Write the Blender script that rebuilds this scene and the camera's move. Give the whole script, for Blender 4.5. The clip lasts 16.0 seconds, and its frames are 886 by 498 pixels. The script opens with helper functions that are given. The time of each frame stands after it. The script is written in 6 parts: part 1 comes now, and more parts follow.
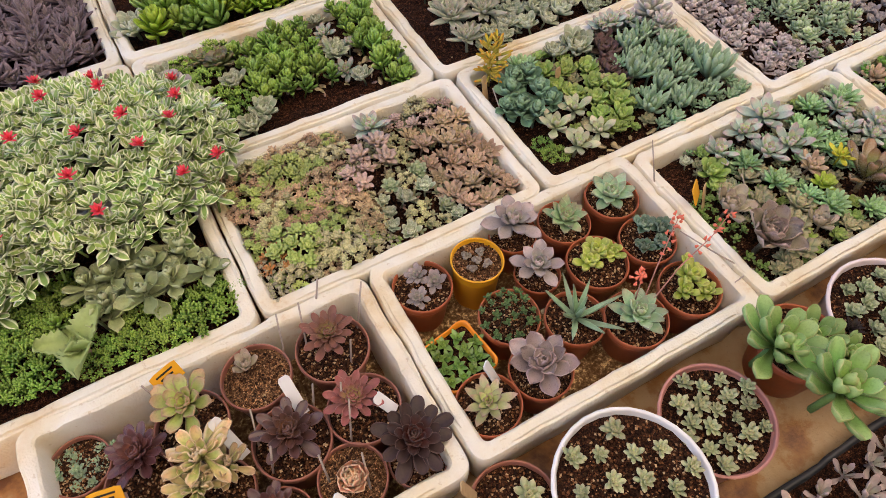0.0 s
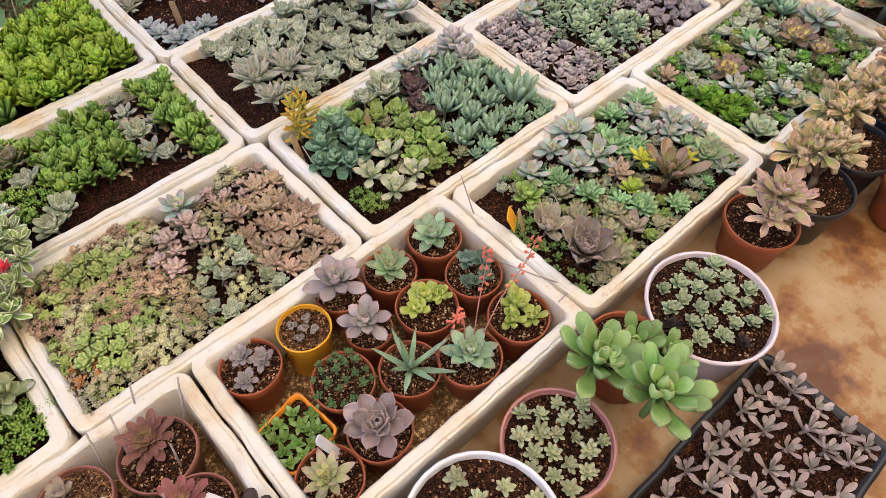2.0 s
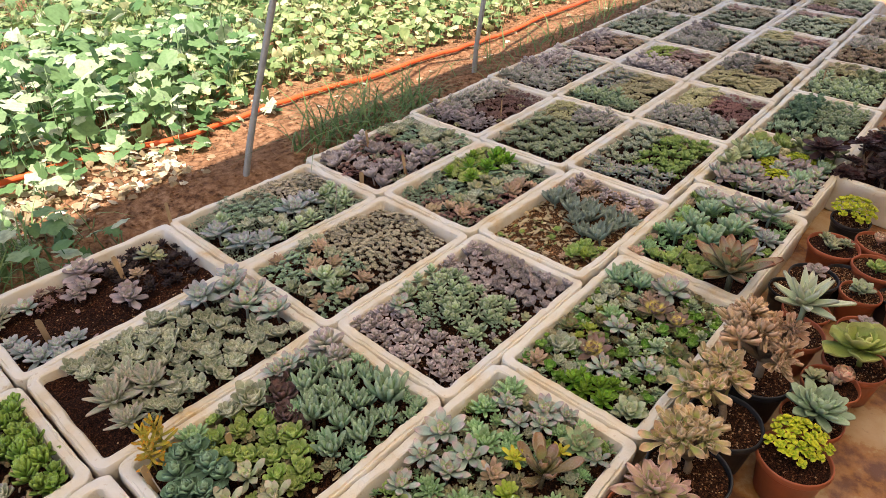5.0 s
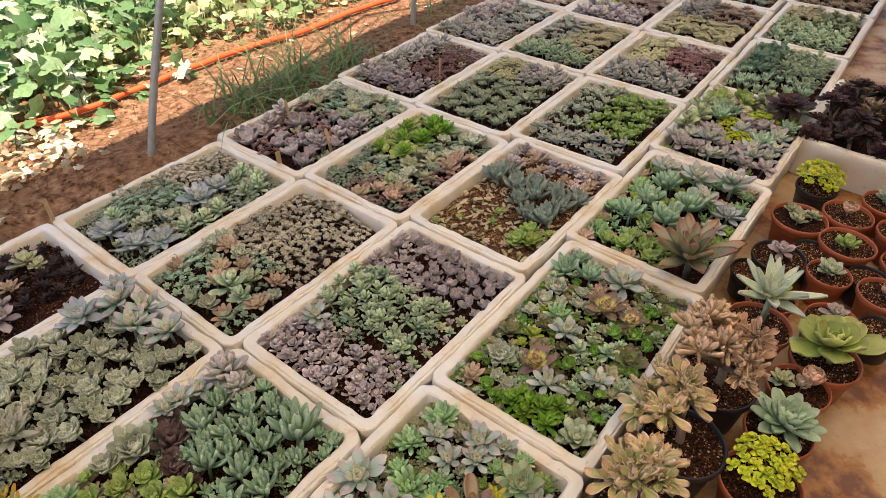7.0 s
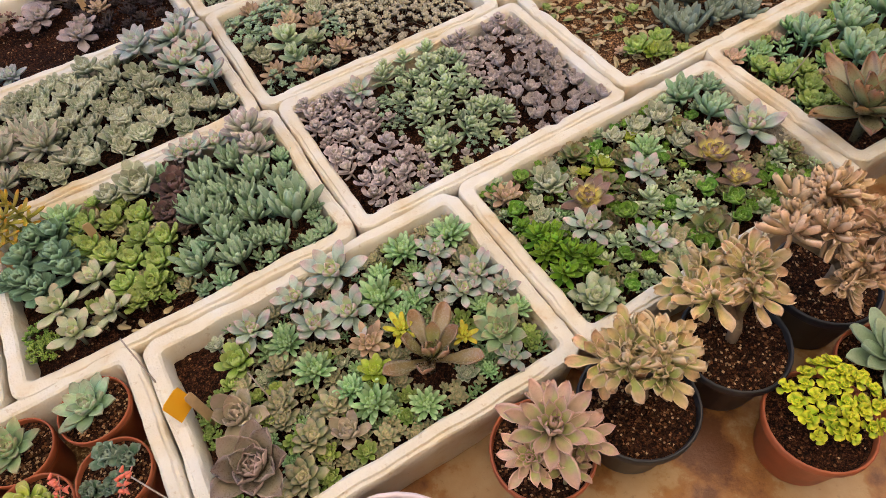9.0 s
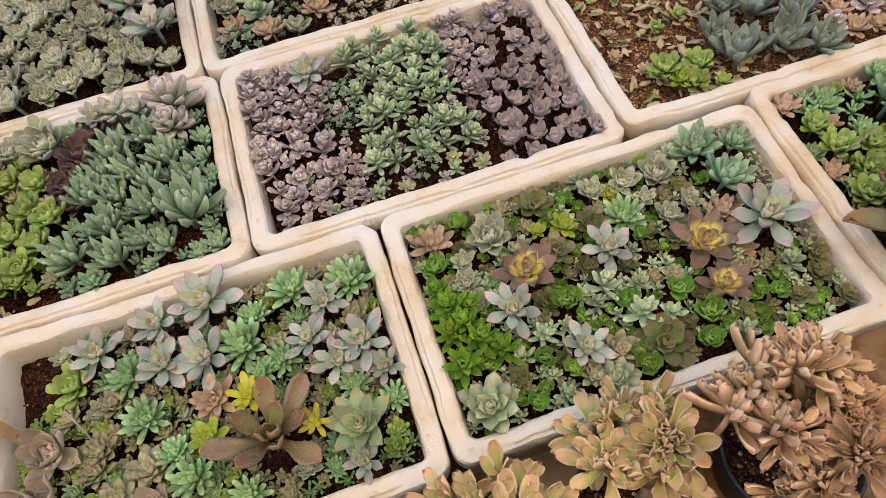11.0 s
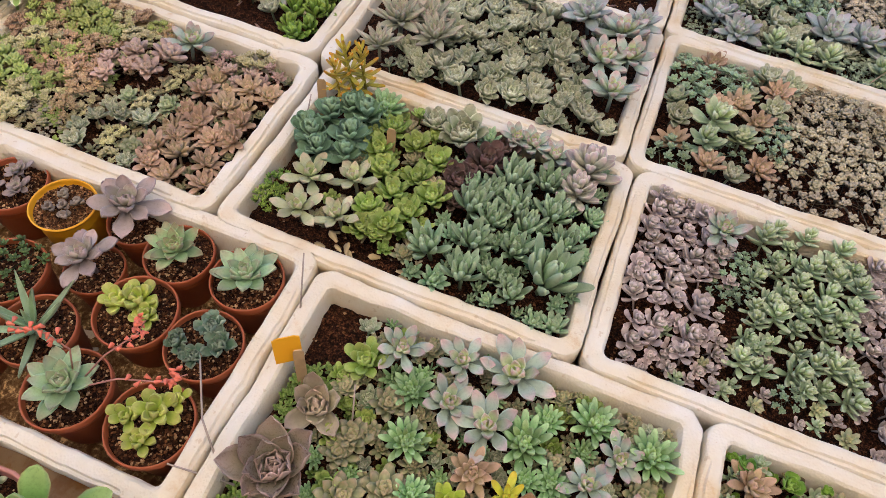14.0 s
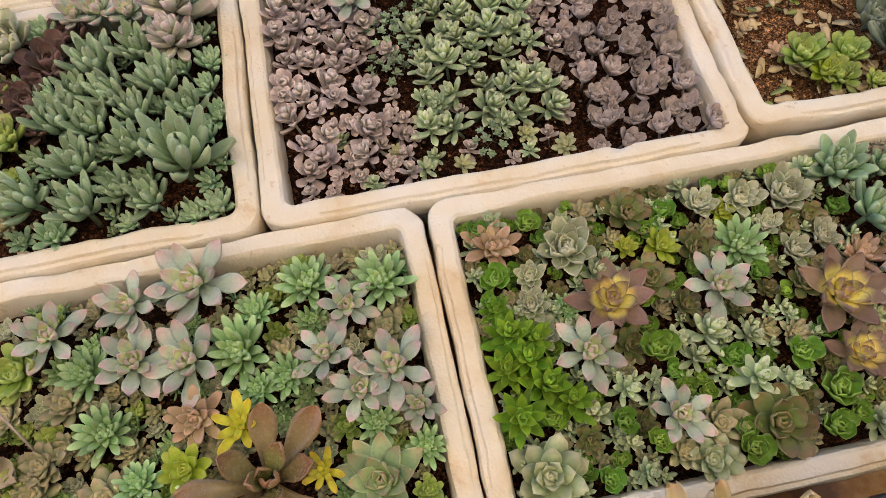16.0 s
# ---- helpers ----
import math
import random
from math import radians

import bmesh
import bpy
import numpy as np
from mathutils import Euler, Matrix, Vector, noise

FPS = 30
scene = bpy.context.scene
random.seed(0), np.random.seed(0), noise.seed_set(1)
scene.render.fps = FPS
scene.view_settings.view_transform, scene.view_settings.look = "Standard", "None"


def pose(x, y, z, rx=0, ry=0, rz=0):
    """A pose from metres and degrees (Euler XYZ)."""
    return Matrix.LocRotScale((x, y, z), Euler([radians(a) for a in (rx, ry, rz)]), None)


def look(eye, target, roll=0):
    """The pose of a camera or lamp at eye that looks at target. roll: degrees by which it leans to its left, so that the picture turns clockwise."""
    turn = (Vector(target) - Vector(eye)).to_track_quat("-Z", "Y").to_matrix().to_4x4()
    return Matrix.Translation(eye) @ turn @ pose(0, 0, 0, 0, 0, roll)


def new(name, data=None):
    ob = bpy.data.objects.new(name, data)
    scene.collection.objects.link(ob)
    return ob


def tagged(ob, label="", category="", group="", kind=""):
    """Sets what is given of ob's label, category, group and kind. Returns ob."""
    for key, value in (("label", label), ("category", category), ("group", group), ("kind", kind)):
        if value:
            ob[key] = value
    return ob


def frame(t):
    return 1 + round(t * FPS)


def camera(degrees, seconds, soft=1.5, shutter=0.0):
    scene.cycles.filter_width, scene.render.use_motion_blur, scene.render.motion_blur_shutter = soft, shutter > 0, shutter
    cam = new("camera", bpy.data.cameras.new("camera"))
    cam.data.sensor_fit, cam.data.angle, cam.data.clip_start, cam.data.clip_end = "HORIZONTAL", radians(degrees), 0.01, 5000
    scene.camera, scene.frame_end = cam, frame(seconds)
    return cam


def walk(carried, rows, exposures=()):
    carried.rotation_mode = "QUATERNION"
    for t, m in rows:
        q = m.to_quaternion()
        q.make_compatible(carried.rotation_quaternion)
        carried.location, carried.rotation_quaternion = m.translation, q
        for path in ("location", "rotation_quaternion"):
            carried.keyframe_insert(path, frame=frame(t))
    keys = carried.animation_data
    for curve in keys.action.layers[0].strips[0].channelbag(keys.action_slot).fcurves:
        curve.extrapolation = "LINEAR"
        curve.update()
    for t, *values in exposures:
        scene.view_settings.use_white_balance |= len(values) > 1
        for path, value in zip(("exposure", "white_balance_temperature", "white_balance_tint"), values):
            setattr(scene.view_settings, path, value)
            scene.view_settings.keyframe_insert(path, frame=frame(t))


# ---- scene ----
cam = camera(67.7, 16.0, 0.8)
PATH = [
    (0.0, pose(0.0000, 0.0000, 1.2079, 34.306, -0.332, -29.261)),
    (0.5, pose(0.0109, -0.0005, 1.1977, 31.594, -0.419, -29.141)),
    (1.0, pose(0.0332, -0.0086, 1.1901, 30.572, 0.151, -33.080)),
    (1.5, pose(0.1026, -0.0248, 1.2106, 33.858, 0.016, -37.600)),
    (2.0, pose(0.1838, -0.0533, 1.2274, 36.424, -0.193, -41.920)),
    (2.5, pose(0.1997, -0.0480, 1.2608, 41.689, 0.710, -42.934)),
    (3.0, pose(0.2022, -0.0349, 1.2881, 45.030, -0.022, -42.940)),
    (3.5, pose(0.2148, -0.0291, 1.3102, 48.285, 0.385, -43.491)),
    (4.0, pose(0.2467, -0.0397, 1.3245, 50.580, 0.000, -46.940)),
    (4.5, pose(0.3049, -0.0536, 1.3314, 52.690, 0.132, -48.690)),
    (5.0, pose(0.4072, -0.0707, 1.3420, 55.612, -0.391, -48.542)),
    (7.5, pose(0.7434, 0.0414, 1.2731, 48.007, -1.314, -52.750)),
    (8.0, pose(0.8198, 0.0432, 1.1885, 42.210, -0.125, -46.180)),
    (8.5, pose(0.9577, -0.0351, 1.1189, 38.228, 2.502, -36.971)),
    (9.0, pose(1.0476, -0.0897, 1.0960, 35.722, 3.910, -31.241)),
    (11.5, pose(1.4666, 0.0889, 1.0135, 27.226, 3.835, -9.682)),
    (12.0, pose(1.3587, 0.0937, 1.0138, 25.590, 3.988, 1.875)),
    (12.5, pose(1.2717, 0.1094, 1.0361, 27.504, 6.902, 12.563)),
    (13.0, pose(1.1941, 0.1152, 1.0613, 29.820, 6.644, 21.582)),
    (13.5, pose(1.1568, 0.1362, 1.0604, 31.036, 2.651, 23.927)),
    (14.0, pose(1.1410, 0.1766, 1.0313, 33.617, -4.274, 21.744)),
    (14.5, pose(1.1510, 0.2127, 0.9608, 28.645, 1.774, 16.488)),
    (15.0, pose(1.2183, 0.2188, 0.8911, 23.939, 2.898, 5.107)),
    (15.5, pose(1.3028, 0.2524, 0.8733, 23.844, 1.708, -2.881)),
    (16.0, pose(1.3892, 0.2716, 0.8732, 23.088, 0.255, -11.600)),
]
walk(cam, PATH, [(0.0, 1.06, 6850, 22), (2.0, 1.27, 6500, 22), (3.5, 0.96, 6850, 22), (5.0, 0.81, 7050, 23), (7.5, 0.86, 7150, 24), (9.0, 1.07, 7050, 23), (11.5, 1.08, 6700, 24), (14.0, 1.04, 6650, 24), (15.0, 0.95, 7200, 23), (16.0, 0.93, 7450, 23)])

# ---- light: a sunny day, seen from under a pale shade roof that is open along its sides ----
SUN_DIR = Vector((0.42, 0.22, -0.88)).normalized()
world = bpy.data.worlds.new("sky")
scene.world = world
world.use_nodes = True
sky = world.node_tree.nodes.new("ShaderNodeTexSky")
sky.sky_type, sky.sun_disc = "NISHITA", False
sky.sun_elevation = math.asin(-SUN_DIR.z)
sky.sun_rotation = math.atan2(-SUN_DIR.x, -SUN_DIR.y)
world.node_tree.links.new(sky.outputs[0], world.node_tree.nodes["Background"].inputs[0])
world.node_tree.nodes["Background"].inputs[1].default_value = 0.13
sun = new("sun", bpy.data.lights.new("sun", "SUN"))
sun.data.energy, sun.data.angle, sun.data.color = 5.5, radians(0.5), (1.0, 0.95, 0.86)
sun.matrix_world = look((0, 0, 6), Vector((0, 0, 6)) + SUN_DIR)

# ---- materials ----
def nodes_of(name):
    m = bpy.data.materials.new(name)
    m.use_nodes = True
    t = m.node_tree
    return m, t, t.nodes["Principled BSDF"]


def node(t, kind, **values):
    n = t.nodes.new(kind)
    for k, v in values.items():
        n.inputs[k.replace("_", " ")].default_value = v
    return n


def noise_of(t, scale, detail=4.0, rough=0.55, coords=None):
    n = node(t, "ShaderNodeTexNoise", Scale=scale, Detail=detail, Roughness=rough)
    if coords is None:
        coords = t.nodes.new("ShaderNodeTexCoord").outputs["Object"]
    t.links.new(coords, n.inputs["Vector"])
    return n.outputs["Fac"]


def ramp(t, fac, *stops):
    r = t.nodes.new("ShaderNodeValToRGB")
    e = r.color_ramp.elements
    while len(e) < len(stops):
        e.new(0.5)
    for k, (at, c) in zip(e, stops):
        k.position, k.color = at, (*c, 1) if len(c) == 3 else c
    t.links.new(fac, r.inputs[0])
    return r.outputs[0]


def mixed(t, fac, a, b, mode="MIX"):
    m = t.nodes.new("ShaderNodeMix")
    m.data_type, m.blend_type = "RGBA", mode
    for socket, v in ((m.inputs[0], fac), (m.inputs[6], a), (m.inputs[7], b)):
        if isinstance(v, bpy.types.NodeSocket):
            t.links.new(v, socket)
        elif isinstance(v, tuple):
            socket.default_value = (*v, 1)
        else:
            socket.default_value = v
    return m.outputs[2]


def maths(t, op, a, b=0.0, clamp=False):
    m = t.nodes.new("ShaderNodeMath")
    m.operation, m.use_clamp = op, clamp
    for socket, v in ((m.inputs[0], a), (m.inputs[1], b)):
        if isinstance(v, bpy.types.NodeSocket):
            t.links.new(v, socket)
        else:
            socket.default_value = v
    return m.outputs[0]


def span(t, v, lo, hi, to_lo=0.0, to_hi=1.0):
    m = t.nodes.new("ShaderNodeMapRange")
    m.interpolation_type = "SMOOTHSTEP"
    for k, x in zip((1, 2, 3, 4), (lo, hi, to_lo, to_hi)):
        m.inputs[k].default_value = x
    t.links.new(v, m.inputs[0])
    return m.outputs[0]


def bump(t, bsdf, height, strength, distance):
    b = node(t, "ShaderNodeBump", Strength=strength, Distance=distance)
    t.links.new(height, b.inputs["Height"])
    t.links.new(b.outputs[0], bsdf.inputs["Normal"])


def world_coords(t):
    return t.nodes.new("ShaderNodeNewGeometry").outputs["Position"]


def foam_material():
    """White expanded polystyrene, yellowed, with beads and rusty-brown dirt."""
    m, t, b = nodes_of("polystyrene")
    p = world_coords(t)
    big, small = noise_of(t, 7, 5, 0.6, p), noise_of(t, 60, 3, 0.6, p)
    c = ramp(t, big, (0.36, (0.785, 0.755, 0.675)), (0.54, (0.76, 0.685, 0.54)), (0.70, (0.68, 0.535, 0.33)))
    stain = span(t, noise_of(t, 14, 7, 0.75, p), 0.58, 0.76)
    c = mixed(t, maths(t, "MULTIPLY", stain, 0.7), c, (0.58, 0.35, 0.15))
    c = mixed(t, span(t, small, 0.64, 0.70, 0, 0.4), c, (0.50, 0.36, 0.20))
    t.links.new(c, b.inputs["Base Color"])
    b.inputs["Roughness"].default_value = 0.62
    v = t.nodes.new("ShaderNodeTexVoronoi")
    v.inputs["Scale"].default_value = 260
    t.links.new(p, v.inputs["Vector"])
    h = maths(t, "ADD", maths(t, "MULTIPLY", v.outputs["Distance"], 0.5), small)
    h = maths(t, "ADD", h, maths(t, "MULTIPLY", noise_of(t, 28, 4, 0.6, p), 1.6))
    bump(t, b, h, 0.5, 0.003)
    b.inputs["Subsurface Weight"].default_value = 0.5
    b.inputs["Subsurface Radius"].default_value = (1.0, 0.9, 0.75)
    b.inputs["Subsurface Scale"].default_value = 0.012
    return m


def soil_material(name, dark, light, grain=140):
    m, t, b = nodes_of(name)
    p = world_coords(t)
    f = maths(t, "ADD", maths(t, "MULTIPLY", noise_of(t, grain, 4, 0.7, p), 0.5), maths(t, "MULTIPLY", noise_of(t, grain * 2.6, 3, 0.6, p), 0.5))
    c = ramp(t, f, (0.44, dark), (0.54, light), (0.62, tuple(min(1, 4.0 * k) for k in light)))
    c = mixed(t, span(t, noise_of(t, 12, 3, 0.6, p), 0.35, 0.7, 0, 0.5), c, dark)
    t.links.new(c, b.inputs["Base Color"])
    b.inputs["Roughness"].default_value, b.inputs["Specular IOR Level"].default_value = 0.95, 0.12
    bump(t, b, f, 1.0, 0.006)
    return m


def plain_material(name, colour, rough=0.5, vary=0.15, scale=40, metal=0.0, relief=0.1):
    m, t, b = nodes_of(name)
    p = world_coords(t)
    f = noise_of(t, scale, 5, 0.6, p)
    lo, hi = tuple(k * (1 - vary) for k in colour), tuple(min(1, k * (1 + vary)) for k in colour)
    c = mixed(t, span(t, noise_of(t, scale / 6, 3, 0.6, p), 0.3, 0.7), ramp(t, f, (0.3, lo), (0.7, hi)), colour)
    t.links.new(c, b.inputs["Base Color"])
    b.inputs["Roughness"].default_value, b.inputs["Metallic"].default_value = rough, metal
    bump(t, b, f, relief, 0.002)
    return m


def leaf_material(name, base, tip=None, centre=None, edge=None, rough=0.5, tip_at=0.75, edge_at=0.7, heart=False, blotch=None):
    """A succulent's skin: pigment runs along the leaf, to its rim and to the young centre of the rosette; shade is put
    in at the leaf base.
    """
    m, t, b = nodes_of(name)
    a = t.nodes.new("ShaderNodeAttribute")
    a.attribute_name = "leaf"
    s = t.nodes.new("ShaderNodeSeparateColor")
    t.links.new(a.outputs["Color"], s.inputs[0])
    along, age, rim = s.outputs
    c = mixed(t, 0.0, base, base)
    if centre:
        young = maths(t, "ADD", age, maths(t, "MULTIPLY", maths(t, "SUBTRACT", 0.75, along), 0.8)) if heart else age
        c = mixed(t, span(t, young, 0.36 if heart else 0.3, 0.6 if heart else 0.85), c, centre)
    if blotch:
        c = mixed(t, span(t, noise_of(t, 34, 2, 0.5, world_coords(t)), 0.44, 0.56), c, blotch)
    if tip:
        c = mixed(t, span(t, along, tip_at - 0.2, min(1.0, tip_at + 0.25)), c, tip)
    if edge:
        c = mixed(t, span(t, rim, edge_at - 0.15, edge_at + 0.15), c, edge)
    if not edge:
        c = mixed(t, span(t, rim, 0.8, 1.0, 0, 0.65), c, tuple(min(0.8, 1.5 * k + 0.04) for k in base))
    # leaf base darkened in the colour, to deepen the shade between leaves
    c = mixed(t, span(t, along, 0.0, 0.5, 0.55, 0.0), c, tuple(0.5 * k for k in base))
    p = world_coords(t)
    r = t.nodes.new("ShaderNodeObjectInfo").outputs["Random"]
    h = t.nodes.new("ShaderNodeHueSaturation")
    t.links.new(c, h.inputs["Color"])
    patch = noise_of(t, 1.7, 2, 0.5)
    t.links.new(maths(t, "MULTIPLY", span(t, r, 0, 1, 0.86, 1.22), span(t, patch, 0.3, 0.7, 0.86, 1.2)), h.inputs["Value"])
    h.inputs["Saturation"].default_value = 1.06
    t.links.new(maths(t, "ADD", maths(t, "MULTIPLY", maths(t, "FRACT", maths(t, "MULTIPLY", r, 7.31)), 0.03), 0.485), h.inputs["Hue"])
    f = noise_of(t, 240, 5, 0.65, p)
    c = mixed(t, span(t, f, 0.42, 0.75, 0, 0.3), h.outputs[0], tuple(0.55 * k for k in base))
    t.links.new(c, b.inputs["Base Color"])
    t.links.new(span(t, f, 0.3, 0.7, rough - 0.14, rough + 0.1), b.inputs["Roughness"])
    b.inputs["Specular IOR Level"].default_value = 0.32 if rough > 0.4 else 0.6
    b.inputs["Coat Weight"].default_value, b.inputs["Coat Roughness"].default_value = (0.04, 0.4) if rough > 0.4 else (0.3, 0.25)
    return m


def sheet_material():
    """Creased plastic sheet with washed-on orange mud and paler wet streaks."""
    m, t, b = nodes_of("muddy_sheet")
    p = world_coords(t)
    big, mid, fine = noise_of(t, 4.2, 8, 0.62, p), noise_of(t, 13, 7, 0.7, p), noise_of(t, 90, 5, 0.65, p)
    c = ramp(t, big, (0.40, (0.15, 0.054, 0.017)), (0.455, (0.34, 0.15, 0.042)), (0.475, (0.36, 0.18, 0.058)), (0.50, (0.44, 0.28, 0.125)), (0.66, (0.52, 0.38, 0.22)))
    c = mixed(t, span(t, mid, 0.58, 0.64, 0, 0.6), c, (0.38, 0.17, 0.045))
    c = mixed(t, span(t, fine, 0.6, 0.7, 0, 0.35), c, (0.20, 0.09, 0.035))
    t.links.new(c, b.inputs["Base Color"])
    t.links.new(span(t, mid, 0.35, 0.7, 0.28, 0.75), b.inputs["Roughness"])
    bump(t, b, maths(t, "ADD", mid, maths(t, "MULTIPLY", fine, 0.3)), 0.5, 0.006)
    return m


def earth_material():
    m, t, b = nodes_of("red_earth")
    p = world_coords(t)
    f, g = noise_of(t, 26, 6, 0.7, p), noise_of(t, 3, 4, 0.6, p)
    c = ramp(t, f, (0.34, (0.085, 0.04, 0.02)), (0.5, (0.28, 0.145, 0.072)), (0.7, (0.50, 0.31, 0.18)))
    c = mixed(t, span(t, g, 0.4, 0.7, 0, 0.5), c, (0.29, 0.155, 0.08))
    t.links.new(c, b.inputs["Base Color"])
    b.inputs["Roughness"].default_value, b.inputs["Specular IOR Level"].default_value = 0.95, 0.15
    v = t.nodes.new("ShaderNodeTexVoronoi")
    v.feature = "DISTANCE_TO_EDGE"
    v.inputs["Scale"].default_value = 9
    t.links.new(p, v.inputs["Vector"])
    crack = span(t, maths(t, "ADD", v.outputs["Distance"], maths(t, "MULTIPLY", f, 0.06)), 0.03, 0.05)
    bump(t, b, maths(t, "ADD", f, maths(t, "MULTIPLY", crack, 0.3)), 1.0, 0.02)
    return m


def film_material():
    """Milky greenhouse film: most of the light is held back, some comes through scattered."""
    m, t, b = nodes_of("milky_film")
    t.nodes.remove(b)
    d, s = node(t, "ShaderNodeBsdfDiffuse", Color=(0.75, 0.73, 0.68, 1)), node(t, "ShaderNodeBsdfTranslucent", Color=(0.84, 0.75, 0.58, 1))
    x = node(t, "ShaderNodeMixShader", Fac=0.7)
    t.links.new(d.outputs[0], x.inputs[1]), t.links.new(s.outputs[0], x.inputs[2])
    t.links.new(x.outputs[0], t.nodes["Material Output"].inputs[0])
    return m


def grit_material():
    """Crumbs of bark, clay and pumice, each its own colour."""
    m, t, b = nodes_of("mixed_grit")
    r = t.nodes.new("ShaderNodeNewGeometry").outputs["Random Per Island"]
    c = ramp(t, r, (0.0, (0.016, 0.008, 0.005)), (0.52, (0.06, 0.025, 0.012)), (0.82, (0.24, 0.10, 0.04)), (0.97, (0.58, 0.40, 0.22)))
    t.links.new(c, b.inputs["Base Color"])
    b.inputs["Roughness"].default_value, b.inputs["Specular IOR Level"].default_value = 0.9, 0.15
    return m


FOAM, SHEET, EARTH, FILM = foam_material(), sheet_material(), earth_material(), film_material()
SOIL = soil_material("potting_soil", (0.007, 0.0036, 0.0025), (0.056, 0.021, 0.010), 150)
DRY_SOIL = soil_material("dry_gritty_soil", (0.045, 0.021, 0.011), (0.26, 0.135, 0.062), 150)
TERRACOTTA = plain_material("terracotta_plastic", (0.40, 0.105, 0.042), 0.48, 0.2, 30)
OLD_POT = plain_material("dull_brown_plastic", (0.33, 0.125, 0.085), 0.5, 0.25, 25)
BLACK = plain_material("black_plastic", (0.022, 0.023, 0.026), 0.42, 0.3, 30)
ORANGE = plain_material("orange_plastic", (0.85, 0.28, 0.015), 0.4, 0.12, 30)
YELLOW = plain_material("yellow_card", (0.85, 0.40, 0.012), 0.55, 0.08, 30)
WHITE = plain_material("white_plastic", (0.80, 0.79, 0.80), 0.45, 0.05, 30)
PINKWHITE = plain_material("pinkish_white_plastic", (0.78, 0.66, 0.68), 0.4, 0.06, 20)
PINKRIM = plain_material("dull_pink_plastic", (0.50, 0.22, 0.19), 0.45, 0.15, 30)
WOOD = plain_material("bare_stick_wood", (0.50, 0.33, 0.17), 0.75, 0.25, 60)
TWIG = plain_material("grey_dry_stalk", (0.40, 0.33, 0.28), 0.8, 0.3, 80)
GRIT = grit_material()
MUD = soil_material("dried_mud", (0.13, 0.065, 0.028), (0.30, 0.18, 0.085), 60)
METAL = plain_material("galvanised_pipe", (0.34, 0.34, 0.32), 0.5, 0.2, 30, 0.25)
HOSE = plain_material("orange_hose", (0.72, 0.115, 0.03), 0.42, 0.12, 15)
INK = plain_material("black_ink", (0.01, 0.01, 0.01), 0.6, 0.1)
RED = plain_material("red_petals", (0.80, 0.07, 0.10), 0.5, 0.2, 200)
CORAL = plain_material("coral_petals", (0.85, 0.20, 0.12), 0.5, 0.15, 200)
PINKSTEM = plain_material("pink_flower_stalk", (0.55, 0.24, 0.20), 0.6, 0.2, 100)
STEM = plain_material("bark_stem", (0.28, 0.20, 0.13), 0.8, 0.3, 120)

# ---- building blocks ----
def mesh_object(name, verts, faces, material, parent=None, label="", smooth=True, colours=None):
    me = bpy.data.meshes.new(name)
    me.from_pydata([tuple(v) for v in verts], [], [tuple(f) for f in faces])
    me.materials.append(material)
    if smooth:
        me.polygons.foreach_set("use_smooth", [True] * len(me.polygons))
    if colours is not None:
        a = me.color_attributes.new("leaf", "FLOAT_COLOR", "POINT")
        a.data.foreach_set("color", np.asarray(colours, dtype=np.float32).ravel())
    ob = new(name, me)
    if parent:
        ob.parent = parent
    if label:
        ob["label"] = label
    return ob


def part(name, bm, material, parent, label="", smooth=False):
    me = bpy.data.meshes.new(name)
    bm.to_mesh(me)
    bm.free()
    me.materials.append(material)
    if smooth:
        me.polygons.foreach_set("use_smooth", [True] * len(me.polygons))
    ob = new(name, me)
    ob.parent = parent
    if label:
        ob["label"] = label
    return ob


def thing(name, x, y, z, label, category, group="", turn=0.0):
    ob = new(name)
    ob.empty_display_size = 0.05
    ob.matrix_world = pose(x, y, z, 0, 0, turn)
    return tagged(ob, label, category, group)


def rings_mesh(rings, close_last=True, close_first=False):
    """Faces that join closed loops of the same length."""
    n, faces = len(rings[0]), []
    for k in range(len(rings) - 1):
        for i in range(n):
            j = (i + 1) % n
            faces.append((k * n + i, k * n + j, k * n + n + j, k * n + n + i))
    verts = [v for r in rings for v in r]
    if close_last:
        faces.append(tuple(range((len(rings) - 1) * n, len(rings) * n)))
    if close_first:
        faces.append(tuple(reversed(range(n))))
    return verts, faces


def lathe(profile, n=28, wobble=0.0, seed=0):
    rnd = random.Random(seed)
    ph = rnd.random() * 6
    rings = [[(r * (1 + wobble * math.sin(2 * a + ph)) * math.cos(a), r * (1 - wobble * math.sin(2 * a + ph)) * math.sin(a), z)
              for a in (2 * math.pi * i / n for i in range(n))] for r, z in profile]
    return rings


def tube(points, radius, n=7, taper=1.0):
    """A round rod along a chain of points."""
    rings, last = [], len(points) - 1
    for k, p in enumerate(points):
        p = Vector(p)
        d = (Vector(points[min(k + 1, last)]) - Vector(points[max(k - 1, 0)])).normalized()
        a = d.cross(Vector((0.31, 0.17, 0.93))).normalized()
        b = d.cross(a)
        r = radius * (1 + (taper - 1) * k / max(1, last))
        rings.append([tuple(p + r * (math.cos(t) * a + math.sin(t) * b)) for t in (2 * math.pi * i / n for i in range(n))])
    return rings_mesh(rings, True, True)


def joined(pieces):
    verts, faces = [], []
    for v, f in pieces:
        o = len(verts)
        verts += list(v)
        faces += [tuple(i + o for i in q) for q in f]
    return verts, faces


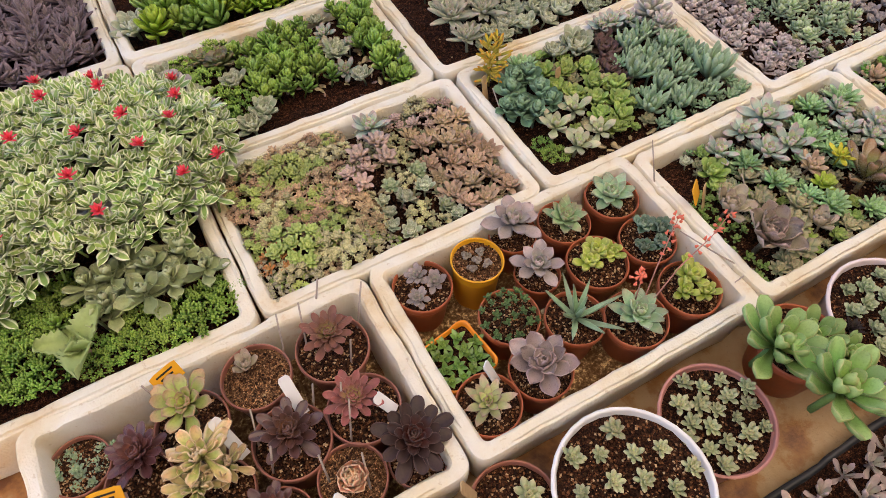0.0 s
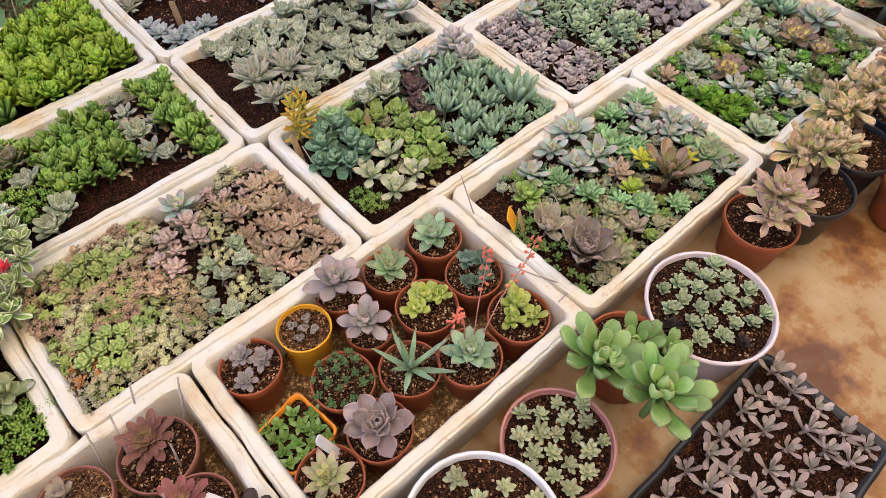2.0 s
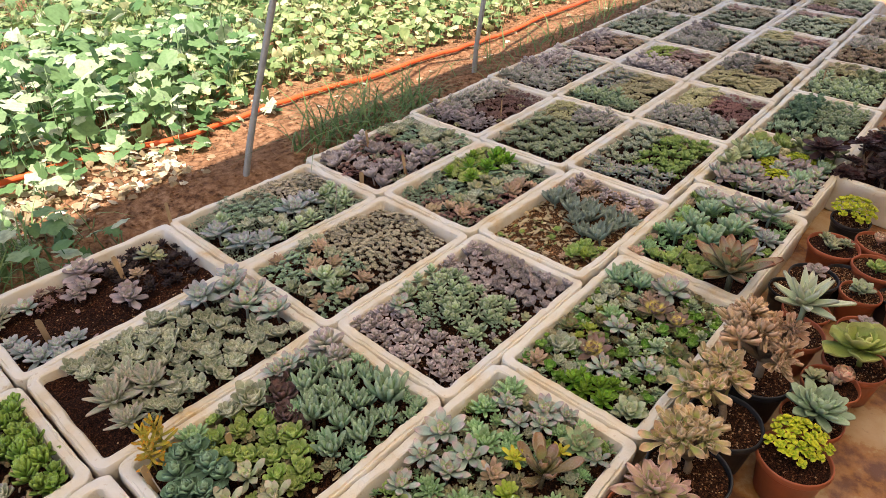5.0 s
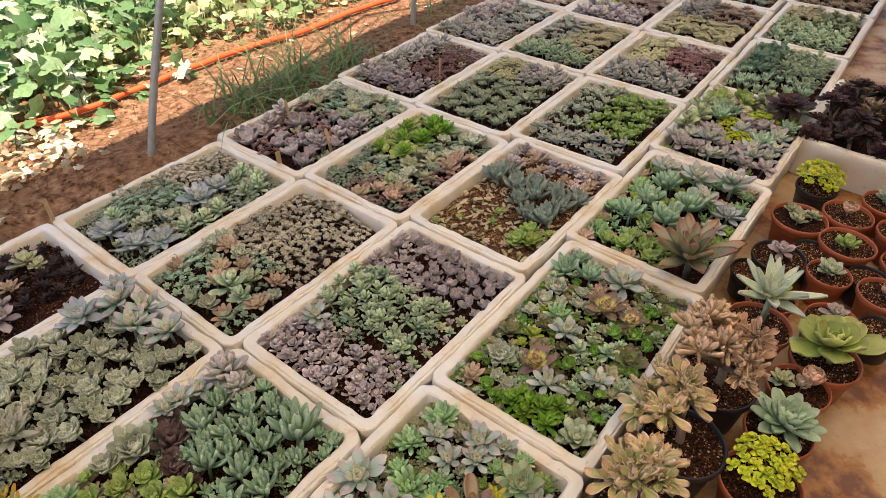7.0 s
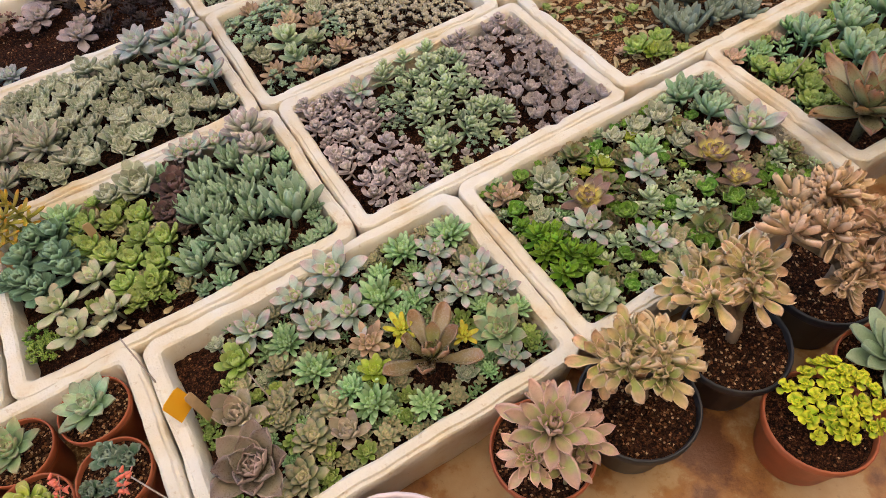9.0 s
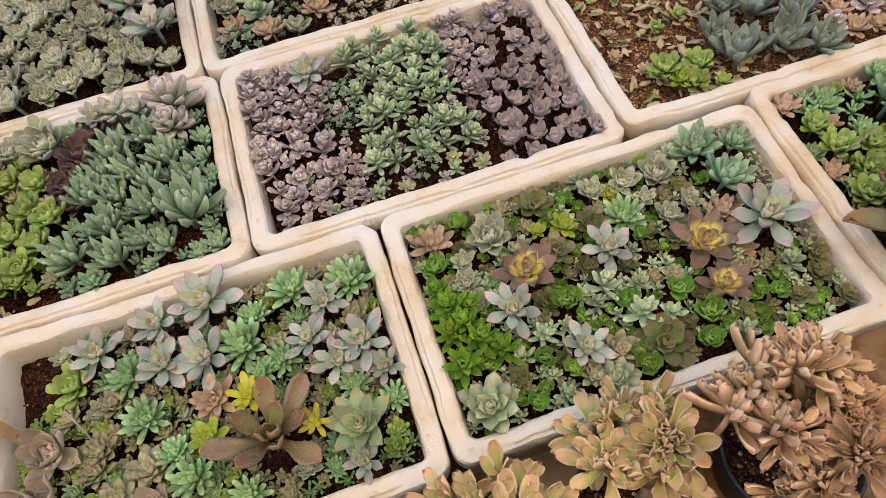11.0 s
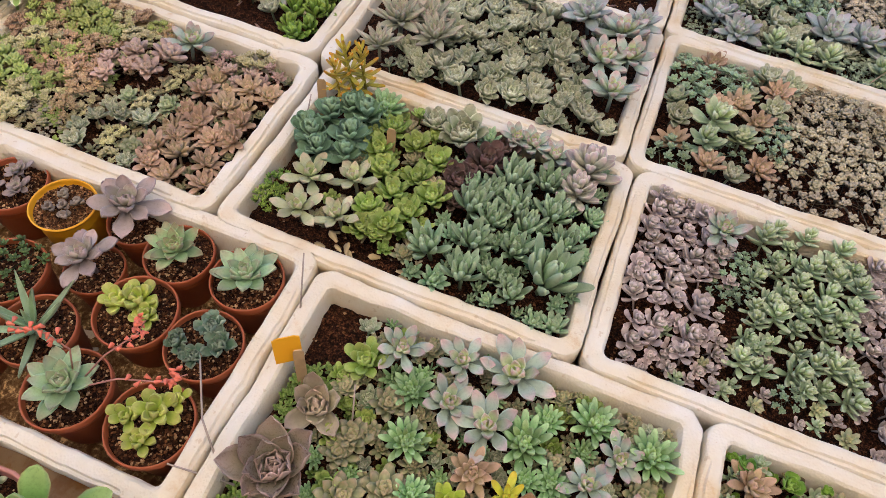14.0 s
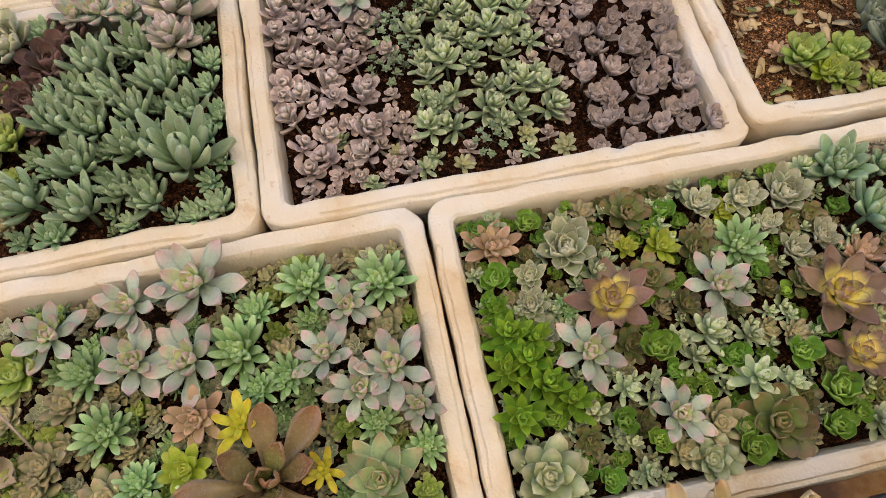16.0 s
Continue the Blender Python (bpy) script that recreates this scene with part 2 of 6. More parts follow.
# ---- leaves and rosettes ----
SHAPES = {
    "oval": ((0, .42), (.3, .8), (.6, 1), (.83, .76), (.96, .34)),
    "spoon": ((0, .28), (.35, .5), (.68, 1), (.88, .78), (.97, .36)),
    "point": ((0, .55), (.3, .9), (.58, 1), (.8, .7), (.93, .32)),
    "finger": ((0, .6), (.3, .9), (.7, 1), (.88, .74), (.97, .36)),
    "lance": ((0, .75), (.3, 1), (.6, .8), (.82, .44), (.94, .16)),
    "ghost": ((0, .34), (.35, .64), (.64, 1), (.83, .74), (.94, .30)),
    "broad": ((0, .55), (.3, .86), (.6, 1), (.82, .82), (.95, .40)),
    "round": ((0, .25), (.35, .72), (.68, 1), (.88, .84), (.97, .46)),
}


def smooth_outline(shape):
    """The outline at seven stations, rounded by a curve through its given widths."""
    at, w = zip(*(SHAPES[shape] + ((1.0, 0.0),)))
    out = []
    for s in (0, .2, .4, .58, .75, .88, .965):
        k = max(i for i in range(len(at) - 1) if at[i] <= s)
        k0, k3 = max(0, k - 1), min(len(at) - 1, k + 2)
        f, d = (s - at[k]) / (at[k + 1] - at[k]), at[k + 1] - at[k]
        m1 = (w[k + 1] - w[k0]) / max(1e-6, at[k + 1] - at[k0]) * d
        m2 = (w[k3] - w[k]) / max(1e-6, at[k3] - at[k]) * d
        out.append((s, (2 * f ** 3 - 3 * f * f + 1) * w[k] + (f ** 3 - 2 * f * f + f) * m1 + (3 * f * f - 2 * f ** 3) * w[k + 1] + (f ** 3 - f * f) * m2))
    return tuple(out)


def leaf(shape, length, width, thick, curl=0.1, cup=0.3, fine=True):
    """One fleshy leaf along +x, its upper side up: points, faces and colour coordinates."""
    v, c = [], []
    section = ((-1, 0.2), (-.68, -.55), (0, -.95), (.68, -.55), (1, .2), (.62, .45), (0, .28), (-.62, .45)) if fine else ((-1, .2), (0, -.9), (1, .2), (0, .5))
    steps = smooth_outline(shape) if fine else SHAPES[shape][:1] + SHAPES[shape][2:4]
    for s, w in steps:
        z0 = curl * length * s * s
        for p, q in section:
            up = cup * width * 0.5 * abs(p) ** 2
            v.append((s * length, p * w * width / 2, z0 + q * thick * (0.35 + 0.65 * w) + up))
            c.append((s, 0, abs(p), 1))
    v.append((length, 0, curl * length + 0.15 * thick))
    c.append((1, 0, 1, 1))
    n, k = len(section), len(steps)
    f = [(r * n + i, r * n + (i + 1) % n, r * n + n + (i + 1) % n, r * n + n + i) for r in range(k - 1) for i in range(n)]
    f += [((k - 1) * n + i, (k - 1) * n + (i + 1) % n, k * n) for i in range(n)]
    return np.array(v), f, np.array(c)


def turned(v, elev, az, roll=0.0):
    m = Matrix.Rotation(az, 3, "Z") @ Matrix.Rotation(-elev, 3, "Y") @ Matrix.Rotation(roll, 3, "X")
    return v @ np.array(m).T


def rosette_data(n=28, shape="oval", width=0.5, thick=0.09, low=8, high=72, inner=0.35, curl=0.12, cup=0.3,
                 rise=0.0, core=0.08, seed=0, fine=True, power=1.7, loose=1.0, pairs=False, stalk=True):
    """A rosette of outer radius 1: leaves by the golden angle, the young ones shorter and more upright. rise: a leafy stem of that height."""
    rnd = random.Random(seed)
    V, F, C, o = [], [], [], 0
    ring = 8 if fine else 4
    for i in range(n):
        f = i / max(1, n - 1)
        size = (1 - (1 - inner) * f ** power) * rnd.uniform(0.9, 1.08)
        v, q, c = leaf(shape, size * (1 - core * 0.8), width * (0.35 + 0.65 * size), thick, curl * rnd.uniform(0.5, 1.5), cup, fine)
        el = radians(low + (high - low) * f + loose * rnd.uniform(-6, 6))
        az = i * 2.39996 if not pairs else (i % 2) * math.pi + (i // 2) * 1.62
        az += loose * rnd.uniform(-0.12, 0.12)
        v = turned(v, el, az, loose * rnd.uniform(-0.15, 0.15))
        v = v + np.array((math.cos(az) * core * (1 - f), math.sin(az) * core * (1 - f), 0.02 + rise * f + 0.1 * f * (rise == 0)))
        c = c.copy()
        c[:, 1] = f
        V.append(v), C.append(c)
        F += [tuple(k + o for k in g) for g in q]
        F += [(o + 1, o, n * len(v)), (o + ring - 1, o + ring - 2, n * len(v))]
        o += len(v)
    V.append(np.array(((0.0, 0.0, 0.02 + 0.4 * rise),))), C.append(np.array(((0, 0.5, 0, 1),)))
    o += 1
    if stalk:
        s, q = tube([(0, 0, -0.7), (0.02, 0, -0.2), (0, 0, max(0.04, rise))], 0.07, 5)
        V.append(np.array(s)), C.append(np.tile((0.1, 0.3, 0, 1), (len(s), 1)))
        F += [tuple(k + o for k in g) for g in q] + [(o + 5, o + 6, o - 1)]
        o += len(s)
    return np.concatenate(V), F, np.concatenate(C)


def clump_data(count, spread, seed=0, size=(0.25, 0.4), dome=0.3, pack=0.72, **kind):
    """Several rosettes grown together, in a circle of radius 1."""
    rnd = random.Random(seed)
    V, F, C, o, at = [], [], [], 0, []
    variants = [rosette_data(seed=seed * 7 + k, stalk=k == 0, **kind) for k in range(3)]
    for _ in range(count * 30):
        if len(at) >= count:
            break
        a, r, s = rnd.uniform(0, 6.283), math.sqrt(rnd.random()) * spread, rnd.uniform(*size)
        x, y = r * math.cos(a), r * math.sin(a)
        if all((x - p) ** 2 + (y - q) ** 2 > (pack * (s + w)) ** 2 for p, q, w in at):
            at.append((x, y, s))
    hubs = []
    for x, y, s in at:
        v, f, c = rnd.choice(variants)
        hubs.append(o)
        lean = Matrix.Rotation(math.hypot(x, y) * 0.5, 3, Vector((-y, x, 0.001)).normalized()) @ Matrix.Rotation(rnd.uniform(0, 6.28), 3, "Z")
        w = s * (v @ np.array(lean).T) + np.array((x, y, dome * (1 - x * x - y * y) * rnd.uniform(0.8, 1.1)))
        V.append(w), C.append(c)
        F += [tuple(k + o for k in g) for g in f]
        o += len(w)
    F += [(a, a + 1, b) for a, b in zip(hubs, hubs[1:])]
    return np.concatenate(V), F, np.concatenate(C)


KINDS = {}          # kind -> (builder arguments, material, name, label, category)
MESHES = {}


def kind(key, material, label, name="succulent", category="succulent", clump=None, **args):
    KINDS[key] = (clump, args, material, name, label, category)


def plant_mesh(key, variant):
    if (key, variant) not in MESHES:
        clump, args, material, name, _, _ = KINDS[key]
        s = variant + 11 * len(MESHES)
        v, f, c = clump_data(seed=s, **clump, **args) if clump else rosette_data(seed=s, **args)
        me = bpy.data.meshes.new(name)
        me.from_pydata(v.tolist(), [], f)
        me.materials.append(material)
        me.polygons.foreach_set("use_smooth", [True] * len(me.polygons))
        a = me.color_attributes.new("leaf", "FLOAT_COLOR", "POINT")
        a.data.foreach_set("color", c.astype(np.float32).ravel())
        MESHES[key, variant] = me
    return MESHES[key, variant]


RND = random.Random(5)


def plant(key, x, y, z, r, tilt=10, label="", group="", turn=None):
    """One plant of a kind with its outer radius r, growing at x, y, z."""
    _, _, _, name, said, category = KINDS[key]
    ob = new(name, plant_mesh(key, RND.randrange(3)))
    ob.matrix_world = pose(x, y, z, RND.uniform(-tilt, tilt), RND.uniform(-tilt, tilt), RND.uniform(0, 360) if turn is None else turn) @ Matrix.Scale(r, 4)
    return tagged(ob, label or said, category, group)


def leaf_meshes(key):
    """The leaves of one rosette of a kind, each a mesh of its own."""
    if (key, "leaves") not in MESHES:
        _, args, material, name, _, _ = KINDS[key]
        v, f, c = rosette_data(seed=3 + len(MESHES), **args)
        per = len(leaf(args.get("shape", "oval"), 1, 1, 1, fine=args.get("fine", True))[0])
        n, made = args.get("n", 28), []
        for i in range(n + (len(v) > n * per + 1)):
            lo, hi = i * per, (i + 1) * per if i < n else len(v)
            me = bpy.data.meshes.new("leaf" if i < n else "stem")
            me.from_pydata(v[lo:hi].tolist(), [], [tuple(k - lo for k in q) for q in f if lo <= min(q) and max(q) < hi])
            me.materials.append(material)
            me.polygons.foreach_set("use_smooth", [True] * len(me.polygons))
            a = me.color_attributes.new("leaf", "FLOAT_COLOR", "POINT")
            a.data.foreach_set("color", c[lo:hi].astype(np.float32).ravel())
            made.append(me)
        MESHES[key, "leaves"] = made
    return MESHES[key, "leaves"]


def leafy(key, x, y, z, r, tilt=10, group=""):
    """A plant whose leaves are parts of their own, where it is large enough for them to be told apart."""
    clump, _, _, name, said, category = KINDS[key]
    if clump or r < 0.036:
        return plant(key, x, y, z, r, tilt, group=group)
    root = new(name)
    root.empty_display_size = 0.02
    root.matrix_world = pose(x, y, z, RND.uniform(-tilt, tilt), RND.uniform(-tilt, tilt), RND.uniform(0, 360)) @ Matrix.Scale(r, 4)
    for me in leaf_meshes(key):
        ob = new(me.name.split(".")[0], me)
        ob.parent = root
    return tagged(root, said, category, group)

# ---- ground, sheet, roof ----
RIM = 0.15


def ground_height(x, y):
    """Level under the boxes, a low bank of earth beside them, gently uneven beyond."""
    k = min(1.0, max(0.0, (y - 1.9) / 0.25))
    bank = 0.05 * math.exp(-((y - 2.15) / 0.28) ** 2)
    return k * (bank + 0.03 * noise.noise((x * 1.7, y * 1.7, 0)) + 0.012 * noise.noise((x * 7, y * 7, 3))) - 0.004


def build_ground():
    xs = np.concatenate([np.array([-900, -60, -12, -5]), np.linspace(-2.5, 8, 140), np.array([9, 12, 20, 70, 900])])
    ys = np.concatenate([np.array([-900, -60, -12, -5, -2]), np.linspace(0, 5, 90), np.array([5.5, 6.2, 7, 8, 10, 14, 20, 70, 900])])
    verts = [(x, y, ground_height(x, y) if abs(x) < 10 and abs(y) < 8 else -0.004) for y in ys for x in xs]
    n = len(xs)
    faces = [(j * n + i, j * n + i + 1, j * n + n + i + 1, j * n + n + i) for j in range(len(ys) - 1) for i in range(n - 1)]
    tagged(mesh_object("ground", verts, faces, EARTH), "dry reddish-brown earth with cracks and crumbs", "ground", "", "structure")


def build_sheet():
    xs, ys = np.linspace(-2.2, 7.0, 120), np.linspace(-1.62, 1.9, 60)
    verts = [(x, y, 0.004 + 0.004 * max(0, noise.noise((x * 4, y * 4, 1))) + 0.003 * abs(noise.noise((x * 2 + y * 9, y * 3, 5)))) for y in ys for x in xs]
    n = len(xs)
    faces = [(j * n + i, j * n + i + 1, j * n + n + i + 1, j * n + n + i) for j in range(len(ys) - 1) for i in range(n - 1)]
    tagged(mesh_object("pavement_sheet", verts, faces, SHEET), "creased ground sheet stained with wet orange mud", "ground sheet", "", "structure")


def build_roof():
    bm = bmesh.new()
    x0, x1, y0, y1, z = -2.25, 5.1, -1.8, 1.57, 3.2
    rows = []
    for k in range(13):
        y = y0 + (y1 - y0) * k / 12
        h = z + 0.4 * math.sin(math.pi * k / 12)
        rows.append((bm.verts.new((x0, y, h)), bm.verts.new((x1, y, h))))
    for a, b in zip(rows, rows[1:]):
        bm.faces.new((a[0], a[1], b[1], b[0]))
    me = bpy.data.meshes.new("roof_film")
    bm.to_mesh(me)
    bm.free()
    me.materials.append(FILM)
    tagged(new("ceiling", me), "milky greenhouse film stretched over low hoops", "ceiling", "", "structure")


def build_shade_wall():
    """An unseen plain wall, added behind the path to hold light off the near rows."""
    bm = bmesh.new()
    bmesh.ops.create_cube(bm, size=1, matrix=Matrix.Translation((2.2, -1.73, 1.59)) @ Matrix.Diagonal((8.9, 0.15, 3.2, 1)))
    me = bpy.data.meshes.new("wall_south")
    bm.to_mesh(me)
    bm.free()
    me.materials.append(plain_material("grey_render", (0.16, 0.145, 0.125), 0.85, 0.25, 9))
    tagged(new("wall_south", me), "unseen plain grey wall added to shade the near rows", "wall", "", "structure")


build_ground()
build_shade_wall()
build_sheet()
build_roof()

# ---- polystyrene boxes ----
def rounded_loop(x0, x1, y0, y1, inset, r, z, dip, seed):
    """A closed loop of 76 points round a box, inset from its outline; dip lowers it between the corners."""
    ax, bx, ay, by = x0 + inset, x1 - inset, y0 + inset, y1 - inset
    r = max(0.006, r - inset * 0.55)
    pts = []
    corners = ((bx - r, by - r, 0), (ax + r, by - r, 90), (ax + r, ay + r, 180), (bx - r, ay + r, 270))
    for k, (cx, cy, a0) in enumerate(corners):
        for i in range(6):
            a = radians(a0 + 90 * i / 5)
            pts.append((cx + r * math.cos(a), cy + r * math.sin(a), 0.0))
        a, b = pts[-1], corners[(k + 1) % 4]
        ang = radians(b[2])
        e = (b[0] + r * math.cos(ang), b[1] + r * math.sin(ang))
        m = 30 if k % 2 == 0 else 20
        for i in range(1, m):
            f = i / m
            d = min(f, 1 - f) * (abs(e[0] - a[0]) + abs(e[1] - a[1]))
            pts.append((a[0] + (e[0] - a[0]) * f, a[1] + (e[1] - a[1]) * f, dip * min(1.0, max(0.0, (d - 0.035) / 0.02))))
    out = []
    for x, y, d in pts:
        n = noise.noise_vector((x * 14, y * 14, seed + z * 9))
        m = noise.noise_vector((x * 45, y * 45, seed + z * 40))
        chip = 0.028 * max(0.0, noise.noise((x * 26, y * 26, seed * 2)) - 0.36) if z > 0.12 else 0.0
        d += chip
        out.append((x + 0.003 * n.x + 0.0018 * m.x, y + 0.003 * n.y + 0.0018 * m.y, z - d + (0.0032 * n.z + 0.0016 * m.z if z > 0.08 else 0)))
    return out


def planter_box(x0, x1, y0, y1, label, soil=0.046, seed=0, material=None, height=RIM, turn=0.0, grit=0):
    """An open fish-box of foam with a stepped rim, and the soil in it."""
    cx, cy = (x0 + x1) / 2, (y0 + y1) / 2
    hx, hy, h = (x1 - x0) / 2 + 0.0062, (y1 - y0) / 2 + 0.0062, height
    prof = ((.014, 0.006, 0), (.004, h - .045, 0), (.0015, h - .038, 0), (.001, h - .02, 0), (.002, h - .003, .004), (.004, h, .004), (.0085, h, .004),
            (.0105, h + .0005, 0), (.016, h + .001, 0), (.0245, h + .001, 0), (.0285, h - .002, 0), (.031, h - .010, 0), (.036, h - .07, 0), (.042, .024, 0))
    rings = [rounded_loop(-hx, hx, -hy, hy, i, 0.028, z, d, seed * 3.7) for i, z, d in prof]
    verts, faces = rings_mesh(rings, True, True)
    ob = mesh_object("planter_box", verts, faces, FOAM)
    ob.data.set_sharp_from_angle(angle=radians(32))
    ob.matrix_world = pose(cx, cy, 0.003, 0, 0, turn)
    tagged(ob, label, "planter box", "foam planter boxes")
    if soil is not None:
        nx, ny, verts = 60, 40, []
        ax, ay = hx - 0.031, hy - 0.031
        for j in range(ny + 1):
            for i in range(nx + 1):
                x, y = -ax + 2 * ax * i / nx, -ay + 2 * ay * j / ny
                z = h - soil + 0.012 * noise.noise((x * 11 + cx * 5, y * 11, seed)) + 0.007 * noise.noise((x * 60, y * 60, seed))
                verts.append((x, y, z))
        n = nx + 1
        faces = [(j * n + i, j * n + i + 1, j * n + n + i + 1, j * n + n + i) for j in range(ny) for i in range(nx)]
        mesh_object("soil" if soil < 0.1 else "dirty_bottom", verts, faces, material or SOIL, ob, "dark crumbly potting soil" if material is None else "dry gritty dirt")
        if grit:
            rnd, pieces = random.Random(seed), []
            for _ in range(grit):
                x, y, r = rnd.uniform(-ax, ax), rnd.uniform(-ay, ay), rnd.uniform(0.0009, 0.0031)
                z = h - soil + 0.012 * noise.noise((x * 11 + cx * 5, y * 11, seed)) + 0.002
                pieces.append(pebble(x, y, z, r, rnd))
            v, f = joined(pieces)
            tagged(mesh_object("grit", v, f, GRIT, ob, "scattered pale pumice grit", False), kind="stuff")
    return ob


def pebble(x, y, z, r, rnd):
    a = rnd.uniform(0, 3)
    c, s = r * math.cos(a), r * math.sin(a)
    k, q = rnd.uniform(0.6, 1.2), rnd.uniform(0.5, 0.9)
    v = [(x + c, y + s, z), (x - s * k, y + c * k, z), (x - c, y - s, z + 0.2 * r), (x + s * k, y - c * k, z), (x, y, z + r * q), (x, y, z - r)]
    return v, [(0, 1, 4), (1, 2, 4), (2, 3, 4), (3, 0, 4), (1, 0, 5), (2, 1, 5), (3, 2, 5), (0, 3, 5)]


class Bed:
    """A box's planting area, which keeps account of the room that is taken."""

    def __init__(self, x0, x1, y0, y1, z, group):
        self.rect, self.z, self.group, self.taken = (x0 + 0.024, x1 - 0.024, y0 + 0.024, y1 - 0.024), z, group, []

    def put(self, key, spots, lift=0.012, tilt=10):
        """Plants of one kind at given spots (x, y, radius)."""
        for x, y, r in spots:
            leafy(key, x, y, self.z + lift + 0.018, r * 1.27, tilt, group=self.group)
            self.taken.append((x, y, r))

    def fill(self, keys, size, zone=(0, 0, 1, 1), gap=0.8, count=400, lift=0.006, tilt=16, clear=0.62, seed=0, over=0.0):
        """Crowd a zone (left, front, right, back, in parts of the bed) with plants where there is room."""
        rnd = random.Random(seed + int(1000 * self.rect[0]))
        x0, x1, y0, y1 = self.rect
        ax, bx = x0 + (x1 - x0) * zone[0], x0 + (x1 - x0) * zone[2]
        ay, by = y0 + (y1 - y0) * zone[1], y0 + (y1 - y0) * zone[3]
        made, mine = 0, []
        for _ in range(count * 30):
            if made >= count:
                break
            r = rnd.uniform(*size)
            x, y = rnd.uniform(ax, bx), rnd.uniform(ay, by)
            e = r * (0.5 - over)
            if not (x0 + e < x < x1 - e and y0 + e < y < y1 - e):
                continue
            if any((x - p) ** 2 + (y - q) ** 2 < (clear * (r + s)) ** 2 for p, q, s in self.taken):
                continue
            if any((x - p) ** 2 + (y - q) ** 2 < (0.9 * gap * (r + s)) ** 2 for p, q, s in mine):
                continue
            plant(rnd.choice(keys), x, y, self.z + lift + rnd.uniform(0.006, 0.024), r * 1.25, tilt, group=self.group)
            mine.append((x, y, r))
            made += 1
        self.taken += mine

    def carpet(self, keys, size, zone=(0, 0, 1, 1), gap=0.6, count=60, lift=0.03, seed=0, what=""):
        """A far box: plants too small to be told apart, joined into one mesh for each kind."""
        rnd = random.Random(seed)
        x0, x1, y0, y1 = self.rect
        for key in keys:
            V, F, C, o = [], [], [], 0
            clump, args, material, name, label, category = KINDS[key]
            args = dict(args, fine=False, n=min(args.get("n", 28), 14))
            kinds = [clump_data(seed=seed + k, **clump, **args) if clump else rosette_data(seed=seed + k, **args) for k in range(2)]
            for _ in range(count * 12):
                r = rnd.uniform(*size)
                x = rnd.uniform(x0 + (x1 - x0) * zone[0] + 0.7 * r, x0 + (x1 - x0) * zone[2] - 0.7 * r)
                y = rnd.uniform(y0 + (y1 - y0) * zone[1] + 0.7 * r, y0 + (y1 - y0) * zone[3] - 0.7 * r)
                if any((x - p) ** 2 + (y - q) ** 2 < (gap * (r + s)) ** 2 for p, q, s in self.taken) or rnd.random() < 0.3:
                    continue
                self.taken.append((x, y, r))
                v, f, c = rnd.choice(kinds)
                m = Matrix.Rotation(rnd.uniform(0, 6.28), 3, "Z") @ Matrix.Rotation(rnd.uniform(-0.25, 0.25), 3, "X")
                V.append(r * 1.15 * (v @ np.array(m).T) + np.array((x, y, self.z + lift * rnd.uniform(0.5, 1.5)))), C.append(c)
                F += [tuple(k + o for k in q) for q in f]
                o += len(v)
            if V:
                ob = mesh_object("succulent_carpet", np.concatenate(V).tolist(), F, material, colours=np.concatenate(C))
                tagged(ob, what or "crowd of " + label, "succulents", self.group, "stuff")

    def under(self, keys, size=(0.012, 0.02), zone=(0, 0, 1, 1), count=90):
        """Small offsets that fill the gaps between the rosettes."""
        self.carpet(keys, size, zone, 0.5, count, 0.018, int(self.rect[0] * 100), "small green offsets crowding between the rosettes")

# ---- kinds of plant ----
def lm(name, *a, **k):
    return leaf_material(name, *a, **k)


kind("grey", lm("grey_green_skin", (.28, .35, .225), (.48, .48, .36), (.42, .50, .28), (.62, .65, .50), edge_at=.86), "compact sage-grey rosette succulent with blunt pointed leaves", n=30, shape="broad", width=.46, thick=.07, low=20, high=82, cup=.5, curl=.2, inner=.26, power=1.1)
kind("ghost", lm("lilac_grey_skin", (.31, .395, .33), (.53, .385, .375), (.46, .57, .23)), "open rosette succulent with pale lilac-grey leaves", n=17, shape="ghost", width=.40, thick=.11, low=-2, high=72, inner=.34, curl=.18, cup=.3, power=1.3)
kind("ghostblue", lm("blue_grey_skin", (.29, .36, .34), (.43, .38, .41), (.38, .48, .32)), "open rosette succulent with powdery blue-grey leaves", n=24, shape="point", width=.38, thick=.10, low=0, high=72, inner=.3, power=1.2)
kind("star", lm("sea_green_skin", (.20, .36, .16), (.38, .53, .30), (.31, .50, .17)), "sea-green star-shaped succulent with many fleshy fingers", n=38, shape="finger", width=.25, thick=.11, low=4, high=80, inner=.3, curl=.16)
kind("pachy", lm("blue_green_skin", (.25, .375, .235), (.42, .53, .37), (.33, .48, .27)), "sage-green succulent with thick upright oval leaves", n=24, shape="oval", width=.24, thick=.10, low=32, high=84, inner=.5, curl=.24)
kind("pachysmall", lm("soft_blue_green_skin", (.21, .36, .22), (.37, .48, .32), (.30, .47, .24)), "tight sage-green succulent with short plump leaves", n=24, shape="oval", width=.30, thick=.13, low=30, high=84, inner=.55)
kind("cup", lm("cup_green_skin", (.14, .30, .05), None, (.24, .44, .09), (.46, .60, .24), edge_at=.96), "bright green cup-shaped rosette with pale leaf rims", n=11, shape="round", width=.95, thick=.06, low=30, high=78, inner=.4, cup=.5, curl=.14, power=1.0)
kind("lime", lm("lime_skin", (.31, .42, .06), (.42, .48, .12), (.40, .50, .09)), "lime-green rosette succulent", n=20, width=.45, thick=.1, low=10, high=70)
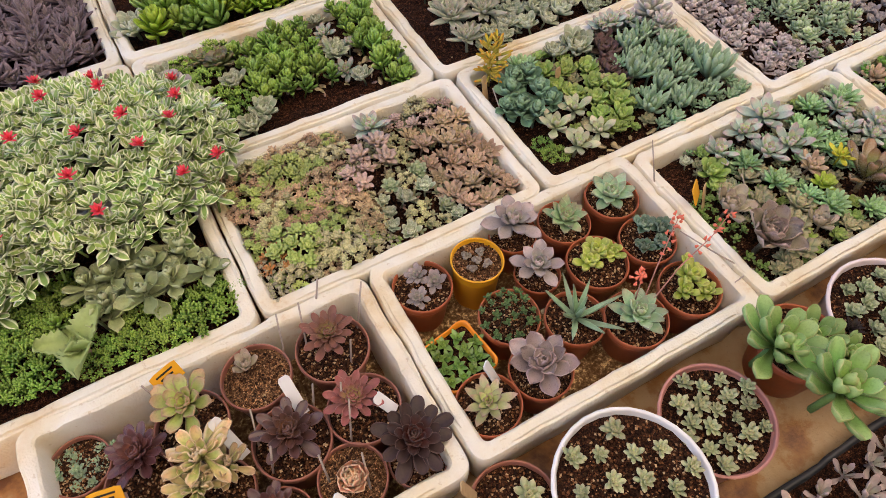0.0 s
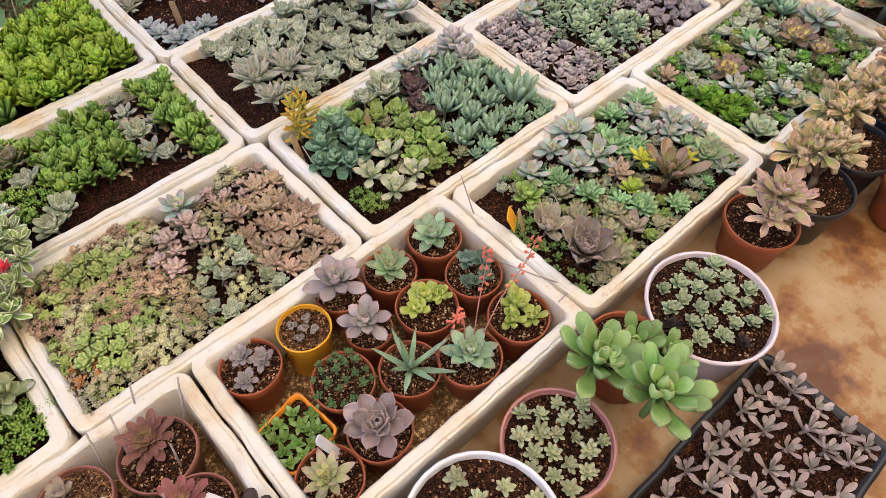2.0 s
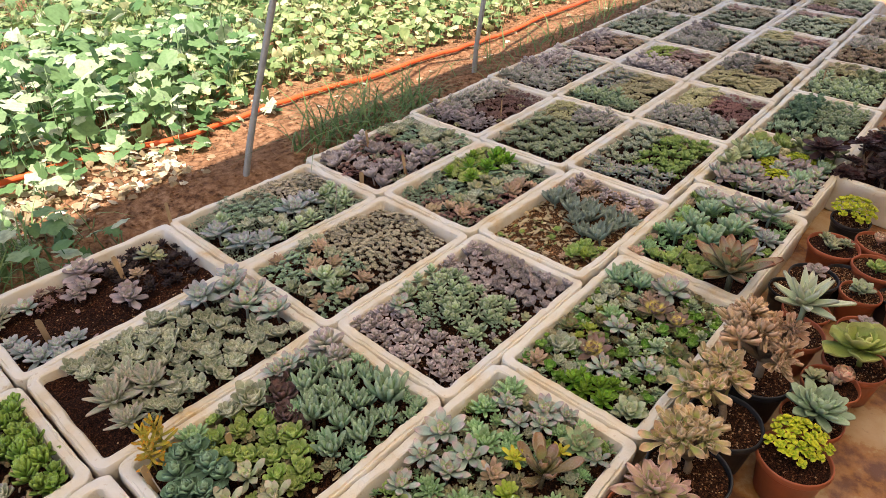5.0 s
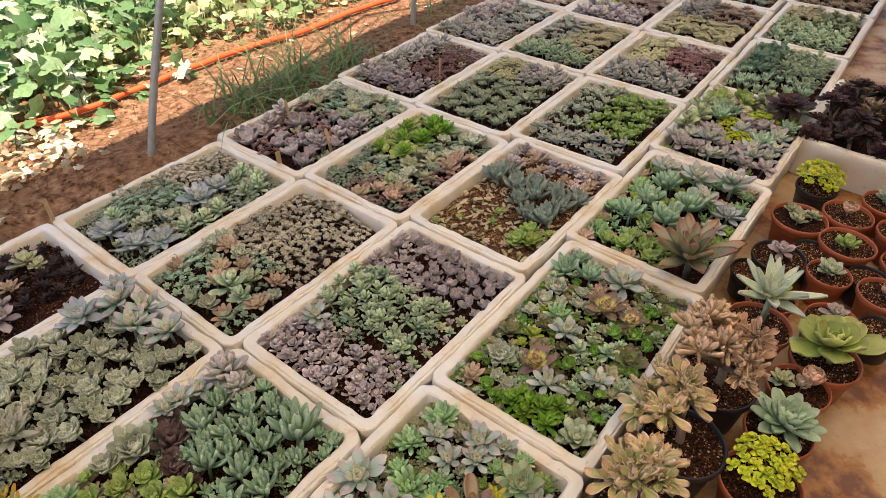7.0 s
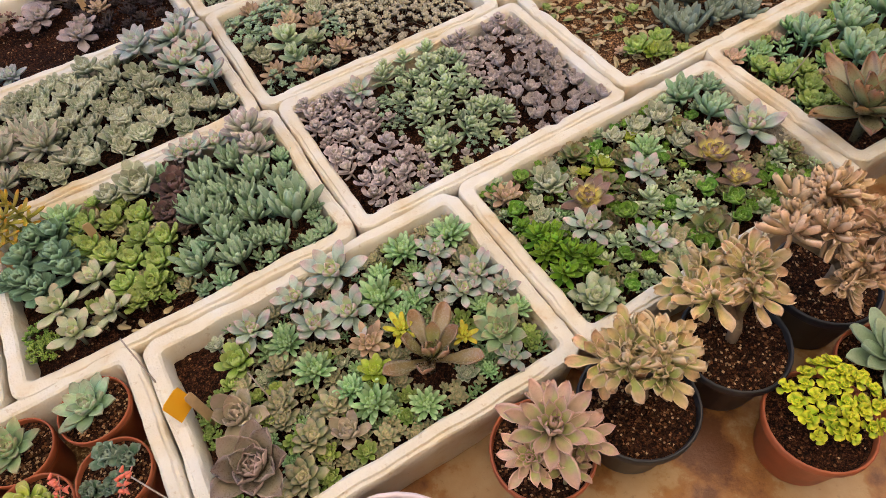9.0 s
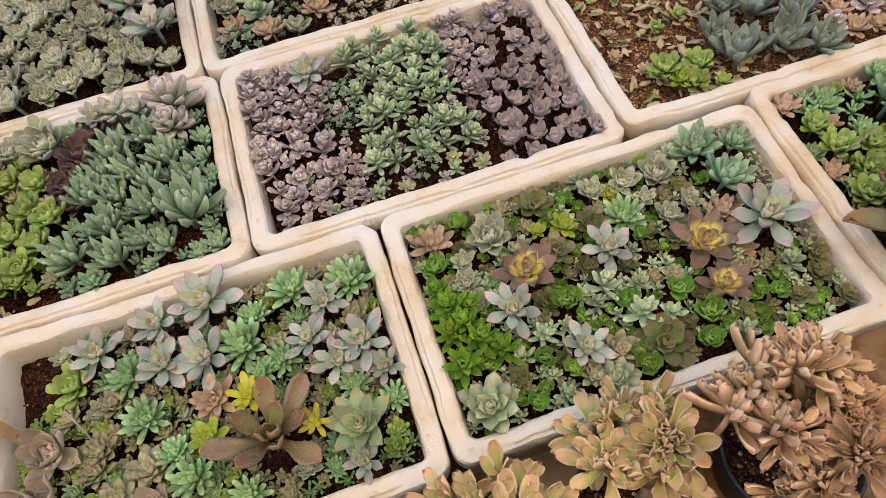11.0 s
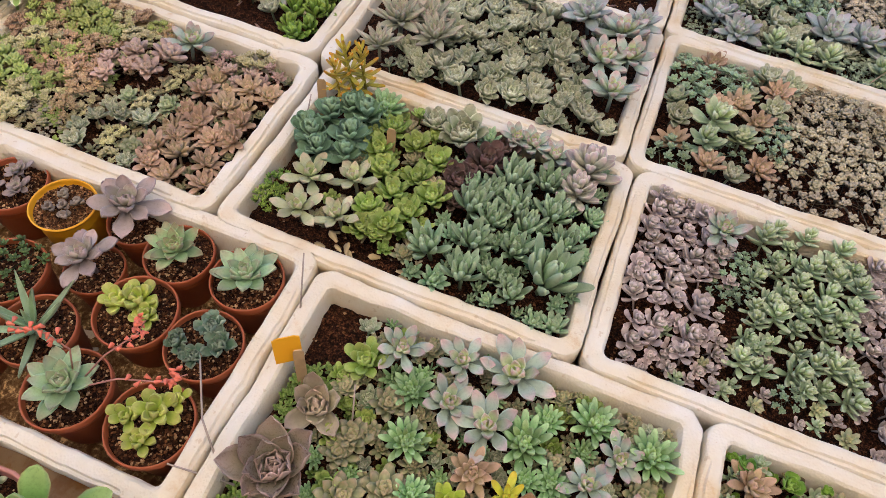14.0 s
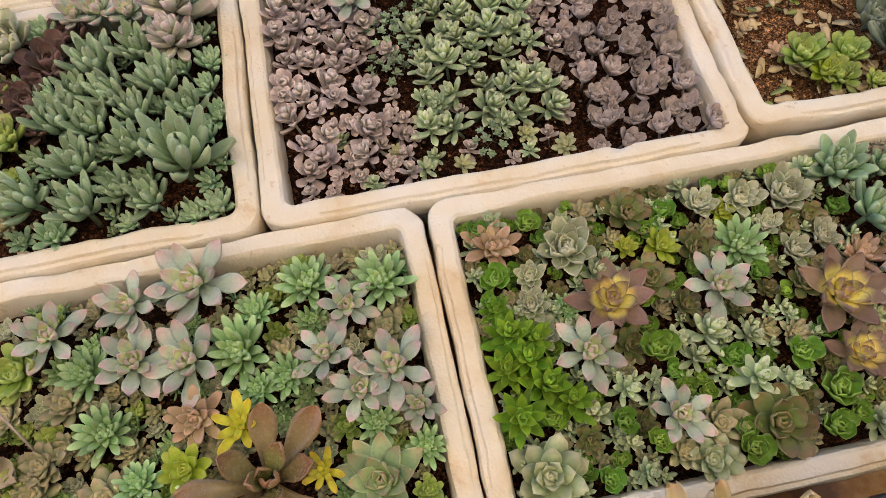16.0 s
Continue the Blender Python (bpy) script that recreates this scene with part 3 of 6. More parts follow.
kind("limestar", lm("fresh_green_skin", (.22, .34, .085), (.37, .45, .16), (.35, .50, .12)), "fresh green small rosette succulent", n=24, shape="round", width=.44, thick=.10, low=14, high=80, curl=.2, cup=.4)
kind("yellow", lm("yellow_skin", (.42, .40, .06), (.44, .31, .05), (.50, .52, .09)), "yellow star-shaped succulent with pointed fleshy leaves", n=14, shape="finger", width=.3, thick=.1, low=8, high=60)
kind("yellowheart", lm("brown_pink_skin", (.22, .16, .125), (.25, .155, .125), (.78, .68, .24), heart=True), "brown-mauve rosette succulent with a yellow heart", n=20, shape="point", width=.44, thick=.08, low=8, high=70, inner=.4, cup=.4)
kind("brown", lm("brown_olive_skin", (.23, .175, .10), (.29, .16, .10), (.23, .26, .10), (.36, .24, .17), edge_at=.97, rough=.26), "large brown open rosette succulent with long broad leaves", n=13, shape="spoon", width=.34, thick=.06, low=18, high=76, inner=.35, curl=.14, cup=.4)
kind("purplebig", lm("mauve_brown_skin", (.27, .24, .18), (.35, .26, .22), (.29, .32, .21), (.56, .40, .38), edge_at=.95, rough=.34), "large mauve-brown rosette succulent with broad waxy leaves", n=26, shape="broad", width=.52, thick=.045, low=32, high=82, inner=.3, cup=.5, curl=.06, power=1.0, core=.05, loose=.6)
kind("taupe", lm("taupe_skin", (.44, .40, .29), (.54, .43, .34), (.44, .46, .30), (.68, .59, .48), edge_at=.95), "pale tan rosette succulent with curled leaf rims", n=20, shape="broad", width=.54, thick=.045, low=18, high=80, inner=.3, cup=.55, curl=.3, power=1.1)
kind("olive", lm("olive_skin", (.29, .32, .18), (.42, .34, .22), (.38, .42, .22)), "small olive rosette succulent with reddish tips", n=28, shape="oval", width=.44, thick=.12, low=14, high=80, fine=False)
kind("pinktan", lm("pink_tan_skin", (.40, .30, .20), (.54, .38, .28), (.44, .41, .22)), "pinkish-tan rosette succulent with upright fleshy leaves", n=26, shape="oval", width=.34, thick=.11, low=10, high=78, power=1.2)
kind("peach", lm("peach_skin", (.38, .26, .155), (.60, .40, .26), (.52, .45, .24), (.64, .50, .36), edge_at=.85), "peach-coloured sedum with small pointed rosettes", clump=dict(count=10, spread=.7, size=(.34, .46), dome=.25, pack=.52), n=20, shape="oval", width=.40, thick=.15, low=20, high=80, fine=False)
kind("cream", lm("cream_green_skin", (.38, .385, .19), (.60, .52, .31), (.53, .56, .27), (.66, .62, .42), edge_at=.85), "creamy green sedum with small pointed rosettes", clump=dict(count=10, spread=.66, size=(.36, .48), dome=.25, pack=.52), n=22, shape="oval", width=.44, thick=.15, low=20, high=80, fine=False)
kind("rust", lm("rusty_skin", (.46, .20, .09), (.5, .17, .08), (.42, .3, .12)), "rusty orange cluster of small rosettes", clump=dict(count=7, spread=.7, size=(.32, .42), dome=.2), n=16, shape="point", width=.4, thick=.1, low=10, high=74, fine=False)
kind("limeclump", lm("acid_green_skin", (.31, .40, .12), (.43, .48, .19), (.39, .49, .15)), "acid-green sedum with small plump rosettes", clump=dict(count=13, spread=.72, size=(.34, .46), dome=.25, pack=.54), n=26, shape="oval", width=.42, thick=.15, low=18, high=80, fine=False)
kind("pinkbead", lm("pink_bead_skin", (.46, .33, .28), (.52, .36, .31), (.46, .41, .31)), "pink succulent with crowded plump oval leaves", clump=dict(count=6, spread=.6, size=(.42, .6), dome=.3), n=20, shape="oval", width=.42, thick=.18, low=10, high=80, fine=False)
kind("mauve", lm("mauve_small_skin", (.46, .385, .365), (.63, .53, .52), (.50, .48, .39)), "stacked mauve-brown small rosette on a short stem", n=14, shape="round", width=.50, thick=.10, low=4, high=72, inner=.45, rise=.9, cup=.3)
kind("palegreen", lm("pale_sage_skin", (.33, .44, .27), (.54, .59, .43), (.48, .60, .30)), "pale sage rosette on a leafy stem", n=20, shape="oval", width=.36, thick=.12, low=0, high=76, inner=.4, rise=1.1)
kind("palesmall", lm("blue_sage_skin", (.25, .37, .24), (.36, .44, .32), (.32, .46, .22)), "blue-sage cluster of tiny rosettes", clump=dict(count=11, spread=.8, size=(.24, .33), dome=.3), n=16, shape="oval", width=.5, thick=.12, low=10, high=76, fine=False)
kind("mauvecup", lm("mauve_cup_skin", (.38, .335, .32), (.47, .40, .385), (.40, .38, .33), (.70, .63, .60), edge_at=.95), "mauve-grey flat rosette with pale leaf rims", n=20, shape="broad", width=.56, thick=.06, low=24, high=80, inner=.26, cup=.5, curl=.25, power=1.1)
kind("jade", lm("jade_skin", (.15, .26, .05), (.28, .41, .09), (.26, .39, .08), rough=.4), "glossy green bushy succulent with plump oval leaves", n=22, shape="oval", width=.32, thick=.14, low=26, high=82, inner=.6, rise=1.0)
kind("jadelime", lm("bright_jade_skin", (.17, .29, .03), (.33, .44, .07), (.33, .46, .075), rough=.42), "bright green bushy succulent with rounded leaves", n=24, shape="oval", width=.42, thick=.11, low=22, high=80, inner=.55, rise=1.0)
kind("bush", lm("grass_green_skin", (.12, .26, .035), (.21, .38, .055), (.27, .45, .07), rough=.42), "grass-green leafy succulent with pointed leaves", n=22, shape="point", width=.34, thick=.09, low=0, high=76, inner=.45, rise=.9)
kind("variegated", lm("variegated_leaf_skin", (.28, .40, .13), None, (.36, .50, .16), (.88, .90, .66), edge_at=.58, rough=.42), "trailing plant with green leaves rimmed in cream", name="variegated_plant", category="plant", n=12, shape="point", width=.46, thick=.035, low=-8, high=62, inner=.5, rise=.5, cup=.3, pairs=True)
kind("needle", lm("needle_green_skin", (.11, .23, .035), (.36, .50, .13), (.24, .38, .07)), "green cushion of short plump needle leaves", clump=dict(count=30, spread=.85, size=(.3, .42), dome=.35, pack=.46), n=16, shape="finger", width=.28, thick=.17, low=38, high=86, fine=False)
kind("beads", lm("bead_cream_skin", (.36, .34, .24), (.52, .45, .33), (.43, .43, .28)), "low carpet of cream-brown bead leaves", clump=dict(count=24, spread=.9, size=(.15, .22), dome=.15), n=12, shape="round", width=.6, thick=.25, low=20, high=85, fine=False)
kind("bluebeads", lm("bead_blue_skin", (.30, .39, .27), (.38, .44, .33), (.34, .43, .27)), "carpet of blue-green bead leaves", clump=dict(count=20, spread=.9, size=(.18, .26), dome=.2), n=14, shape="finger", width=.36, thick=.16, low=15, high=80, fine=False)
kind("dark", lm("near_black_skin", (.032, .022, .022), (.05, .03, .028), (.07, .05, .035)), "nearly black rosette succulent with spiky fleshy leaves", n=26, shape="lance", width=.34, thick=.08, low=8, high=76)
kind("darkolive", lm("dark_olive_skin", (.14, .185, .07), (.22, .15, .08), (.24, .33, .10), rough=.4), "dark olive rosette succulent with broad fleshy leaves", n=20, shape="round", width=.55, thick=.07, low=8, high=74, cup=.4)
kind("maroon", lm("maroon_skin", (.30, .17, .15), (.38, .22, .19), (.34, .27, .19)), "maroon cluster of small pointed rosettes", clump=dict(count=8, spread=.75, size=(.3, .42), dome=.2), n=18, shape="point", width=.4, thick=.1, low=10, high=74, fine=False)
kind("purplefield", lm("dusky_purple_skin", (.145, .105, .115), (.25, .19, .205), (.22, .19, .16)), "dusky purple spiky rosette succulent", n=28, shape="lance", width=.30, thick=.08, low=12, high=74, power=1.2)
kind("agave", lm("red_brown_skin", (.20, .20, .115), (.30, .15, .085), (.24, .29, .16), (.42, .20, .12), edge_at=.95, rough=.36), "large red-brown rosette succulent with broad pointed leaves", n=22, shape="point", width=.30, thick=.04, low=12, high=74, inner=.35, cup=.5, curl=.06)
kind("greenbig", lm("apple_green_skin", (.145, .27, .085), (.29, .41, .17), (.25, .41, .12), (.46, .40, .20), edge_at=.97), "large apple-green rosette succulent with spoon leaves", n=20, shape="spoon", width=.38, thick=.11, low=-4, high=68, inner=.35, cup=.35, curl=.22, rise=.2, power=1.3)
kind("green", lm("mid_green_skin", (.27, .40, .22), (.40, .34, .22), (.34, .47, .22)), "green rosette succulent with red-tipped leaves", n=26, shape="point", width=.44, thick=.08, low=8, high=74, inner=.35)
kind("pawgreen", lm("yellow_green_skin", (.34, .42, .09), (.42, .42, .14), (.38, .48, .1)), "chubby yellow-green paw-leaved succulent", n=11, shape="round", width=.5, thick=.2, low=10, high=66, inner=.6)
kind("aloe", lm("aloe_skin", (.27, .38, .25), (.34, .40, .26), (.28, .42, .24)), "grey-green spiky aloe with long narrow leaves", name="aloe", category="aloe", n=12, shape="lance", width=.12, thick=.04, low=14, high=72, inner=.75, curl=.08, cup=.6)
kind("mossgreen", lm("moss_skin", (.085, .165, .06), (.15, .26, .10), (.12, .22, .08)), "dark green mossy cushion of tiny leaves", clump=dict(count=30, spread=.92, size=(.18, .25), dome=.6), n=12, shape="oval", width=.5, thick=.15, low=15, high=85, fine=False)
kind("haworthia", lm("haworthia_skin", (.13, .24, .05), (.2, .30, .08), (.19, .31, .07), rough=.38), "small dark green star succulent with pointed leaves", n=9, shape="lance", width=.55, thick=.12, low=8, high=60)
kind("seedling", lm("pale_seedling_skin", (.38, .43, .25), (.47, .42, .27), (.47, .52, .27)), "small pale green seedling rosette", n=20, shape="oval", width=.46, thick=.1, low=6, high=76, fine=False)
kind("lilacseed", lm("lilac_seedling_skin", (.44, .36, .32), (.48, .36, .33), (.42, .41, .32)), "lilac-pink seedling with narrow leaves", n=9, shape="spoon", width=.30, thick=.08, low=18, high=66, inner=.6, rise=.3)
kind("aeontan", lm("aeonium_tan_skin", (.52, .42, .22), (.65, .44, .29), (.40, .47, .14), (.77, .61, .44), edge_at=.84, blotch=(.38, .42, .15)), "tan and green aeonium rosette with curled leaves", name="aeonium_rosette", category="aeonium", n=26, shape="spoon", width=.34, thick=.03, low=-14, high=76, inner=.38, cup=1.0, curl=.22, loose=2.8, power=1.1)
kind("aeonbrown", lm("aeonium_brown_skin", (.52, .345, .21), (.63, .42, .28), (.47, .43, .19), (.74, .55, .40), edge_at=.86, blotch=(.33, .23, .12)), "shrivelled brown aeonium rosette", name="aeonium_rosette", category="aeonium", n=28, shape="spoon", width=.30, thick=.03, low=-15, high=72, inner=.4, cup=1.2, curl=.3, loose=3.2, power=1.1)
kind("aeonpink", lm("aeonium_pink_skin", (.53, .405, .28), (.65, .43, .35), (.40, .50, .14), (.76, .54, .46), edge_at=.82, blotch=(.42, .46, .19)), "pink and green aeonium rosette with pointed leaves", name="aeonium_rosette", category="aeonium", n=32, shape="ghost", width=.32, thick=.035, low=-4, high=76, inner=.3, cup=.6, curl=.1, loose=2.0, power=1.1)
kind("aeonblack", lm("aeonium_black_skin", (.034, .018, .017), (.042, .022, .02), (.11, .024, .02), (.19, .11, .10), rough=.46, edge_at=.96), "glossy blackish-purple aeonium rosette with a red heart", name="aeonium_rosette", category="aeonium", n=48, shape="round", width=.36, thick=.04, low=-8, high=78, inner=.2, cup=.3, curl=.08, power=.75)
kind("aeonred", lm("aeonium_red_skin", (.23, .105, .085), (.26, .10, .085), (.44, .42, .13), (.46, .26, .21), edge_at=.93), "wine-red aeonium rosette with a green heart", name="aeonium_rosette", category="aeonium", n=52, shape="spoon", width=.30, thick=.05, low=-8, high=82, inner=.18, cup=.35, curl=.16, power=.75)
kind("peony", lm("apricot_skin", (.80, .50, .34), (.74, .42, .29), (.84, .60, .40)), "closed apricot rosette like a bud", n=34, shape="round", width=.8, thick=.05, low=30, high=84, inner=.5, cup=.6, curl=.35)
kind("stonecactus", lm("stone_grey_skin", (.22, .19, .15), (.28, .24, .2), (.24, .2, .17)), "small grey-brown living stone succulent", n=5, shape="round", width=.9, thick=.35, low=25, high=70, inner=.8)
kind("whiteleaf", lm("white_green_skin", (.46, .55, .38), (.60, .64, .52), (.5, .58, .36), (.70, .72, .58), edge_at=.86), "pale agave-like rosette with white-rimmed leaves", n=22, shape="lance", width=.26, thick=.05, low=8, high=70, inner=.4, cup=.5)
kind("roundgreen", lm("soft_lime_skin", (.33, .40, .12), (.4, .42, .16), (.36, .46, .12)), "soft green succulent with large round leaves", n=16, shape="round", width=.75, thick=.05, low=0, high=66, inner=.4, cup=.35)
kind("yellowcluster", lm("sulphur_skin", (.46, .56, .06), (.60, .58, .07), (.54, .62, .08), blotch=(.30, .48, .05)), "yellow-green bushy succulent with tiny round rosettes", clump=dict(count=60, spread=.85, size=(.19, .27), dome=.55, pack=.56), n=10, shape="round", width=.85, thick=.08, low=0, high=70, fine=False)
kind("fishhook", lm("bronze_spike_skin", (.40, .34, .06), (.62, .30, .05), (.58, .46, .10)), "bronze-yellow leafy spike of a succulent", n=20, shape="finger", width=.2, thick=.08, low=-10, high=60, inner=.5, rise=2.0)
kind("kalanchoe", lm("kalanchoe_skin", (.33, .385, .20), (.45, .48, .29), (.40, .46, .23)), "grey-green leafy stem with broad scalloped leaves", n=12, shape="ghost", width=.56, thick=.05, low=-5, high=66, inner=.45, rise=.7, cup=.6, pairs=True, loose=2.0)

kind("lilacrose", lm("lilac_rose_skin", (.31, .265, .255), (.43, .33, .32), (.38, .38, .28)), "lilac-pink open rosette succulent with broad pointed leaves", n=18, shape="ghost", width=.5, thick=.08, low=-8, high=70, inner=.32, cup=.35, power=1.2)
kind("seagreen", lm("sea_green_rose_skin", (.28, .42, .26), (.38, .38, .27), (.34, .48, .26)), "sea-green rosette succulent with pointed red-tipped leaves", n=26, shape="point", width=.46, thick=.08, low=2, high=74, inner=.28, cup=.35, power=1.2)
kind("seagreensmall", lm("pale_sea_green_skin", (.30, .38, .22), (.43, .44, .31), (.37, .47, .25)), "small pale sea-green rosette", n=26, shape="oval", width=.5, thick=.09, low=14, high=78, fine=False)
kind("curlyblue", lm("curly_blue_skin", (.13, .24, .17), (.26, .34, .26), (.18, .3, .2), (.3, .38, .3), edge_at=.9), "curled blue-green rosette with pale rims", n=16, shape="round", width=.6, thick=.06, low=10, high=74, cup=1.1, curl=.25)
kind("rosetaupe", lm("rose_taupe_skin", (.27, .215, .20), (.34, .25, .24), (.38, .32, .27), (.56, .40, .385), edge_at=.88, rough=.36), "rose-brown rosette succulent with rounded leaves", n=22, shape="ghost", width=.56, thick=.06, low=0, high=72, inner=.3, cup=.4, power=1.2)
kind("greenpink", lm("green_pink_skin", (.36, .38, .2), (.46, .31, .24), (.46, .53, .19), (.5, .35, .28), edge_at=.95), "green rosette succulent with brownish-pink tips", n=24, shape="point", width=.34, thick=.06, low=2, high=72, inner=.3)
kind("aeondark", lm("aeonium_dark_skin", (.07, .031, .027), (.085, .034, .03), (.28, .13, .06), (.24, .12, .105), rough=.4, edge_at=.95), "dark wine aeonium rosette with a reddish heart", name="aeonium_rosette", category="aeonium", n=50, shape="spoon", width=.33, thick=.05, low=-6, high=82, inner=.18, cup=.35, curl=.16, power=.75)
kind("aeongreen", lm("aeonium_green_skin", (.30, .36, .12), (.42, .28, .18), (.36, .42, .12), (.44, .28, .2), edge_at=.9), "green aeonium rosette with pink rims", name="aeonium_rosette", category="aeonium", n=22, shape="spoon", width=.44, thick=.05, low=0, high=60, inner=.35, cup=.45)
kind("bluerose", lm("blue_rose_skin", (.30, .42, .27), (.38, .47, .33), (.35, .48, .28)), "plump sage-green rosette succulent", n=40, shape="oval", width=.36, thick=.08, low=6, high=78, inner=.35)

kind("bluecabbage", lm("blue_cabbage_skin", (.18, .31, .20), None, (.23, .36, .22), (.30, .43, .30), edge_at=.97), "blue-green leafy succulent with rounded overlapping leaves", n=18, shape="round", width=.62, thick=.07, low=6, high=80, inner=.5, rise=.9, cup=.5)
kind("creamrose", lm("cream_rose_skin", (.38, .42, .27), (.52, .44, .33), (.44, .53, .25)), "pale cream-green open rosette succulent with blunt leaves", n=13, shape="ghost", width=.42, thick=.09, low=0, high=70, inner=.36, curl=.14, cup=.3, power=1.3)
kind("darkred", lm("dark_red_skin", (.10, .072, .062), (.15, .085, .08), (.15, .13, .09)), "dark brownish-red rosette succulent with cupped leaves", n=22, shape="round", width=.5, thick=.07, low=14, high=80, inner=.35, cup=.5, curl=.2)
kind("sprout", lm("bright_sprout_skin", (.26, .44, .07), (.36, .52, .13), (.38, .54, .10)), "bright green sprout with long soft leaves", n=9, shape="oval", width=.34, thick=.04, low=15, high=66, inner=.6, rise=.4)
kind("slender", lm("dusky_sage_skin", (.31, .335, .25), (.48, .40, .34), (.39, .43, .28)), "dusky sage rosette succulent with slender leaves", n=34, shape="lance", width=.28, thick=.09, low=6, high=78, inner=.35, power=1.2)
kind("steel", lm("steel_green_skin", (.19, .25, .20), (.30, .35, .28), (.24, .31, .22)), "steel-green rosette succulent with stiff pointed leaves", n=28, shape="point", width=.34, thick=.08, low=32, high=80, inner=.35, cup=.4, curl=.2, power=1.2)
kind("plumpearl", lm("plump_pearl_skin", (.43, .44, .36), (.52, .42, .42), (.48, .50, .37)), "stacked succulent with plump pearly oval leaves", n=30, shape="oval", width=.38, thick=.15, low=0, high=80, inner=.6, rise=.8)

PLAIN = dict(grey="echeveria", ghost="ghost_plant", ghostblue="blue_echeveria", star="star_sedum", pachy="finger_succulent", pachysmall="plump_succulent", cup="cup_rosette", lime="lime_rosette",
             limestar="green_rosette", olive="olive_rosette", pinktan="pink_rosette", mauve="mauve_rosette", palegreen="sage_rosette", mauvecup="mauve_cup_rosette", jade="jade_bush", jadelime="bright_jade_bush",
             bush="leafy_sedum", purplefield="purple_rosette", seedling="seedling_rosette", lilacseed="lilac_seedling", beads="bead_sedum", bluebeads="blue_bead_sedum", cream="cream_sedum", peach="peach_sedum", bluecabbage="blue_cabbage_succulent", darkred="dark_rosette", creamrose="cream_rosette",
             needle="needle_sedum", limeclump="acid_sedum", kalanchoe="kalanchoe", palesmall="blue_sage_sedum", pinkbead="pink_sedum", maroon="maroon_sedum", steel="steel_rosette", slender="slender_rosette",
             plumpearl="pearl_succulent", darkolive="dark_olive_rosette", lilacrose="lilac_rosette", seagreensmall="sea_green_rosette")
for key, plain in PLAIN.items():
    c, a, m, _, label, _ = KINDS[key]
    KINDS[key] = (c, a, m, plain, label if len(label.split()) > 4 else label + " growing in soil", plain.replace("_", " "))
for key in ("lime", "pinktan", "dark", "darkolive", "yellow"):
    c, a, m, name, label, cat = KINDS[key]
    if len(label.split()) < 5:
        KINDS[key] = (c, a, m, name, label + " with fleshy leaves", cat)

# ---- the boxes, row by row, and what grows in them ----
FOAM_LABEL = "yellowed white foam box with a stepped chipped rim, planted with succulents"


def bed(x0, x1, y0, y1, group, soil=0.046, seed=0, material=None, grit=0, turn=0.0, label=FOAM_LABEL):
    planter_box(x0, x1, y0, y1, label, soil, seed, material, RIM, turn, grit)
    return Bed(x0, x1, y0, y1, RIM - soil + 0.003, group)


# front row
b12 = bed(0.829, 1.428, 0.238, 0.634, "mixed rosettes in a box", seed=1, grit=2600)
b12.put("purplebig", [(0.919, 0.338, 0.068)], 0.03)
b12.put("taupe", [(0.922, 0.436, 0.046), (1.054, 0.316, 0.033)])
b12.put("brown", [(1.219, 0.352, 0.074)], 0.02)
b12.put("star", [(1.053, 0.437, 0.029), (1.035, 0.506, 0.028), (1.203, 0.497, 0.037), (1.285, 0.561, 0.032), (1.37, 0.547, 0.034), (1.223, 0.539, 0.023), (1.252, 0.461, 0.024), (1.219, 0.451, 0.022), (1.087, 0.376, 0.024), (1.108, 0.338, 0.03), (1.176, 0.293, 0.025), (1.339, 0.389, 0.023), (1.386, 0.356, 0.021)], 0.02)
b12.put("ghost", [(1.162, 0.585, 0.05), (1.087, 0.506, 0.039), (1.149, 0.497, 0.043), (1.086, 0.574, 0.036), (1.295, 0.473, 0.033), (1.326, 0.526, 0.031), (1.327, 0.428, 0.033), (1.368, 0.444, 0.04), (1.388, 0.399, 0.027), (1.329, 0.285, 0.027), (0.995, 0.555, 0.036)], 0.028)
b12.put("green", [(1.337, 0.331, 0.043)], 0.025)
b12.put("limestar", [(0.956, 0.523, 0.033), (0.986, 0.35, 0.021), (1.37, 0.294, 0.017), (1.063, 0.279, 0.018)])
b12.put("olive", [(1.009, 0.475, 0.026), (1.053, 0.369, 0.03), (0.987, 0.416, 0.026), (0.947, 0.476, 0.02), (0.978, 0.389, 0.024), (0.90, 0.275, 0.02), (0.93, 0.27, 0.02), (1.009, 0.432, 0.018), (1.048, 0.363, 0.018), (1.004, 0.34, 0.032), (0.972, 0.293, 0.033), (1.367, 0.493, 0.024), (1.101, 0.286, 0.018)])
b12.put("pinktan", [(1.149, 0.434, 0.032)], 0.02)
b12.put("lime", [(1.134, 0.384, 0.026)], 0.02)
b12.put("yellow", [(1.201, 0.413, 0.028), (1.28, 0.351, 0.021)], 0.045)
b12.fill(["olive", "star", "limestar", "grey"], (0.014, 0.021), (0.14, 0.0, 1, 0.95), 0.8, 80, clear=0.55)
b12.under(["olive", "star"], (0.011, 0.017), (0.12, 0, 1, 1), 90)
b12.under(["limestar"], (0.010, 0.014), (0.0, 0, 0.3, 0.7), 40)

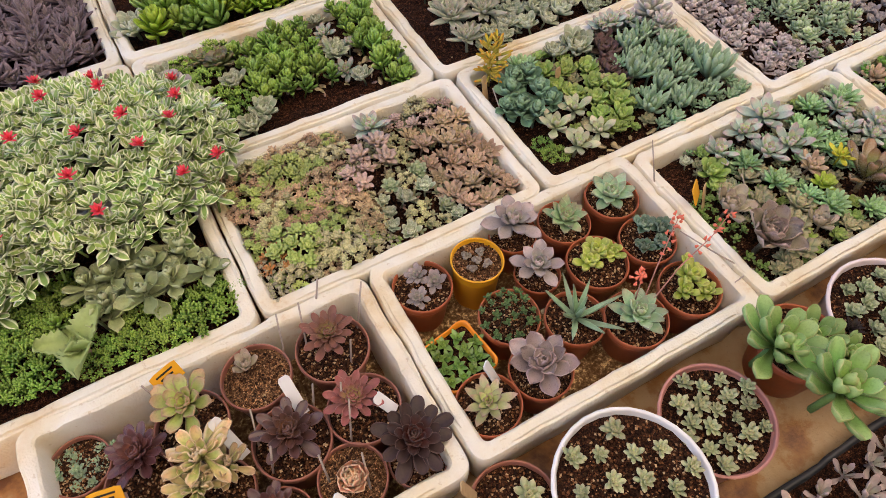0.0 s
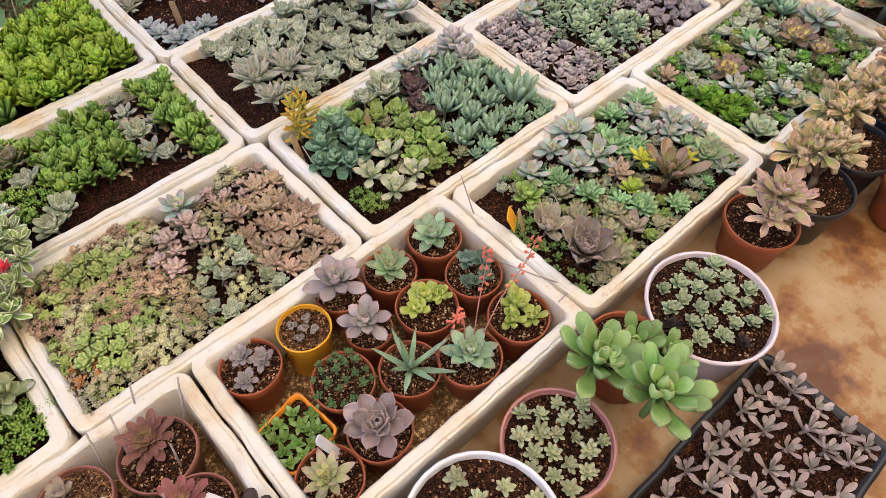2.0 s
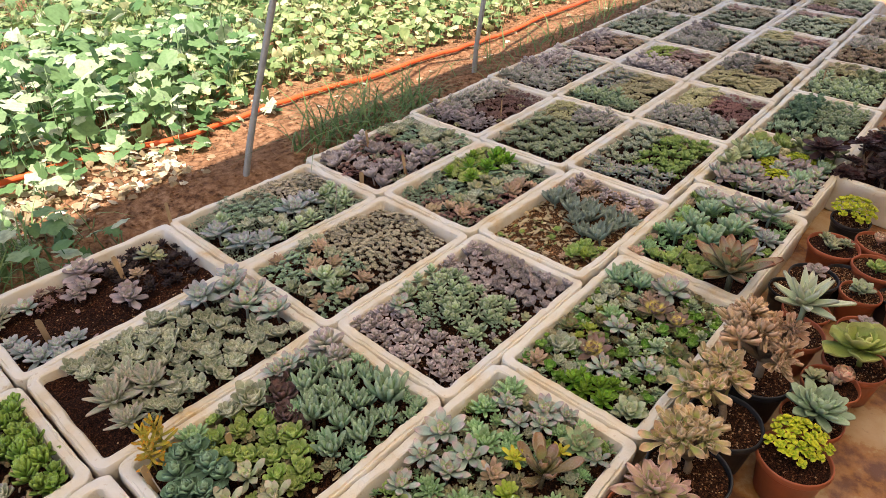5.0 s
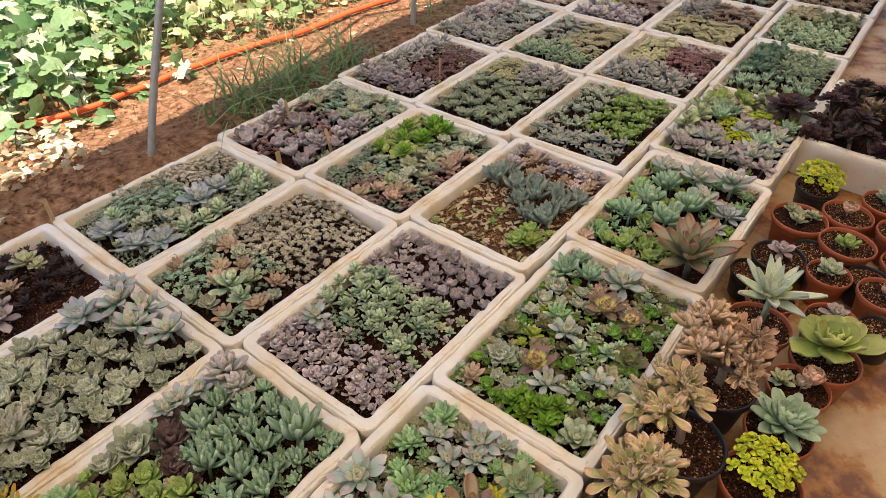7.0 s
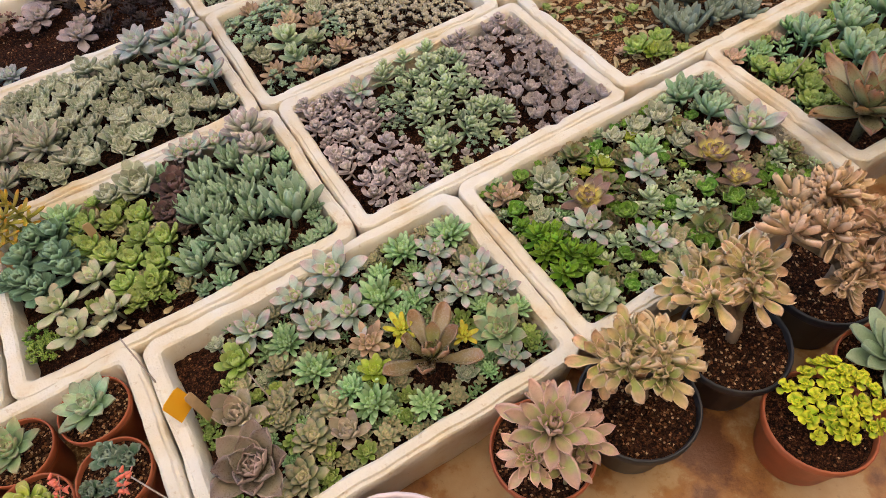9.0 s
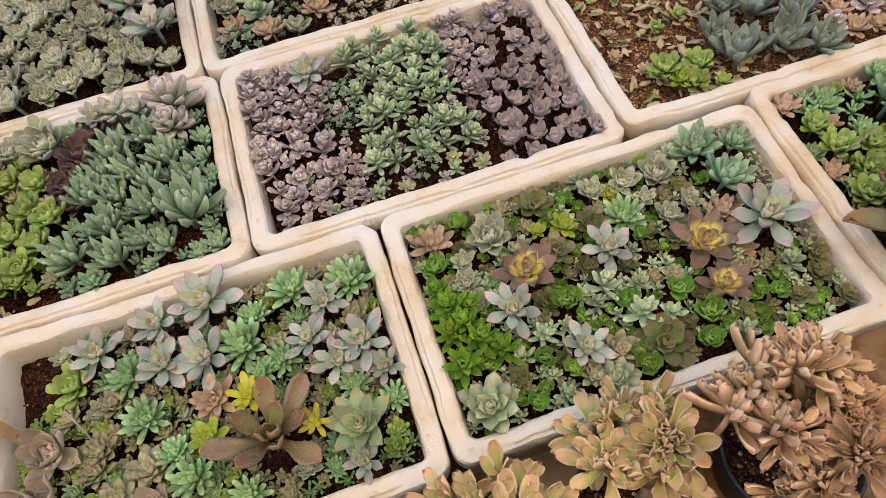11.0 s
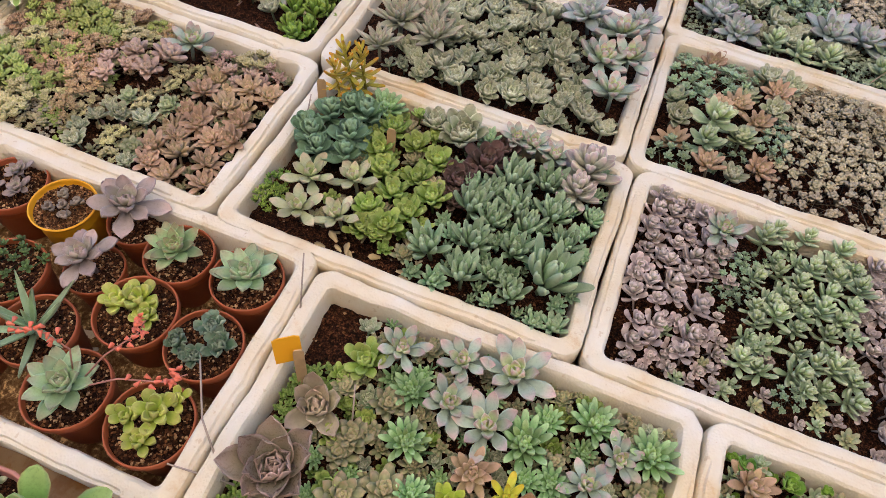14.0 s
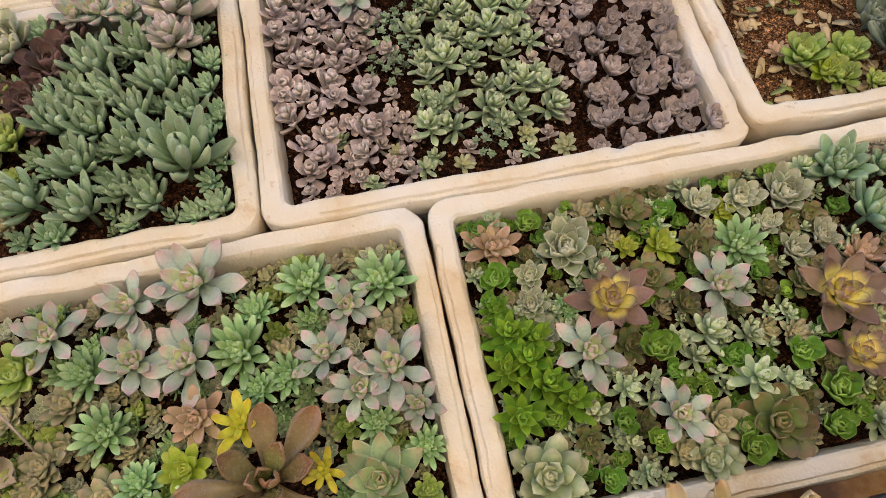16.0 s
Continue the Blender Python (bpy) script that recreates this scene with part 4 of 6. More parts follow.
b13 = bed(1.442, 2.072, 0.242, 0.636, "mixed rosettes in a box", seed=2, grit=1050)
b13.put("pinktan", [(1.506, 0.567, 0.034)])
b13.put("grey", [(1.594, 0.545, 0.04), (1.543, 0.522, 0.021), (1.536, 0.485, 0.023), (1.877, 0.563, 0.035), (1.821, 0.571, 0.028), (1.769, 0.57, 0.024), (1.86, 0.49, 0.023), (1.9, 0.5, 0.022), (1.84, 0.528, 0.02), (1.537, 0.45, 0.022)])
b13.put("cup", [(1.498, 0.521, 0.021), (1.49, 0.5, 0.013), (1.552, 0.584, 0.019), (1.49, 0.59, 0.015), (1.659, 0.405, 0.024), (1.814, 0.37, 0.022), (1.837, 0.324, 0.026), (1.817, 0.288, 0.021), (1.724, 0.285, 0.021), (1.801, 0.469, 0.015), (1.598, 0.339, 0.018), (1.63, 0.312, 0.017), (1.564, 0.285, 0.017), (1.724, 0.305, 0.015), (1.847, 0.297, 0.015)], 0.02)
b13.put("yellowheart", [(1.626, 0.47, 0.043), (1.884, 0.427, 0.046), (1.877, 0.354, 0.035)], 0.02)
b13.put("ghost", [(1.581, 0.418, 0.037), (1.747, 0.462, 0.036), (1.656, 0.333, 0.032)], 0.03)
b13.put("ghost", [(1.985, 0.43, 0.055)], 0.03)
b13.put("lime", [(1.705, 0.529, 0.023), (1.664, 0.534, 0.015), (1.793, 0.557, 0.018)])
b13.put("star", [(1.797, 0.51, 0.031), (1.574, 0.477, 0.016)])
b13.put("pachysmall", [(1.952, 0.580, 0.043), (1.965, 0.514, 0.041), (2.01, 0.57, 0.03)], 0.02)
b13.put("seagreensmall", [(1.506, 0.299, 0.039), (1.679, 0.282, 0.028)])
b13.put("olive", [(1.698, 0.318, 0.029)])
b13.put("darkolive", [(1.763, 0.305, 0.037), (1.678, 0.577, 0.029), (1.677, 0.491, 0.026), (1.746, 0.517, 0.024), (1.855, 0.447, 0.022)])
b13.put("palegreen", [(1.717, 0.41, 0.023), (1.754, 0.353, 0.025), (1.792, 0.342, 0.017)])
b13.put("bush", [(1.498, 0.452, 0.03), (1.523, 0.447, 0.026), (1.492, 0.416, 0.026), (1.513, 0.419, 0.029), (1.492, 0.366, 0.03), (1.521, 0.389, 0.03), (1.55, 0.367, 0.026), (1.493, 0.487, 0.02)])
b13.fill(["beads", "pinktan"], (0.02, 0.03), (0.8, 0.4, 1, 1), 0.7, 14, 0.012)
b13.fill(["cup", "olive", "darkolive", "palegreen"], (0.013, 0.021), (0, 0, 1, 1), 0.85, 130)
b13.under(["palegreen", "cup", "olive"], (0.011, 0.017), (0, 0, 1, 1), 90)

b14 = bed(2.088, 2.690, 0.258, 0.660, "mixed rosettes in a box", seed=3, grit=180)
b14.put("agave", [(2.168, 0.328, 0.112)], 0.05)
b14.put("pachysmall", [(2.30, 0.45, 0.055), (2.40, 0.42, 0.055), (2.36, 0.53, 0.05), (2.27, 0.55, 0.045), (2.47, 0.52, 0.05)], 0.04)
b14.put("limestar", [(2.15, 0.42, 0.03), (2.18, 0.46, 0.028), (2.16, 0.51, 0.03), (2.21, 0.5, 0.025), (2.15, 0.56, 0.026)])
b14.put("ghost", [(2.46, 0.40, 0.045), (2.56, 0.46, 0.055), (2.6, 0.36, 0.06), (2.55, 0.56, 0.05)], 0.05)
b14.put("ghostblue", [(2.45, 0.32, 0.045), (2.36, 0.33, 0.035)], 0.03)
b14.fill(["star", "limestar", "pinktan"], (0.02, 0.035), gap=0.8, count=50)
b14.under(["star", "limestar"], (0.02, 0.03))

b15 = bed(2.705, 3.300, 0.275, 0.680, "pale pink rosettes in a box", seed=4)
b15.put("yellowcluster", [(3.0, 0.50, 0.04), (3.1, 0.42, 0.05), (2.92, 0.45, 0.04)], 0.03)
b15.put("kalanchoe", [(2.95, 0.60, 0.05), (3.03, 0.62, 0.05), (2.88, 0.62, 0.045)], 0.04)
b15.put("aeonblack", [(3.16, 0.36, 0.075)], 0.09)
b15.fill(["lilacrose", "ghost", "pachysmall"], (0.036, 0.052), (0, 0, 0.65, 1), 0.62, 40, 0.04)
b15.fill(["cream", "limestar", "kalanchoe"], (0.035, 0.05), (0.4, 0, 1, 1), 0.75, 30, 0.03)
b15.under(["limestar", "cream"], (0.025, 0.04))

# second row
b22 = bed(0.628, 1.232, 0.648, 1.050, "blue-green succulents in a box", 0.038, 6, grit=1600)
b22.put("bluecabbage", [(0.694, 0.914, 0.034), (0.697, 0.864, 0.034), (0.751, 0.881, 0.036), (0.760, 0.945, 0.036), (0.764, 0.846, 0.03), (0.728, 0.955, 0.034), (0.668, 0.886, 0.028), (0.712, 0.838, 0.03)], 0.012)
b22.put("creamrose", [(0.728, 0.783, 0.043), (0.742, 0.716, 0.04), (0.799, 0.808, 0.04), (0.808, 0.728, 0.036)], 0.022)
b22.put("limestar", [(0.804, 0.894, 0.03), (0.832, 0.852, 0.03), (0.863, 0.814, 0.03), (0.932, 0.832, 0.032), (0.908, 0.786, 0.03), (0.882, 0.75, 0.03), (0.843, 0.773, 0.026), (0.846, 0.727, 0.026), (0.895, 0.862, 0.028), (0.91, 0.91, 0.03), (0.86, 0.93, 0.028), (0.81, 0.95, 0.028)])
b22.put("star", [(0.775, 0.985, 0.034)], 0.02)
b22.put("grey", [(0.930, 0.985, 0.05), (0.87, 0.99, 0.032)], 0.016)
b22.put("darkred", [(0.985, 0.945, 0.042), (0.956, 0.893, 0.036), (1.008, 0.99, 0.034), (0.965, 0.845, 0.025)], 0.004)
b22.put("pachy", [(1.153, 0.754, 0.066), (0.962, 0.737, 0.046), (1.030, 0.712, 0.042), (1.024, 0.775, 0.042), (0.997, 0.843, 0.046), (1.039, 0.83, 0.04), (1.09, 0.79, 0.04), (1.112, 0.71, 0.036), (1.069, 0.873, 0.042), (1.045, 0.925, 0.046), (1.131, 0.882, 0.042), (1.165, 0.835, 0.036), (1.105, 0.944, 0.042), (1.075, 0.73, 0.034), (1.095, 0.84, 0.036), (1.02, 0.89, 0.036)], 0.012)
b22.put("plumpearl", [(1.165, 0.985, 0.046), (1.155, 0.935, 0.034)], 0.02)
b22.put("ghost", [(1.055, 1.008, 0.038), (1.022, 1.012, 0.03), (1.095, 0.998, 0.032)], 0.03)
b22.put("needle", [(0.69, 0.721, 0.026), (0.68, 0.76, 0.02)])
b22.put("fishhook", [(0.700, 1.005, 0.036), (0.722, 1.012, 0.034), (0.682, 0.985, 0.027)], 0.03)
b22.fill(["pachysmall"], (0.018, 0.028), (0.52, 0, 1, 1), 0.72, 60, clear=0.5, seed=3)
b22.fill(["limestar", "olive"], (0.014, 0.022), (0.22, 0.1, 0.55, 1), 0.8, 34, clear=0.5, seed=4)
b22.under(["pachysmall"], (0.013, 0.02), (0.52, 0, 1, 1), 50)

b23 = bed(1.246, 1.862, 0.646, 1.052, "mauve and sage succulents in a box", seed=7, grit=1350)
b23.fill(["mauve"], (0.016, 0.026), (0, 0.10, 0.24, 0.97), 0.72, 40, 0.012, 24)
b23.fill(["mauve"], (0.011, 0.016), (0.05, 0.02, 0.3, 0.97), 0.8, 22, 0.008, 26, clear=0.5)
b23.put("ghost", [(1.40, 0.955, 0.035)], 0.05)
b23.fill(["palegreen"], (0.017, 0.025), (0.34, 0.18, 0.64, 1), 0.74, 60, 0.018, 26)
b23.fill(["palesmall"], (0.022, 0.032), (0.24, 0.12, 0.48, 0.8), 0.72, 26, 0.014)
b23.fill(["palegreen", "mauve", "seedling"], (0.011, 0.016), (0.1, 0.0, 0.66, 0.3), 1.0, 18, 0.006)
b23.fill(["mauvecup"], (0.017, 0.025), (0.72, 0.02, 1, 0.62), 0.72, 70, 0.012, 24)
b23.fill(["mauve", "mauvecup"], (0.016, 0.026), (0.64, 0.5, 1, 1), 0.8, 36, 0.012, 24)
b23.fill(["mauve", "mauvecup"], (0.012, 0.018), (0.62, 0.2, 0.78, 1), 0.9, 14, 0.008)

b24 = bed(1.878, 2.470, 0.662, 1.066, "blue-grey succulents in a box", 0.04, 8, DRY_SOIL, 2200)
b24.put("steel", [(2.225, 0.985, 0.055), (2.262, 0.965, 0.045), (2.215, 0.905, 0.052), (2.205, 0.831, 0.055), (2.113, 0.80, 0.042), (2.122, 0.742, 0.055), (2.205, 0.745, 0.052), (2.262, 0.712, 0.045), (2.16, 0.86, 0.04), (2.26, 0.86, 0.045), (2.26, 0.79, 0.045)], 0.002)
b24.put("limestar", [(1.995, 0.762, 0.032), (2.03, 0.72, 0.026), (2.055, 0.752, 0.028)], 0.0)
b24.put("lime", [(2.012, 0.732, 0.026)], 0.002)
b24.fill(["limestar", "seedling", "pinktan"], (0.010, 0.016), (0.0, 0, 0.35, 1), 1.5, 8, 0.0)
b24.fill(["pinktan", "mauve"], (0.02, 0.03), (0.72, 0.1, 1, 1), 0.8, 34, 0.004)

b21 = bed(0.004, 0.606, 0.654, 1.048, "peach and cream succulents in a box", seed=9, grit=1260)
b21.put("pinkbead", [(0.33, 0.90, 0.055), (0.30, 0.86, 0.04)], 0.03)
b21.put("ghost", [(0.37, 0.98, 0.04)], 0.03)
b21.put("rust", [(0.075, 0.76, 0.034)], 0.02)
b21.put("limeclump", [(0.16, 0.955, 0.05), (0.12, 0.77, 0.05), (0.22, 0.94, 0.035), (0.07, 0.93, 0.035)], 0.02)
b21.fill(["pinktan"], (0.022, 0.032), (0.72, 0.05, 1, 0.75), 0.68, 60, 0.016, tilt=26)
b21.fill(["pinkbead", "cream", "pinktan"], (0.024, 0.034), (0.68, 0.7, 1, 1), 0.75, 20, 0.016)
b21.fill(["peach", "cream", "cream", "peach", "limeclump"], (0.024, 0.034), (0.02, 0.2, 0.44, 0.95), 0.6, 60, 0.024)
b21.fill(["cream", "cream", "beads"], (0.024, 0.034), (0, 0, 0.46, 0.3), 0.58, 34, 0.022)
b21.fill(["cream", "grey", "seagreensmall"], (0.016, 0.024), (0.48, 0, 0.75, 0.75), 0.95, 24, 0.014)
b21.fill(["cream", "peach", "limeclump", "cream"], (0.015, 0.021), (0, 0, 0.5, 1), 0.55, 80, 0.012, clear=0.45, seed=5)
b21.under(["olive", "pinktan"], (0.012, 0.018), (0.55, 0, 1, 1), 50)
b21.under(["cream", "peach"], (0.016, 0.024), (0, 0, 0.5, 1), 60)

b20 = bed(-0.600, -0.010, 0.652, 1.054, "flowering trailing plants in a box", seed=10)
b20.put("kalanchoe", [(-0.163, 0.786, 0.05), (-0.118, 0.786, 0.044), (-0.059, 0.788, 0.038), (-0.181, 0.864, 0.046), (-0.212, 0.839, 0.046), (-0.257, 0.781, 0.036), (-0.138, 0.832, 0.044), (-0.078, 0.834, 0.042), (-0.23, 0.791, 0.04), (-0.10, 0.866, 0.04), (-0.26, 0.85, 0.04)], 0.03)
b20.put("needle", [(-0.099, 0.722, 0.046), (-0.133, 0.712, 0.036), (-0.065, 0.728, 0.042), (-0.211, 0.728, 0.04), (-0.240, 0.718, 0.032), (-0.17, 0.703, 0.034), (-0.043, 0.745, 0.03), (-0.198, 0.753, 0.036)], 0.012)
b20.put("needle", [(-0.347, 0.885, 0.04), (-0.314, 0.867, 0.04), (-0.371, 0.85, 0.04), (-0.376, 0.79, 0.04), (-0.39, 0.834, 0.04), (-0.36, 0.73, 0.04), (-0.42, 0.77, 0.045), (-0.44, 0.84, 0.045), (-0.47, 0.74, 0.045), (-0.294, 0.88, 0.035)], 0.012)
b20.put("sprout", [(-0.345, 0.99, 0.06), (-0.37, 0.95, 0.05), (-0.40, 0.91, 0.045)], 0.06)
b20.fill(["needle", "needle", "jade"], (0.018, 0.03), (0.0, 0.0, 0.7, 0.6), 0.85, 14, 0.012)

# third row
b32 = bed(0.598, 1.208, 1.062, 1.462, "crowded grey-green rosettes in a box", 0.026, 11, grit=300)
b32.put("slender", [(0.706, 1.206, 0.056), (0.79, 1.19, 0.05), (0.757, 1.238, 0.045), (0.70, 1.12, 0.042)], 0.03)
b32.put("ghost", [(1.13, 1.36, 0.05), (1.16, 1.29, 0.045), (1.11, 1.26, 0.05), (1.15, 1.18, 0.045)], 0.04)
b32.put("ghostblue", [(1.05, 1.385, 0.05), (1.16, 1.41, 0.04)], 0.04)
b32.fill(["grey"], (0.026, 0.038), (0.12, 0, 1, 1), 0.72, 150, 0.006, 18)
b32.under(["grey"], (0.013, 0.02), (0.14, 0, 1, 1), 80)

b33 = bed(1.222, 1.828, 1.062, 1.462, "cream bead carpet and small rosettes in a box", seed=12, grit=1050)
b33.fill(["beads"], (0.05, 0.075), (0.48, 0.05, 1, 1), 0.6, 32, 0.006, 4)
b33.fill(["grey", "palegreen", "seagreensmall", "pinktan", "palesmall"], (0.028, 0.042), (0.05, 0.1, 0.5, 1), 0.72, 26, 0.015)
b33.fill(["pinktan"], (0.026, 0.036), (0, 0, 0.25, 0.4), 0.8, 8, 0.02)

b34 = bed(1.842, 2.428, 1.072, 1.480, "maroon and green succulents in a box", seed=13)
b34.fill(["limeclump", "bush"], (0.03, 0.04), (0.5, 0.55, 1, 1), 0.65, 30, 0.012)
b34.fill(["palesmall", "grey", "seedling"], (0.025, 0.04), (0.25, 0.2, 1, 0.75), 0.7, 30, 0.012)
b34.fill(["maroon", "pinktan"], (0.03, 0.042), (0, 0, 0.75, 0.6), 0.7, 34, 0.012)
b34.under(["palesmall", "maroon"], (0.02, 0.03))

b31 = bed(-0.030, 0.580, 1.064, 1.456, "green jade bushes in a box", seed=14, grit=180)
b31.fill(["jade"], (0.022, 0.031), (0.86, 0.05, 1, 1), 0.55, 40, 0.012, over=.2)
b31.fill(["jade"], (0.022, 0.031), (0.36, 0.3, 0.68, 0.9), 0.58, 56, 0.012)
b31.fill(["taupe", "ghost", "grey"], (0.025, 0.036), (0.68, 0.2, 0.86, 1), 0.85, 14, 0.01)
b31.fill(["darkolive", "grey", "mauve", "needle"], (0.03, 0.045), (0.05, 0.1, 0.38, 0.95), 0.7, 26, 0.015)

b30 = bed(-0.650, -0.045, 1.070, 1.462, "dusky purple rosettes in a box", seed=15)
b30.fill(["purplefield"], (0.04, 0.055), (0, 0.6, 1, 1), gap=0.5, count=130, lift=0.024)
b40 = bed(-0.665, -0.055, 1.470, 1.872, "dusky purple rosettes in a box", seed=25)
b40.fill(["purplefield"], (0.04, 0.055), gap=0.5, count=130, lift=0.024)

# fourth row, along the earth
b41 = bed(-0.040, 0.572, 1.468, 1.872, "bright green jade bushes in a box", seed=16)
b41.fill(["jadelime"], (0.026, 0.038), (0.5, 0.0, 1, 1), 0.55, 80, 0.02)
b41.fill(["jadelime", "jade"], (0.035, 0.05), (0.12, 0.0, 0.45, 0.9), 0.55, 40, 0.02)
b41.fill(["grey", "limestar"], (0.05, 0.065), (0.0, 0.0, 0.4, 0.5), 0.8, 8, 0.02)

b42 = bed(0.586, 1.204, 1.466, 1.868, "sparse lilac rosettes in a box", 0.05, 17, None, 2200)
b42.put("lilacrose", [(0.905, 1.825, 0.058), (0.871, 1.745, 0.044), (0.835, 1.733, 0.032), (0.936, 1.60, 0.046), (0.955, 1.645, 0.036)], 0.008)
b42.put("slender", [(0.655, 1.80, 0.038), (0.635, 1.77, 0.03)], 0.002)
b42.put("ghost", [(0.719, 1.785, 0.035)], 0.002)
b42.put("maroon", [(0.786, 1.799, 0.038), (0.765, 1.75, 0.026)], 0.002)
b42.put("ghostblue", [(0.632, 1.65, 0.034), (0.645, 1.60, 0.038), (0.665, 1.545, 0.04), (0.714, 1.555, 0.036), (0.757, 1.556, 0.034), (0.70, 1.51, 0.03)], 0.002)
b42.put("seedling", [(1.085, 1.763, 0.04), (1.10, 1.73, 0.024)], 0.008)
b42.put("pinktan", [(0.985, 1.768, 0.026), (1.01, 1.69, 0.026)], 0.012)
b42.fill(["dark"], (0.018, 0.028), (0.6, 0.3, 1, 1), 0.85, 44, 0.002)

b43 = bed(1.216, 1.808, 1.468, 1.870, "powder-blue rosettes in a box", seed=18)
b43.put("ghostblue", [(1.29, 1.68, 0.05), (1.31, 1.57, 0.05), (1.36, 1.53, 0.045), (1.55, 1.62, 0.055), (1.62, 1.63, 0.05)], 0.026)
b43.fill(["beads"], (0.04, 0.055), (0.6, 0.5, 1, 1), 0.6, 16, 0.016)
b43.fill(["bluebeads", "palesmall"], (0.04, 0.055), (0.25, 0.5, 0.75, 1), 0.6, 30, 0.015)
b43.fill(["grey", "palegreen", "bluebeads"], (0.028, 0.04), (0.1, 0.05, 0.9, 0.7), 0.7, 40, 0.015)
b43.under(["bluebeads", "palegreen"], (0.02, 0.03))

b44 = bed(1.820, 2.428, 1.482, 1.900, "mauve rosettes in a box", seed=19)
b44.fill(["mauvecup", "maroon", "mauve"], (0.03, 0.045), (0, 0.0, 0.6, 0.9), 0.7, 34, 0.015)
b44.fill(["palesmall", "grey", "seedling"], (0.028, 0.042), (0.45, 0, 1, 1), 0.7, 40, 0.015)
b44.under(["grey", "mauve"], (0.02, 0.03), (0.2, 0, 1, 1))

# ---- fallen leaves on the soil ----
def litter(b, zone, count, material, seed, label):
    rnd, pieces = random.Random(seed), []
    x0, x1, y0, y1 = b.rect
    for _ in range(count):
        x, y = x0 + (x1 - x0) * rnd.uniform(zone[0], zone[2]), y0 + (y1 - y0) * rnd.uniform(zone[1], zone[3])
        l = rnd.uniform(0.011, 0.027)
        v, f, _ = leaf("oval", l, l * rnd.uniform(0.4, 0.65), 0.0016, rnd.uniform(-0.1, 0.25), 0.3, False)
        v = turned(v, rnd.uniform(-0.2, 0.3), rnd.uniform(0, 6.28), rnd.uniform(-0.6, 0.6)) + np.array((x, y, b.z + rnd.uniform(0.004, 0.01)))
        pieces.append((v.tolist(), f))
    v, f = joined(pieces)
    tagged(mesh_object("fallen_leaves", v, f, material), label, "fallen leaves", "", "stuff")


PALE_LEAF = plain_material("dropped_pale_leaf", (0.58, 0.46, 0.26), 0.6, 0.35, 60)
PINK_LEAF = plain_material("dropped_pink_leaf", (0.44, 0.27, 0.22), 0.55, 0.3, 60)
GREEN_LEAF = plain_material("dropped_green_leaf", (0.26, 0.32, 0.10), 0.55, 0.35, 60)
litter(b24, (0, 0, 0.6, 1), 300, PALE_LEAF, 1, "pale dry leaf bits strewn over gritty soil")
litter(b24, (0, 0, 0.4, 1), 40, GREEN_LEAF, 2, "green leaf bits strewn over gritty soil")
litter(b21, (0.42, 0.2, 0.75, 0.9), 46, PALE_LEAF, 3, "dropped cream leaves lying on dark soil")
litter(b21, (0.42, 0.2, 0.75, 0.9), 22, PINK_LEAF, 4, "dropped pink leaves lying on dark soil")
litter(b31, (0.3, 0.0, 0.9, 0.9), 30, PINK_LEAF, 5, "dropped pink leaves lying on dark soil")
litter(b31, (0.6, 0.2, 0.9, 1), 50, PALE_LEAF, 6, "dropped cream leaves lying on dark soil")
litter(b42, (0, 0, 1, 1), 14, PINK_LEAF, 7, "dropped pink leaves lying on dark soil")
litter(b22, (0.2, 0, 0.55, 0.3), 24, PALE_LEAF, 8, "dropped yellowish leaves lying on dark soil")

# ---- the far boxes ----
# Kinds picked for pale skins: their colour makes up for light missing out here.
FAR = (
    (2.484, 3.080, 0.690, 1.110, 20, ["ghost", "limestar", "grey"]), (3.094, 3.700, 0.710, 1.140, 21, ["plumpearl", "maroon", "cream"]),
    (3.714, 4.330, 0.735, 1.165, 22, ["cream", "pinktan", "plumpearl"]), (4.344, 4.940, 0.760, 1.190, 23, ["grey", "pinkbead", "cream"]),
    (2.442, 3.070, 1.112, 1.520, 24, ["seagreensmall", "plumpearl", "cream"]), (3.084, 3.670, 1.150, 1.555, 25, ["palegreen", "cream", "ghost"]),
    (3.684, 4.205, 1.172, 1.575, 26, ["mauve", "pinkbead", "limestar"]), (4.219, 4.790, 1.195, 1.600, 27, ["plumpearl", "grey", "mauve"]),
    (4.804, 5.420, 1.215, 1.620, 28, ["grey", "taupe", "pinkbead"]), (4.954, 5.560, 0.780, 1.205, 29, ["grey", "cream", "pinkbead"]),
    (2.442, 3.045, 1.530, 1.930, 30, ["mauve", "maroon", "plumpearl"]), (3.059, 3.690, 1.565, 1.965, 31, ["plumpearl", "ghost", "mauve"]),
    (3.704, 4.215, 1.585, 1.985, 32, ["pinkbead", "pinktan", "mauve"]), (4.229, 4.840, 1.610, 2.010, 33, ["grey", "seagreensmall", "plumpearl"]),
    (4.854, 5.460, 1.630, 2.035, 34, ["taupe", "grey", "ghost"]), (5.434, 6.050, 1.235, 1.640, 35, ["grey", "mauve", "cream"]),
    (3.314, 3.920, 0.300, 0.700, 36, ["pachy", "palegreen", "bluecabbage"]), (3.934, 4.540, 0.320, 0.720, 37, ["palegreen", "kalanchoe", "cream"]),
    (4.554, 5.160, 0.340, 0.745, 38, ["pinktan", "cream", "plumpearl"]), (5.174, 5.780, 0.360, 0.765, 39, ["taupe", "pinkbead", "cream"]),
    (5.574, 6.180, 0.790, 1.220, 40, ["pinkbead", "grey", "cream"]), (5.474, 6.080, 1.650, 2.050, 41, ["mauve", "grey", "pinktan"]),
)
